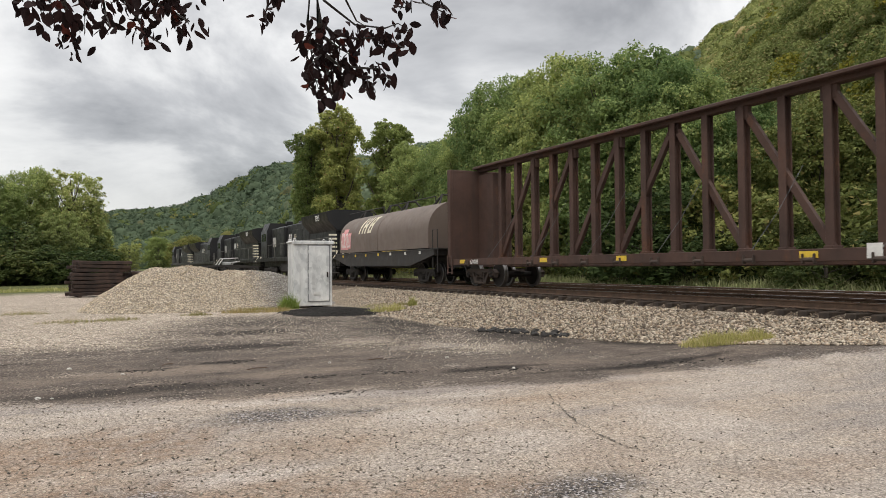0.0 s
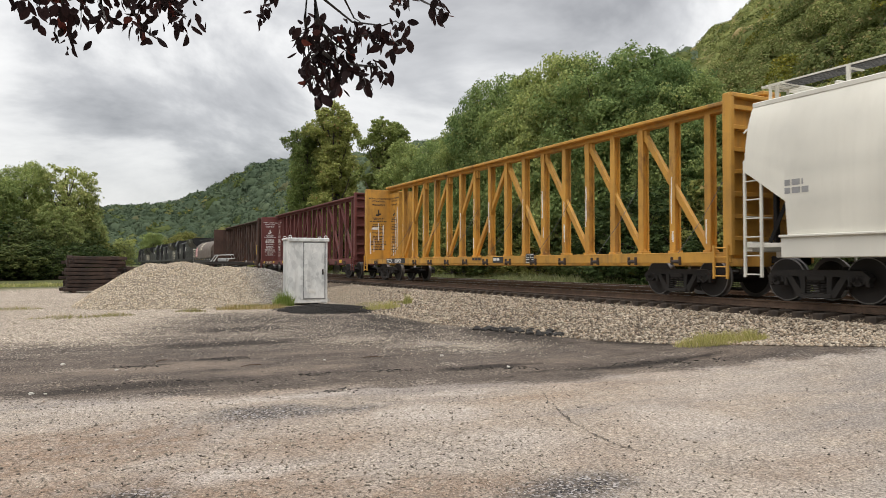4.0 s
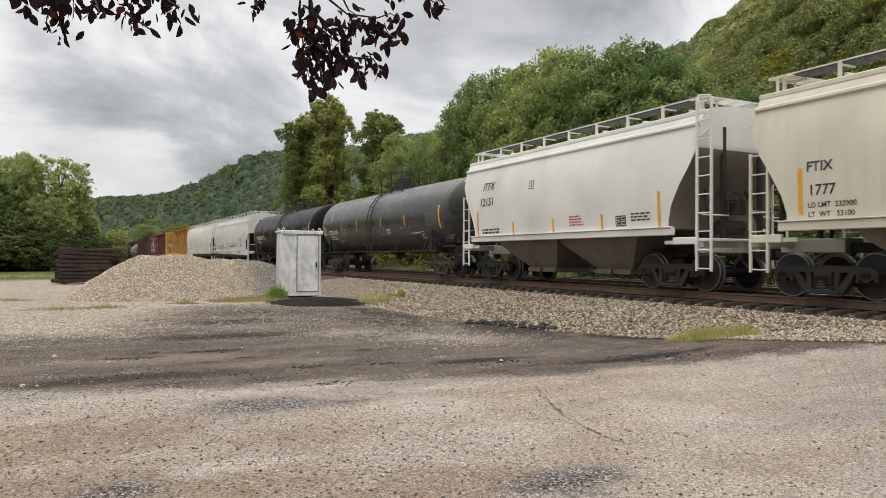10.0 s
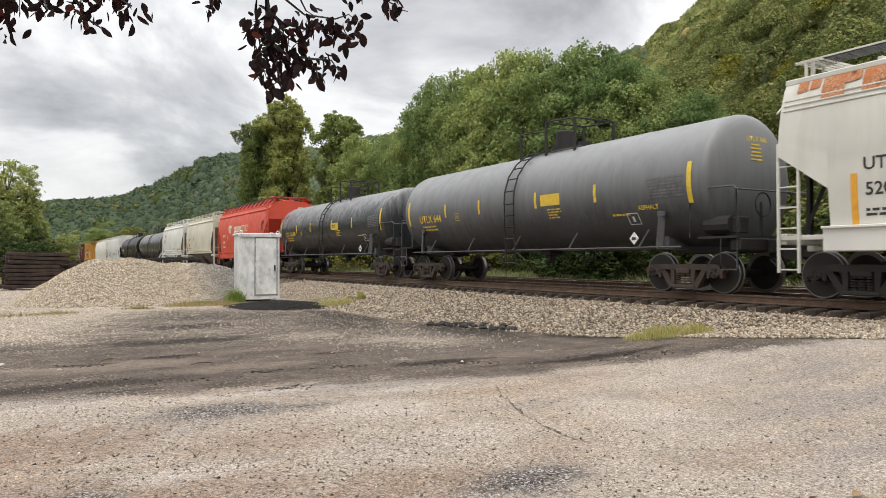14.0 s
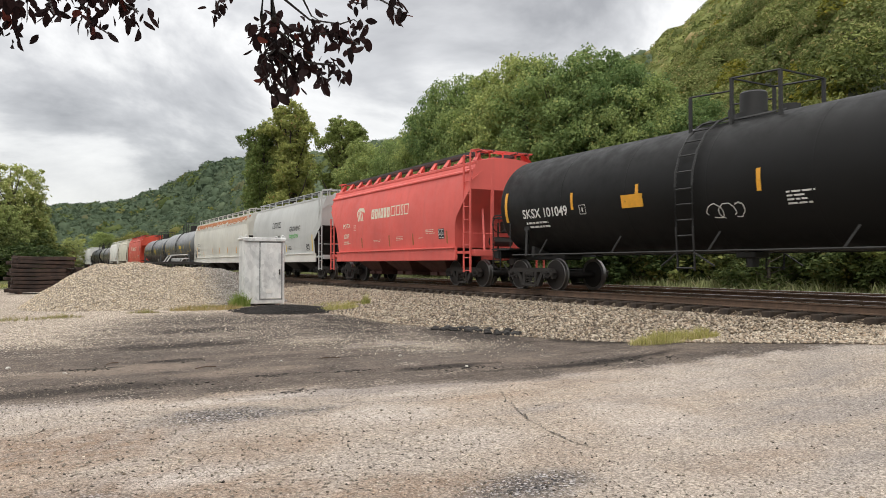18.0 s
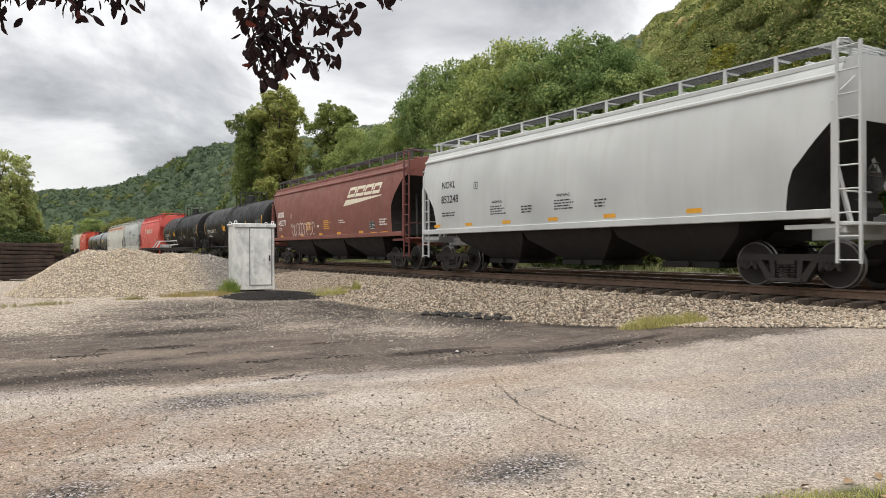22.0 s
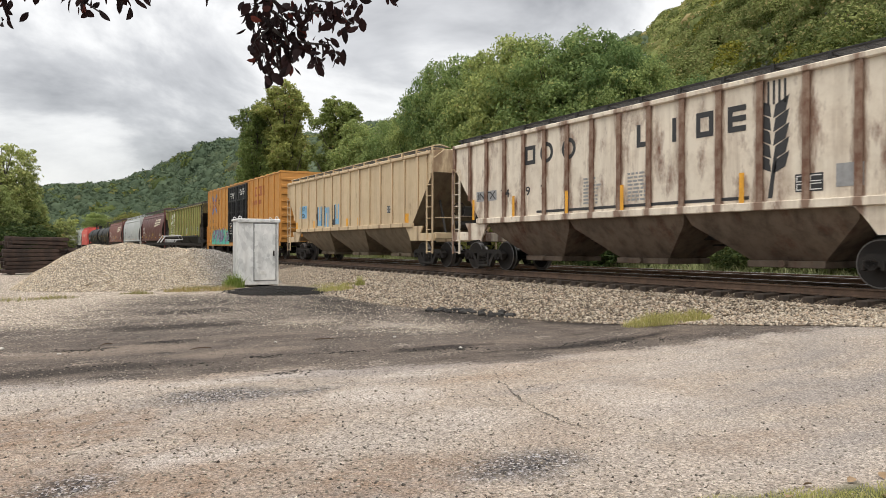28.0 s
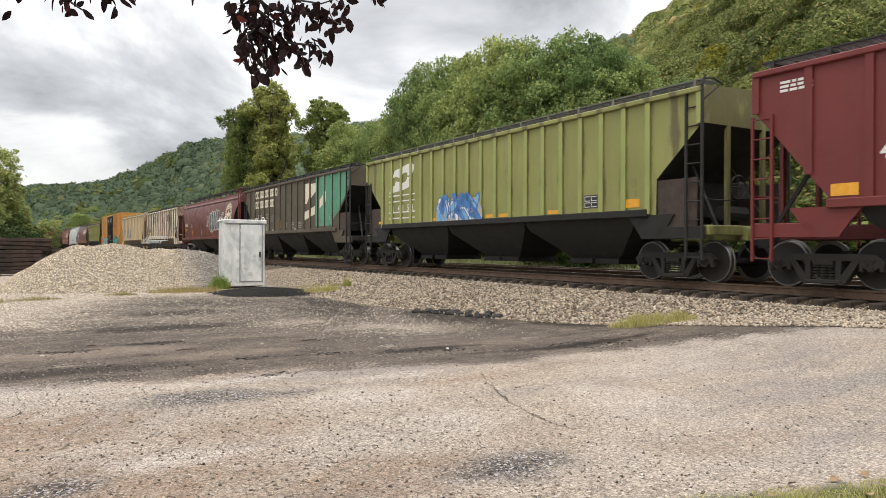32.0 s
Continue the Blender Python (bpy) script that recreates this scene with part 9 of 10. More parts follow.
    s.lines(8.25, 2.42, 0.62, 2, M["ink"], 0.05, lift=0.016)
    hazard(s, 11.85, 1.12)
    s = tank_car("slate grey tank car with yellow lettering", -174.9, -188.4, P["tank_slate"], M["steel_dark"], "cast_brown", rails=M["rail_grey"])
    tank_marks(s, "UTLX 644", "yellow_mark", "yellow_mark")
    s.patch("placard", 8.35, 2.28, 0.85, 0.32, M["yellow_mark"], 0.012)
    s.text("ASPHALT", 12.05, 1.95, 0.11, M["yellow_mark"], 0.012)
    hazard(s, 12.0, 1.12)
    s = round_hopper("pale grey covered hopper car with rust along the roof edge", -190.58, -208.8, P["utcx"], True, 4, bay_mat=P["under"], fins=True, sill=P["white_c"])
    s.text("UTCX", 1.64, 2.32, 0.22, M["ink"])
    s.text("52007", 1.67, 1.88, 0.22, M["ink"])
    s.lines(1.67, 1.6, 0.8, 2, M["ink"], 0.045)
    s.patch("placard", 2.62, 1.6, 0.12, 0.06, M["green_mark"])
    outline_box(s, 2.78, 2.2, 0.22, 0.22, M["ink"])
    for u, z, h in ((1.42, 1.37, 0.9), (4.0, 1.37, 0.42), (7.4, 1.6, 0.45), (9.8, 1.6, 0.45), (12.4, 1.6, 0.45), (15.0, 1.6, 0.45)):
        s.patch("reflector", u, z, 0.12, h, M["reflector"])
    s.lines(4.0, 1.15, 1.6, 2, M["ink"], 0.045)
    rust_band(s)
    s = round_hopper("grey covered hopper car with company lettering", -210.09, -222.85, P["agr"], True, 3, bay_mat=P["under"], sill=P["white_c"], metal=P["agr"], posts=10)
    block_word(s, 4.34, 2.92, 0.34, (0.85, 0.7, 0.5, 0.15, 0.6, 1.0), M["ink"], 0.22, 0.0, 0.16)
    s.text("Wholesale", 5.0, 2.34, 0.15, M["ink"])
    s.text("GROWING", 7.65, 2.63, 0.27, M["ink"], stretch=1.0)
    s.text("together", 7.65, 2.26, 0.27, M["green_mark"], stretch=1.2)
    s.lines(1.3, 2.3, 0.6, 1, M["ink"], 0.14)
    s.text("200102", 1.3, 1.95, 0.18, M["ink"])
    for u, z, h in ((0.95, 1.45, 0.5), (3.3, 1.5, 0.4), (4.9, 1.5, 0.4), (7.0, 1.5, 0.4), (11.4, 1.46, 0.88)):
        s.patch("reflector", u, z, 0.12, h, M["yellow_mark"])
    s.lines(5.3, 1.75, 0.7, 3, M["ink"], 0.04)
    s.lines(7.4, 1.75, 0.7, 3, M["ink"], 0.04)
    white_plate(s, 10.5, 1.52, 0.5, 0.32)
    s = round_hopper("faded rose-red covered hopper car with cream company mark", -224.18, -237.03, P["rose"], True, 3, bay_mat=P["under_red"], posts=13, lip=True, cut=3.3, fin_walk=True, walk_z=4.68)
    potash(s, "2287")
    s = tank_car("clean black tank car with white numbers and amber strips", -239.1, -254.3, P["tank_jet"], M["black"], platform=1.8, ladder_u=0.465)
    tank_marks(s, "SKSX 101049", "white")
    s.patch("placard", 5.2, 2.15, 0.72, 0.32, M["reflector"], 0.012)
    s.scrawl("spray_paint_tag", 7.8, 1.72, 0.85, 0.36, M["white"], 33, 3, 0.02)
    s = tank_car("clean black tank car with amber placard", -257.3, -272.6, P["tank_jet"], M["black"], platform=1.8, ladder_u=0.465)
    tank_marks(s, "SKSX 101369", "white")
    s.patch("placard", 5.97, 2.2, 0.72, 0.32, M["reflector"], 0.012)
    s.patch("placard", 7.9, 1.3, 0.6, 0.5, M["yellow_mark"], 0.012, 0.6)


def rust_band(s):
    mb = MB()
    rng = random.Random(4)
    z = 4.05
    for k in range(70):
        u = 0.3 + (2 * s.half - 0.6) * k / 70
        h = rng.uniform(0.05, 0.35)
        w = rng.uniform(0.18, 0.5)
        g = h * rng.uniform(0.5, 1.2)
        for a, b in ((0, 0.4), (0.4, 0.75), (0.75, 1)):
            mb.face([s.at(u, z + 0.1 - b * (h + 0.1), 0.016), s.at(u + w, z + 0.1 - b * (g + 0.1), 0.016), s.at(u + w, z + 0.1 - a * (g + 0.1), 0.016), s.at(u, z + 0.1 - a * (h + 0.1), 0.016)])
    m = Mat("rust_bleed", 0.85)
    n, d = m.noise(3.0, 6), m.noise(25, 3)
    m.color(m.mix((m.span(n, 0, 0.3, 0.7), 0), (0.42, 0.13, 0.04), m.mix((m.span(d, 0, 0.3, 0.7), 0), (0.24, 0.07, 0.03), (0.58, 0.36, 0.2))))
    part("rust_stain", mb, m.m, s.car, smooth=0)


def hazard(s, u, z):
    """A white diamond placard on the frame's edge."""
    r, y = 0.15, s.half - u
    mb = MB().prism([(y - r, z + r), (y, z), (y + r, z + r), (y, z + 2 * r)], "x", -1.52, -1.50)
    plate = part("placard", mb, M["white"], s.car, "white diamond placard")
    mb = MB()
    mb.box(-1.524, y, z + r, 0.004, 0.13, 0.07)
    part("placard_print", mb, M["ink"], plate)


def end_print(s, mat, x=0.35, z=4.0, rows=9):
    """Small print on the trailing end sheet."""
    rng = random.Random(rows)
    for k in range(rows):
        mb = MB()
        d = 0.34 if k < 2 else rng.uniform(0.12, 0.3)
        mb.box(x + d / 2, -s.half - 0.006, z - 0.15 * k, d, 0.006, 0.09 if k < 2 else 0.06)
        part("small_print", mb, mat, s.car)


def potash(s, number):
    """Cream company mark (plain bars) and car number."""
    q = []
    for k in range(4):
        q += ribbon([(3.55 + 0.15 * k, 2.68), (3.32 + 0.17 * k, 3.08), (3.55 + 0.14 * k, 3.24), (3.95 + 0.07 * k, 3.14 - 0.03 * k)], 0.085)
    s.quads("company_emblem", q, M["cream"])
    block_word(s, 4.9, 2.7, 0.42, (0.72, 0.66, 0.38, 0.65, 0.55, 0.65), M["cream"], 0.14, 0.0, 0.26)
    block_word(s, 6.82, 2.72, 0.42, (0.95, 0.85, 0.45, 0.9), M["cream"], 0.2, 0.0, 0.12)
    s.text("POTX", 1.7, 2.44, 0.19, M["cream"], stretch=1.2)
    s.text(number, 1.76, 1.97, 0.19, M["cream"], stretch=1.2)
    s.lines(1.75, 1.78, 0.75, 2, M["cream"], 0.045)
    outline_box(s, 3.0, 2.3, 0.22, 0.22, M["cream"])
    end_print(s, M["cream"])
    s.lines(5.1, 1.78, 0.8, 2, M["cream"], 0.018)
    s.lines(7.3, 1.85, 0.75, 3, M["cream"], 0.022)
    s.lines(9.8, 2.02, 0.75, 3, M["cream"], 0.024)
    s.lines(9.2, 1.75, 0.35, 1, M["cream"], 0.022)
    white_plate(s, 10.75, 1.68, 0.42, 0.36)
    for u in (3.8, 6.6, 8.7, 11.3):
        s.patch("reflector", u, 1.5, 0.1, 0.45, M["bronze_mark"])


M["bronze_mark"] = plain("grimy_reflective_strip", (0.32, 0.12, 0.03), 0.6, 0.0, 0.2, 8)


def head_print(s, number, ink, e, dz=0.0):
    """The number again on the trailing head of a tank, with rows of small print."""
    def out(x, z):
        f = math.hypot(x, z - s.zc) / s.r
        return -e - 0.508 + float(np.interp(f, [q[1] for q in HEAD], [q[0] for q in HEAD]))
    me = text_mesh(number).copy()
    mid = max(v.co.x for v in me.vertices) / 2
    for v in me.vertices:
        x, z = 0.15 + 0.165 * (v.co.x - mid), s.zc + 0.58 * s.r + 0.17 * v.co.y
        v.co = Vector((x, out(x, z), z))
    me.materials.clear()
    me.materials.append(M[ink])
    part("lettering", me, None, s.car)
    rng = random.Random(3)
    for k in range(5):
        w, z = rng.uniform(0.25, 0.5), s.zc + 0.52 * s.r - 0.085 * k
        mb = MB()
        for j in range(6):
            xs = [0.1 - w / 2 + w * (j + q) / 6 for q in (0, 1)]
            mb.face([(xs[0], out(xs[0], z), z), (xs[1], out(xs[1], z), z), (xs[1], out(xs[1], z + 0.035), z + 0.035), (xs[0], out(xs[0], z + 0.035), z + 0.035)])
        part("small_print", mb, M[ink], s.car)


def tank_marks(s, number, ink, strip="reflector", dz=0.0, size=0.26):
    L = 2 * s.half
    head_print(s, number, ink, s.half - 0.2, dz * 0.3)
    s.text(number, 1.05, 2.12 + dz, size, M[ink], 0.008)
    s.lines(1.15, 1.95 + dz, 1.4, 2, M[ink], 0.055, 0.06)
    outline_box(s, 3.6, 2.1 + dz, 0.25, 0.25, M[ink], 0.015)
    for u, z, h in ((0.16, 2.05, 0.9), (L - 0.3, 2.02, 0.92)):
        s.patch("reflector", u, z + dz, 0.13, h, M[strip], 0.008, rows=8)
    for f in (0.21, 0.365, 0.58, 0.76):
        s.patch("reflector", f * L, 2.24 + dz, 0.1, 0.46, M[strip], 0.008)
    q, w = [], 1.1
    rng = random.Random(int(L * 100))
    for k in range(7):
        x = 0.0
        while x < w:
            d = rng.uniform(0.1, 0.26)
            q.append([(L - 1.5 + x, 2.2 + dz + 0.072 * k), (L - 1.5 + min(w, x + d), 2.2 + dz + 0.072 * k), (L - 1.5 + min(w, x + d), 2.245 + dz + 0.072 * k), (L - 1.5 + x, 2.245 + dz + 0.072 * k)])
            x += d + 0.03
    s.quads("test_data_panel", q, M["dim_mark"], 0.008)
    outline_box(s, L - 2.3, 1.62 + dz * 0.3, 0.38, 0.28, M["white"], 0.02)
    s.lines(0.62 * L, 2.15 + dz, 0.6, 4, M[ink], 0.035)
    s.lines(0.80 * L, 1.85 + dz * 0.5, 0.8, 1, M[ink], 0.05)


mid_cars()


def bnsf_mark(s, u, z, mat):
    """A long slanted company mark as plain blocks over a wedge."""
    block_word(s, u + 0.22, z + 0.16, 0.44, (1.85, 1.85, 1.8, 1.6), mat, 0.14, 0.55, 0.30, "company_emblem")
    s.quads("company_emblem", [[(u - 0.15, z - 0.2), (u + 0.6, z - 0.17), (u + 3.75, z + 0.04), (u + 3.8, z + 0.08), (u + 0.1, z + 0.06)]], mat)


def bnsf_small(s, number, mat, u=1.55):
    block_word(s, u, 2.6, 0.28, (0.75, 0.75, 0.75, 0.65), mat, 0.2, 0.0, 0.22)
    s.text(number, u + 0.02, 2.14, 0.3, mat, stretch=1.05)
    s.lines(u + 0.08, 1.97, 0.8, 2, mat, 0.04)
    outline_box(s, u + 2.15, 2.5, 0.22, 0.25, mat)


def tail_cars():
    s = round_hopper("oxide-red covered hopper car with a cream company mark", -274.81, -291.4, P["bn_brown"], False, 3, bay_mat=P["under"], ends=P["bn_brown"], metal=P["bn_maroon"], posts=13, lip=True, walk_mat=M["walk_grey"], walk_z=4.7)
    bnsf_mark(s, 10.9, 2.95, M["cream"])
    bnsf_small(s, "482271", M["white"], 1.3)
    s.scrawl("spray_paint_tag", 3.6, 1.5, 3.5, 0.72, M["white"], 41, 9, 0.035, label="white sprayed outline letters")
    reflectors(s, (1.6, 4.9, 7.6, 9.9, 12.4), 1.5, 0.45, 0.1)
    for u in (5.8, 8.3):
        s.lines(u, 2.15, 0.9, 5, M["reflector"], 0.05)
    s.lines(10.2, 2.1, 0.8, 2, M["white"], 0.05)
    s.patch("stencil_panel", 7.4, 1.9, 0.22, 0.1, M["white"])
    white_plate(s, 13.5, 1.62, 0.55, 0.36)
    s.lines(14.5, 1.98, 0.8, 3, M["white"], 0.06)
    reflectors(s, (13.6, 14.6), 1.42, 0.6, 0.1)
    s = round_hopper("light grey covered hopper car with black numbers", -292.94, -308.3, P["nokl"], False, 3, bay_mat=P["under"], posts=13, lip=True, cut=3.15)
    s.text("NOKL", 1.4, 2.87, 0.23, M["ink"])
    s.text("852248", 1.4, 2.37, 0.25, M["ink"], stretch=1.05)
    s.lines(1.45, 2.0, 0.9, 2, M["ink"], 0.045)
    outline_box(s, 3.45, 2.72, 0.22, 0.22, M["ink"])
    for u in (4.5, 7.6):
        s.text("WARNING", u, 2.2, 0.08, M["ink"])
        s.lines(u - 0.1, 2.08, 0.9, 4, M["ink"], 0.035)
        s.lines(u + 1.5, 2.0, 0.5, 3, M["ink"], 0.04)
    reflectors(s, (0.85, 2.9, 5.0, 7.2, 9.4, 12.0), 1.55, 0.42, 0.1)
    s = round_hopper("glossy maroon covered hopper car with a cream company mark", -309.83, -325.4, P["bn_maroon"], False, 3, bay_mat=P["under"], posts=13, lip=True, walk_mat=M["walk_grey"], walk_z=4.7)
    bnsf_mark(s, 9.55, 3.02, M["cream"])
    bnsf_small(s, "498948", M["white"])
    for u in (0.65, 2.5, 4.9, 7.0, 9.8, 12.6):
        s.patch("reflector", u, 1.58 + (0.15 if u < 1 else 0), 0.4, 0.11 if u > 1 else 0.16, M["reflector"])
    s.patch("reflector", 14.4, 1.55, 0.45, 0.3, M["reflector"])
    for u in (3.3, 8.2):
        s.text("WARNING", u, 2.0, 0.1, M["yellow_mark"])
        s.lines(u - 0.05, 1.88, 0.7, 4, M["yellow_mark"], 0.04)
    s.patch("stencil_panel", 6.1, 1.8, 0.28, 0.14, M["white"])
    s.lines(12.7, 2.0, 0.9, 3, M["white"], 0.035)
    s = rib_hopper("olive green ribbed covered hopper car with a white emblem", -326.75, -343.5, P["green"], 21, lead=1.5, rib_mat=P["green_rib"], bare_end=M["steel_dark"], bay_mat=P["under"], metal=M["steel_dark"], sill=P["under"], walk_mat=P["rail_grey"])
    bn_emblem(s, 2.3)
    s.text("467", 2.5, 2.12, 0.24, M["white"], stretch=0.9)
    s.text("462", 3.3, 2.12, 0.24, M["white"], stretch=0.9)
    reflectors(s, (1.1, 3.6, 7.6, 9.8, 13.6), 1.68, 0.5, 0.1)
    s.scrawl("spray_paint_tag", 9.8, 1.72, 0.75, 0.6, M["white"], 51, 4, 0.1)
    s.scrawl("spray_paint_tag", 5.3, 1.8, 0.7, 0.35, M["white"], 52, 4, 0.02)
    s.scrawl("spray_paint_tag", 6.4, 1.85, 0.7, 0.6, M["grey_mark"], 53, 4, 0.02)
    s.scrawl("spray_paint_tag", 12.0, 2.0, 0.8, 0.5, M["grey_mark"], 54, 4, 0.025)
    white_plate(s, 14.5, 2.0, 0.5, 0.35)
    s = box_car("yellow high-cube boxcar with black plug doors and graffiti", -345.28, -363.9, P["box"], P["door"])
    box_marks(s)
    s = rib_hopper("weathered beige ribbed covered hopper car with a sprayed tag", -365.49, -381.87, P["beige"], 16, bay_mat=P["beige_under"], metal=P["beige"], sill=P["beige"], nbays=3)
    s.text("KLRX", 2.0, 2.6, 0.2, M["ink"])
    s.text("47524", 2.0, 2.25, 0.2, M["ink"])
    s.patch("stencil_panel", 1.9, 2.2, 1.1, 0.65, M["sky_mark"], 0.004)
    block_tag(s, 4.2, 1.72, ("ink", "sky_mark", "ink", "sky_mark", "grey_pale", "ink", "sky_mark"), 0.5, 0.95)
    reflectors(s, (1.3, 4.0, 8.3, 9.6, 14.2), 1.62, 0.3, 0.4)
    white_plate(s, 12.6, 2.1, 0.4, 0.28)
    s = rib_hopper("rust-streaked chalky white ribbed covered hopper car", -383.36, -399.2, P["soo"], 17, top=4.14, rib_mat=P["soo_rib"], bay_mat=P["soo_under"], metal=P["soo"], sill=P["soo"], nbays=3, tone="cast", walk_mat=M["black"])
    block_word(s, 4.05, 3.14, 0.54, (0.9,), M["ink"], 0.3, 0, 0.22)
    for u in (5.05, 6.0):
        ring_mark(s, u, 3.41, 0.29, 0.11)
    s.patch("owner_mark", 8.5, 3.13, 0.12, 0.54, M["ink"])
    s.patch("owner_mark", 8.62, 3.13, 0.25, 0.12, M["ink"])
    s.patch("owner_mark", 9.59, 3.13, 0.12, 0.54, M["ink"])
    block_word(s, 10.26, 3.13, 0.54, (0.85,), M["ink"], 0.3, 0, 0.22)
    s.patch("owner_mark", 11.08, 3.13, 0.12, 0.54, M["ink"])
    for z in (3.13, 3.34, 3.55):
        s.patch("owner_mark", 11.2, z, 0.32, 0.12, M["ink"])
    wheat(s, 11.6)
    s.patch("base_stripe", 4.6, 1.72, 7.0, 0.07, M["ink"])
    s.patch("stencil_panel", 1.42, 2.2, 1.15, 0.32, M["grey_mark"], 0.004)
    s.text("INTX", 1.47, 2.26, 0.22, M["ink"], 0.008, stretch=1.4)
    for words, u in (("74", 2.8), ("99", 3.84), ("7", 4.78)):
        s.text(words, u, 2.26, 0.25, M["ink"], stretch=1.3)
    for u in (1.26, 3.48, 5.92, 8.0, 11.4):
        s.patch("reflector", u, 1.62, 0.12, 0.65, M["reflector"], 0.06)
    s.lines(6.6, 2.5, 0.7, 8, M["grey_mark"], 0.05)
    s.lines(8.2, 2.5, 0.7, 8, M["grey_mark"], 0.05)
    white_plate(s, 12.6, 1.8, 0.56, 0.34)
    s.patch("stencil_panel", 13.4, 1.85, 0.5, 0.42, M["grey_mark"])
    s = round_hopper("maroon covered hopper car with round cream emblem and bubble graffiti", -401.09, -417.9, P["bn_maroon"], False, 3, bay_mat=P["under"], posts=11, lip=True, walk_mat=M["black"])
    block_word(s, 1.33, 2.38, 0.24, (0.8, 0.8, 0.8, 0.7), M["cream"], 0.25, 0.0, 0.2)
    s.text("678554", 1.36, 2.02, 0.2, M["reflector"])
    outline_box(s, 3.6, 2.3, 0.22, 0.25, M["white"])
    seal(s, 14.5, 2.93, 0.78)
    bubble(s, 9.45, 1.85)
    s.scrawl("spray_paint_tag", 8.45, 2.2, 0.8, 0.9, M["white"], 71, 4, 0.03)
    s.scrawl("spray_paint_tag", 12.4, 2.1, 0.95, 1.1, M["white"], 72, 5, 0.025)
    for u, h in ((3.82, 0.43), (6.85, 0.45), (10.0, 0.4), (12.6, 0.42), (15.5, 0.92)):
        s.patch("reflector", u, 1.6, 0.1, h, M["reflector"])
    white_plate(s, 13.15, 1.65, 0.5, 0.32, "white", "ink")
    s.lines(14.0, 1.95, 0.9, 3, M["white"], 0.06)
    s = rib_hopper("sooty brown ribbed covered hopper car with a jade green end", -419.4, -435.4, P["brown"], 18, lead=1.15, bare_end=M["steel_dark"], bay_mat=P["under"], metal=M["steel_dark"], sill=P["brown"], walk_mat=M["black"])
    for u, z, letters in ((2.12, 3.6, (0.82, 0.82)), (3.02, 3.6, (0.78, 0.68, 0.24)), (3.95, 3.6, (0.85, 0.85)), (4.88, 3.6, (0.8, 0.8)), (5.82, 3.6, (0.82,)),
                          (2.12, 3.02, (0.82, 0.82)), (3.05, 3.02, (0.8, 0.75)), (3.97, 3.02, (0.82, 0.78)), (4.88, 3.02, (0.8, 0.82))):
        block_word(s, u, z, 0.42, letters, M["cream"], 0.1, 0, 0.24)
    s.patch("repainted_panel", 12.33, 1.75, 1.3, 2.38, P["jade"], 0.004)
    s.quads("repainted_panel", [[(13.63, 1.8), (14.7, 2.4), (15.9, 3.5), (15.9, 4.13), (13.63, 4.13)]], P["jade"], 0.004)
    for u, z in ((12.1, 1.75), (13.02, 1.75), (13.94, 1.75), (14.85, 2.42)):
        s.patch("repainted_post", u - 0.09, z, 0.17, 4.14 - z, P["jade"], 0.056)
    half_emblem(s, 10.5)
    s.text("B", 2.62, 2.42, 0.22, M["grey_pale"])
    s.text("N", 3.1, 2.42, 0.22, M["grey_pale"])
    s.text("461", 2.25, 2.08, 0.22, M["grey_pale"])
    s.text("318", 3.05, 2.08, 0.22, M["grey_pale"])
    for u, w in ((2.2, 0.55), (3.0, 0.68)):
        s.patch("stencil_panel", u, 1.62, w, 0.36, M["moss_mark"], 0.005)
        s.lines(u + 0.04, 1.88, w - 0.1, 2, M["cream"], 0.06, lift=0.009)
    for u, h in ((1.3, 0.75), (3.63, 0.45), (6.62, 0.5)):
        s.patch("reflector", u, 1.72, 0.1, h, M["reflector"])
    outline_box(s, 4.2, 2.35, 0.25, 0.28, M["grey_pale"])
    s.scrawl("spray_paint_tag", 5.0, 2.1, 0.5, 0.45, M["grey_mark"], 81, 4, 0.02)
    white_plate(s, 13.6, 2.0, 0.42, 0.3)
    for u, n in ((4.05, 3), (7.35, 3), (8.4, 4), (9.5, 4)):
        s.lines(u, 2.0, 0.6, n, M["grey_mark"], 0.045)
    for u in (1.45, 4.15):
        s.patch("stencil_panel", u, 1.63, 0.35, 0.2, M["moss_mark"], 0.005)
    for u in (5.3, 8.9, 11.0):
        s.patch("stencil_panel", u, 1.63, 0.2, 0.12, M["grey_pale"], 0.006)
    s = rib_hopper("moss green ribbed covered hopper car with a blue sprayed tag", -437.08, -453.8, P["green2"], 21, lead=1.5, rib_mat=P["green_rib"], bare_end=P["green2"], bay_mat=P["under"], metal=M["steel_dark"], sill=P["under"], walk_mat=P["rail_grey"])
    bn_emblem(s, 2.0)
    s.text("BN", 2.0, 2.12, 0.24, M["grey_pale"], stretch=0.9)
    s.text("468", 2.72, 2.12, 0.24, M["white"], stretch=0.9)
    s.text("518", 3.48, 2.12, 0.24, M["white"], stretch=0.9)
    burner(s, 5.7, 8.5, 1.6, 0.95, "grey_pale", ("blue_mark", "white", "blue_mark", "sky_mark"), "blue_mark", 83, 0.06)
    reflectors(s, (1.1, 5.2, 8.6, 9.3, 11.6), 1.68, 0.45, 0.1)
    white_plate(s, 13.05, 1.76, 0.5, 0.34)
    s.patch("reflector", 14.45, 1.72, 0.5, 0.2, M["reflector"])
    s = rib_hopper("dark red ribbed covered hopper car", -455.06, -470.5, P["oxblood"], 15, bay_mat=P["under"], metal=P["oxblood"], walk_mat=M["black"], nbays=3)
    s.lines(0.55, 3.9, 0.7, 3, M["white"], 0.05, 0.03)
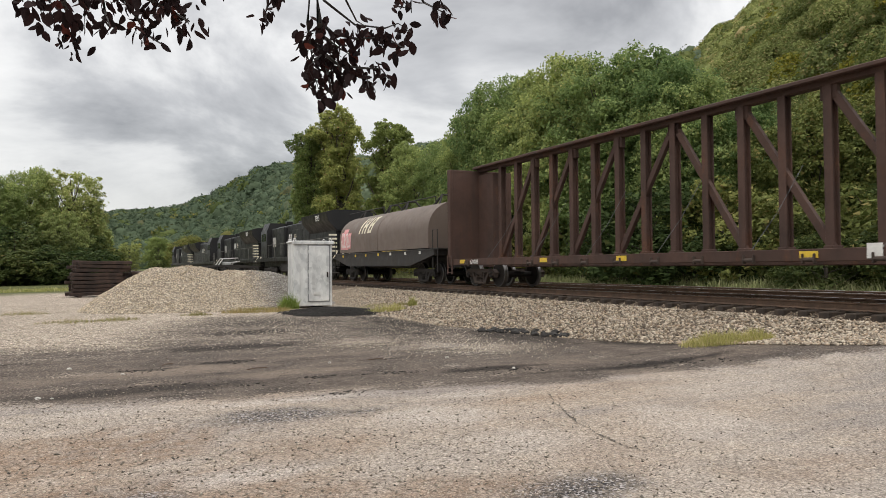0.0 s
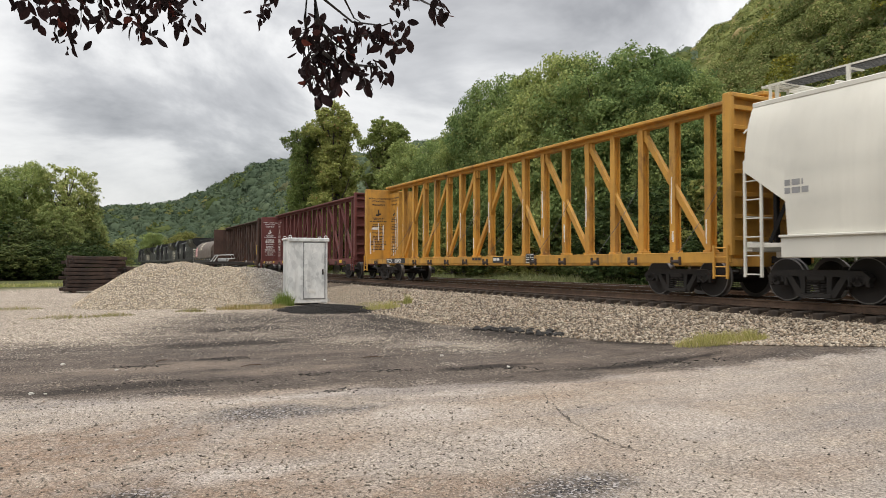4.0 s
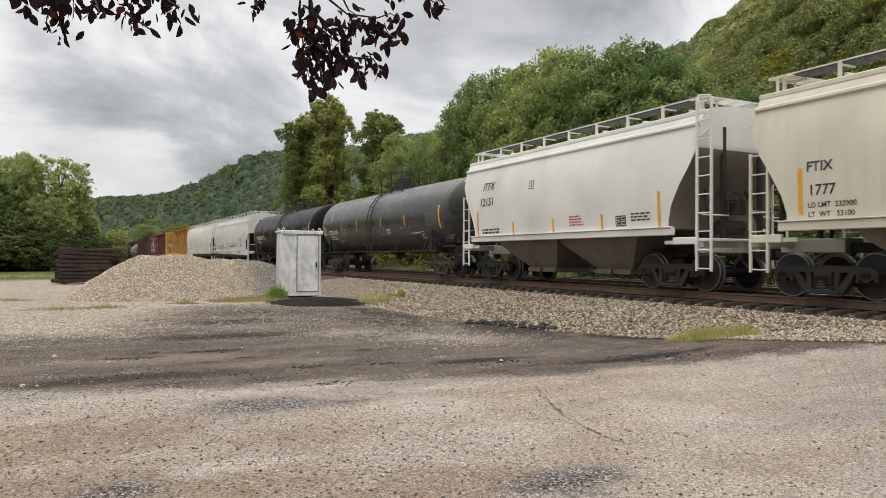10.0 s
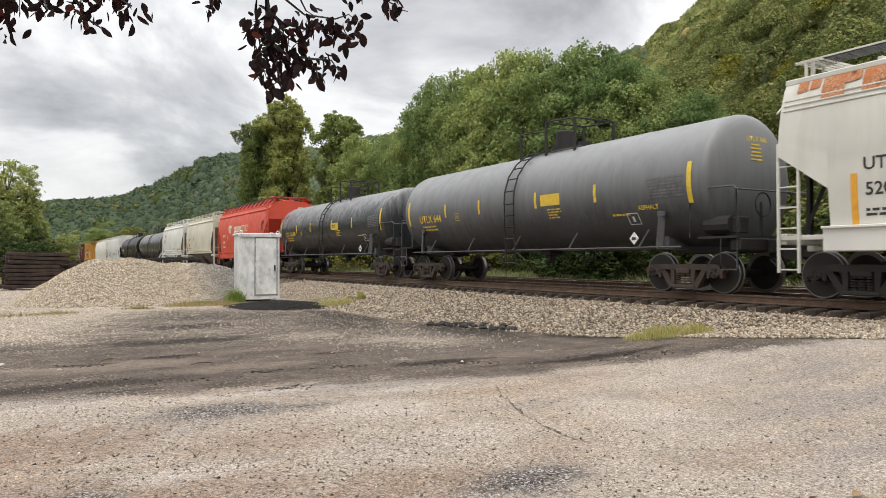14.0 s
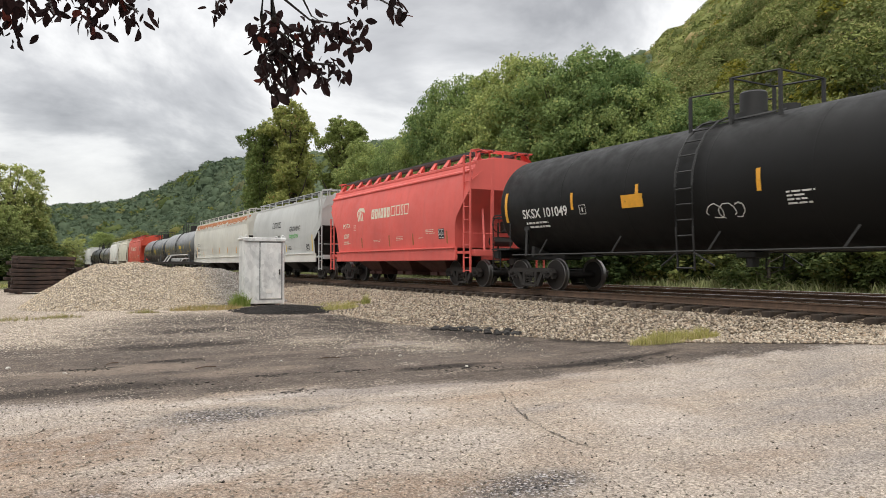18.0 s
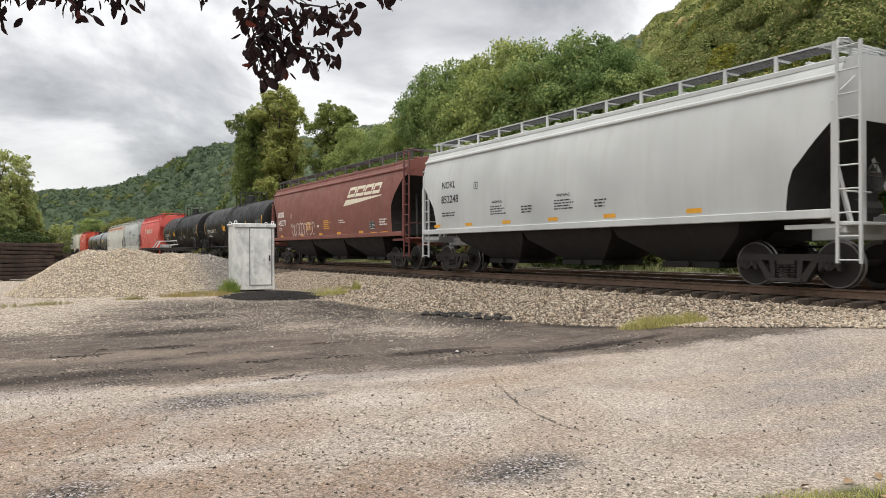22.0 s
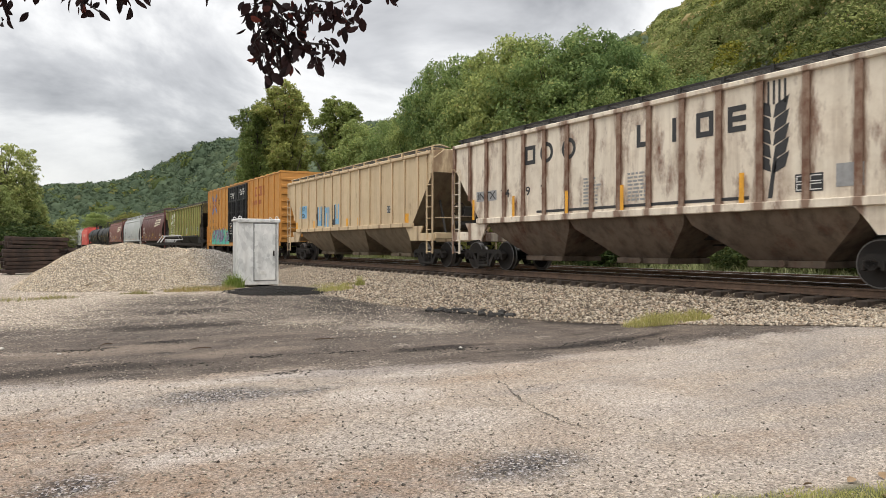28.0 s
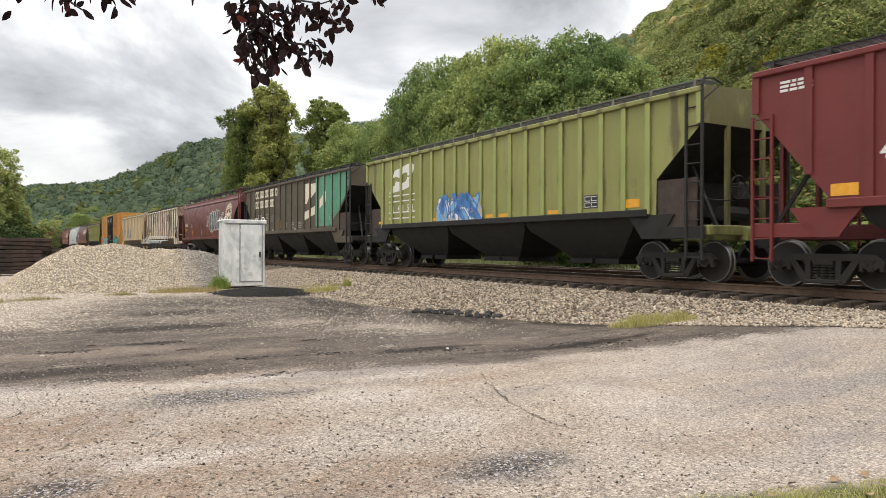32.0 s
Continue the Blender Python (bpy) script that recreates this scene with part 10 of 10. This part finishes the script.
    block_word(s, 2.6, 2.75, 0.3, (0.6,) * 4, M["white"])
    s.text("467105", 2.4, 2.3, 0.24, M["white"])
    s.patch("reflector", 1.55, 1.7, 0.5, 0.22, M["reflector"])


def ring_mark(s, u, z, r, t):
    q = []
    for k in range(20):
        a, b = k * math.pi / 10, (k + 1) * math.pi / 10
        q.append([(u + (r - t) * math.cos(a), z + (r - t) * math.sin(a)), (u + r * math.cos(a), z + r * math.sin(a)), (u + r * math.cos(b), z + r * math.sin(b)), (u + (r - t) * math.cos(b), z + (r - t) * math.sin(b))])
    return s.quads("owner_mark", q, M["ink"])


def wheat(s, u):
    """A dark stylised ear of grain."""
    q = [[(u + 0.42, 1.72), (u + 0.52, 1.72), (u + 0.62, 2.5), (u + 0.54, 2.5)]]
    for k in range(5):
        z = 2.2 + 0.27 * k
        q.append([(u + 0.53, z), (u + 0.80, z + 0.12), (u + 0.88, z + 0.42), (u + 0.58, z + 0.26)])
        q.append([(u + 0.49, z + 0.03), (u + 0.22, z + 0.15), (u + 0.14, z + 0.45), (u + 0.46, z + 0.28)])
    for k in range(5):
        x = u + 0.28 + 0.12 * k
        q.append([(x, 3.55), (x + 0.05, 3.55), (x + 0.05, 4.02), (x, 4.02)])
    s.quads("company_emblem", q, M["ink"])


def seal(s, u, z, r):
    q1, q2 = [], []
    n = 32
    for k in range(n):
        a, b = 2 * math.pi * k / n, 2 * math.pi * (k + 1) / n
        for r0, r1, q in ((0.66 * r, 0.93 * r, q1), (0.96 * r, r, q1), (0.0, 0.6 * r, q2)):
            q.append([(u + r0 * math.cos(a), z + r0 * math.sin(a)), (u + r1 * math.cos(a), z + r1 * math.sin(a)), (u + r1 * math.cos(b), z + r1 * math.sin(b)), (u + r0 * math.cos(b), z + r0 * math.sin(b))])
    s.quads("company_emblem", q1 + q2, M["cream"], label="round cream emblem")
    q3 = []
    for a in range(4):
        for k in range(6):
            t0, t1 = math.pi / 2 * a + 0.3 + 0.16 * k, math.pi / 2 * a + 0.3 + 0.16 * (k + 1)
            q3.append([(u + 0.26 * r * math.cos(t0), z + 0.26 * r * math.sin(t0)), (u + 0.56 * r * math.cos(t0), z + 0.56 * r * math.sin(t0)), (u + 0.56 * r * math.cos(t1), z + 0.56 * r * math.sin(t1)), (u + 0.26 * r * math.cos(t1), z + 0.26 * r * math.sin(t1))])
    for k in range(26):
        t = 2 * math.pi * k / 26
        q3 += ribbon([(u + 0.72 * r * math.cos(t), z + 0.72 * r * math.sin(t)), (u + 0.87 * r * math.cos(t + 0.05), z + 0.87 * r * math.sin(t + 0.05))], 0.06)
    s.quads("emblem_print", q3, P["bn_maroon"], 0.01)


def bubble(s, u, z):
    """Fat outlined sprayed letters."""
    rng = random.Random(90)
    qf, ql = [], []
    for k in range(5):
        cx, w, h = u + 0.3 + 0.52 * k, 0.34, 0.66 + 0.06 * (k % 2)
        pts = []
        for i in range(20):
            a = 2 * math.pi * i / 20
            rr = 1 + 0.12 * math.sin(3 * a + k)
            pts.append((cx + w * rr * math.copysign(abs(math.cos(a)) ** 0.7, math.cos(a)), z + 0.75 + h * rr * math.copysign(abs(math.sin(a)) ** 0.7, math.sin(a))))
        for i in range(20):
            qf.append([(cx, z + 0.75), pts[i], pts[(i + 1) % 20], (cx, z + 0.75)][:3])
        ql += ribbon(pts + pts[:1], 0.05)
        ql += ribbon([(cx - 0.05, z + 0.5), (cx + 0.05, z + 0.9 + 0.1 * rng.random())], 0.05)
    s.quads("spray_paint_tag", qf, M["tag_fill"], 0.008, "dark bubble letters with white outlines")
    s.quads("spray_paint_outline", ql, M["white"], 0.012)


M["tag_fill"] = plain("slate_spray_paint", (0.06, 0.075, 0.085), 0.55, 0.0, 0.25, 6)


def block_tag(s, u, z, tones, w, h):
    """Fat upright sprayed letters side by side, each one tone with a pale core."""
    rng = random.Random(64)
    for k, tone in enumerate(tones):
        a, lean, dz = u + k * w * 0.92, rng.uniform(-0.08, 0.08), rng.uniform(-0.05, 0.08)
        t = w * 0.3
        q = [[(a, z + dz), (a + t, z + dz), (a + t + lean, z + h + dz), (a + lean, z + h + dz)], [(a + w - t, z + dz), (a + w, z + dz), (a + w + lean, z + h + dz), (a + w - t + lean, z + h + dz)]]
        b = z + dz + h * rng.choice((0.0, 0.35, 0.7))
        q.append([(a + t, b), (a + w - t, b), (a + w - t + lean * 0.4, b + h * 0.28), (a + t + lean * 0.4, b + h * 0.28)])
        s.quads("spray_paint_tag", q, M[tone], 0.0065 + 0.001 * (k % 2))


def bn_emblem(s, u, mat=None):
    """White block emblem above ruled bars."""
    mat = mat or M["white"]
    top = [(0.13, 0.57), (0.32, 0.60), (0.49, 0.49), (0.56, 0.68), (0.66, 0.71), (0.73, 0.68), (0.74, 0.57), (0.87, 0.59), (0.98, 0.71), (1.0, 0.9), (0.92, 1.0), (0.75, 0.99), (0.23, 0.83)]
    foot = [(0, 0), (0.61, 0.09), (0.75, 0.14), (0.87, 0.22), (0.92, 0.40), (0.87, 0.54), (0.73, 0.52), (0.68, 0.39), (0.54, 0.33), (0.28, 0.45), (0.23, 0.28), (0.08, 0.25)]
    q = [[(u + 1.8 * a, 2.88 + 0.95 * b) for a, b in f] for f in (top, foot)]
    for k, z in enumerate((2.7, 2.48, 2.06, 1.84)):
        q.append([(u, z), (u + 1.85, z), (u + 1.85, z + 0.05), (u, z + 0.05)])
    s.quads("company_emblem", [[(u + (a - u) * 1.12, b if b < 2.8 else 2.8 + (b - 2.86) * 1.1) for a, b in f] for f in q], mat)


def half_emblem(s, u):
    s.quads("company_emblem", [[(u, 3.9), (u + 0.6, 3.9), (u + 0.6, 3.3), (u + 0.2, 2.9), (u, 2.9)], [(u + 0.7, 3.85), (u + 1.6, 3.85), (u + 1.6, 3.55), (u + 0.7, 3.1)],
                               [(u - 0.1, 2.5), (u + 1.3, 2.75), (u + 1.3, 2.35), (u - 0.1, 2.1)], [(u + 1.9, 3.0), (u + 2.7, 3.4), (u + 2.7, 2.9), (u + 1.9, 2.6)]], M["cream"], 0.008)


def burner(s, u0, u1, z0, h, base, fills, line, seed, lift):
    """A large sprayed piece: jagged ground, slabs of letters on it, thin outlines."""
    rng = random.Random(seed)
    n = int((u1 - u0) / 0.13)
    tops = [z0 + h * (0.72 + 0.26 * abs(math.sin(k * 0.9)) * rng.uniform(0.4, 1.0)) * (0.55 + 0.45 * min(1, k / 4, (n - k) / 3)) for k in range(n + 1)]
    q = [[(u0 + (u1 - u0) * k / n, z0 + 0.06 * (k % 3 == 0)), (u0 + (u1 - u0) * (k + 1) / n, z0), (u0 + (u1 - u0) * (k + 1) / n, tops[k + 1]), (u0 + (u1 - u0) * k / n, tops[k])] for k in range(n)]
    s.quads("spray_paint_ground", q, M[base], lift, "jagged sprayed ground of a graffiti piece")
    lines, layers = [], {}
    m = int((u1 - u0) * 10)
    for k in range(m):
        cx = u0 + 0.2 + (u1 - u0 - 0.4) * ((k * 0.618) % 1.0)
        cz = z0 + h * (0.12 + 0.62 * rng.random())
        a, l, w = rng.choice((1.1, 1.9, 0.5, 2.5, 1.57)) + rng.uniform(-0.25, 0.25), rng.uniform(0.2, 0.46), rng.uniform(0.08, 0.19)
        ca, sa = math.cos(a), math.sin(a)
        pts = [(cx + ca * p - sa * r, min(max(cz + sa * p + ca * r, z0), z0 + h)) for p, r in ((-l, -w * 0.4), (l * 0.7, -w), (l, 0), (l * 0.6, w), (-l, w * 0.7))]
        layers.setdefault((fills[rng.randrange(len(fills))], k % 4), []).append(pts)
        if k % 2 == 0 or line != "ink":
            lines += ribbon(pts[:4], 0.026 if line == "ink" else 0.04)
    for (tone, k), q in layers.items():
        s.quads("spray_paint_tag", q, M[tone], lift + 0.001 + 0.001 * k, "jagged sprayed letters")
    s.quads("spray_paint_outline", lines, M[line], lift + 0.006)


def box_marks(s):
    def place(path, w):
        return ribbon([(1.66 + (u - 1.5) * 1.23, 3.2 + (z - 3.2) * 1.25) for u, z in path], w)
    blue = place([(1.5, 4.28), (1.95, 4.0), (2.1, 3.8), (1.95, 3.55), (1.5, 3.2)], 0.16) + place([(2.25, 4.0), (2.75, 4.4)], 0.16) + place([(2.25, 3.56), (2.75, 3.26)], 0.16)
    red = place([(1.5, 4.06), (1.82, 3.88), (1.9, 3.8), (1.82, 3.7), (1.5, 3.46)], 0.15) + place([(2.28, 3.88), (2.75, 4.18)], 0.15) + place([(2.28, 3.74), (2.75, 3.48)], 0.15)
    s.quads("company_emblem", blue, M["blue_mark"], 0.046)
    s.quads("company_emblem", red, M["red_faded"], 0.044)
    for words, u, z, h, k in (("next", 0.72, 4.02, 0.17, 0.8), ("load", 0.72, 3.78, 0.17, 0.8), ("any", 3.5, 4.12, 0.18, 0.9), ("road", 3.46, 3.88, 0.18, 0.9)):
        s.text(words, u, z, h, M["ink"], stretch=k, slant=0.2)
    for words, u, z in (("TB", 0.72, 2.52), ("OX", 1.5, 2.52), ("66", 0.72, 2.05), ("17", 1.5, 2.05), ("76", 2.48, 2.05)):
        s.text(words, u, z, 0.23, M["ink"], stretch=1.05, slant=0.1)
    outline_box(s, 2.65, 2.5, 0.22, 0.25, M["ink"])
    for words, u, z in (("LD LMT", 0.74, 1.72), ("204700", 1.42, 1.72), ("LT WT", 0.74, 1.58), ("81300", 1.45, 1.58)):
        s.text(words, u, z, 0.085, M["ink"], stretch=1.0)
    s.patch("reflector", 0.75, 1.08, 0.42, 0.16, M["yellow_mark"])
    burner(s, 1.75, 7.1, 0.86, 1.25, "teal_mark", ("violet_mark", "violet_pale", "violet_mark", "grey_mark", "teal_mark"), "ink", 91, 0.095)
    burner(s, 12.0, 17.6, 0.86, 1.45, "navy_mark", ("navy_mark", "navy_mark", "navy_mark", "teal_mark", "navy_mark"), "teal_mark", 97, 0.085)
    for u in (2.72, 6.1, 14.9):
        s.patch("reflector", u, 1.35, 0.1, 0.5, M["reflector"], 0.105)
    s.text("CLOSE THIS DOOR", 7.42, 4.36, 0.1, M["white"], 0.105, stretch=0.95)
    s.text("BEFORE CLOSING", 7.44, 4.21, 0.1, M["white"], 0.105, stretch=0.95)
    s.text("MAIN DOOR", 7.62, 4.06, 0.1, M["white"], 0.105, stretch=0.95)
    s.text("CLOSE AND LOCK", 9.92, 4.5, 0.1, M["white"], 0.105)
    s.text("BOTH DOORS BEFORE", 9.82, 4.35, 0.1, M["white"], 0.105)
    s.text("MOVING CAR", 10.1, 4.2, 0.1, M["white"], 0.105)
    for u in (7.3, 9.6):
        s.lines(u, 2.3, 0.7, 5, M["white"], 0.05, 0.12, lift=0.105)
        s.patch("placard", u + 0.25, 2.05, 0.13, 0.13, M["reflector"], 0.106)
        s.patch("placard", u + 0.45, 2.1, 0.13, 0.13, M["white"], 0.106)
    s.patch("reflector", 8.95, 1.75, 0.12, 0.5, M["yellow_mark"], 0.105)
    block_word(s, 13.4, 3.9, 0.6, (1.0, 1.0, 1.2), M["red_faded"], 0.1, 0.0, 0.2, "company_emblem")
    s.lines(12.6, 3.4, 3.2, 1, M["red_faded"], 0.26)


M["red_faded"] = plain("faded_red_marking", (0.36, 0.1, 0.045), 0.6, 0.0, 0.2, 8)
tail_cars()


# ---- the train rolls ahead, away from the camera ----
def rolled(t):
    """Metres that the train has gone at t seconds."""
    return 14.036 * t + 0.01455 * t * t


def on_line(s):
    slope = 2 * BEND * s if s > 0 else 0.0
    x = XC + (BEND * s * s if s > 0 else 0.0)
    return pose(x, s, RAIL, 0, 0, -math.degrees(math.atan(slope)))


def motions():
    for car, centre, sets in TRAIN:
        walk(car, [(t, on_line(centre + rolled(t))) for t in range(0, 33, 2)])
        near = [k / 30 for k in range(961) if -2 < centre + rolled(k / 30) < 42]
        if not near:
            continue
        times = [0.0] if near[0] > 0.05 else []
        times += near
        if times[-1] < 31.9:
            times.append(32.0)
        for w, y in sets:
            rows = []
            for t in times:
                turn = -math.degrees((rolled(min(max(t, near[0]), near[-1])) - rolled(near[0])) / 0.457)
                rows.append((t, pose(0, y, 0.457, turn)))
            walk(w, rows)


motions()
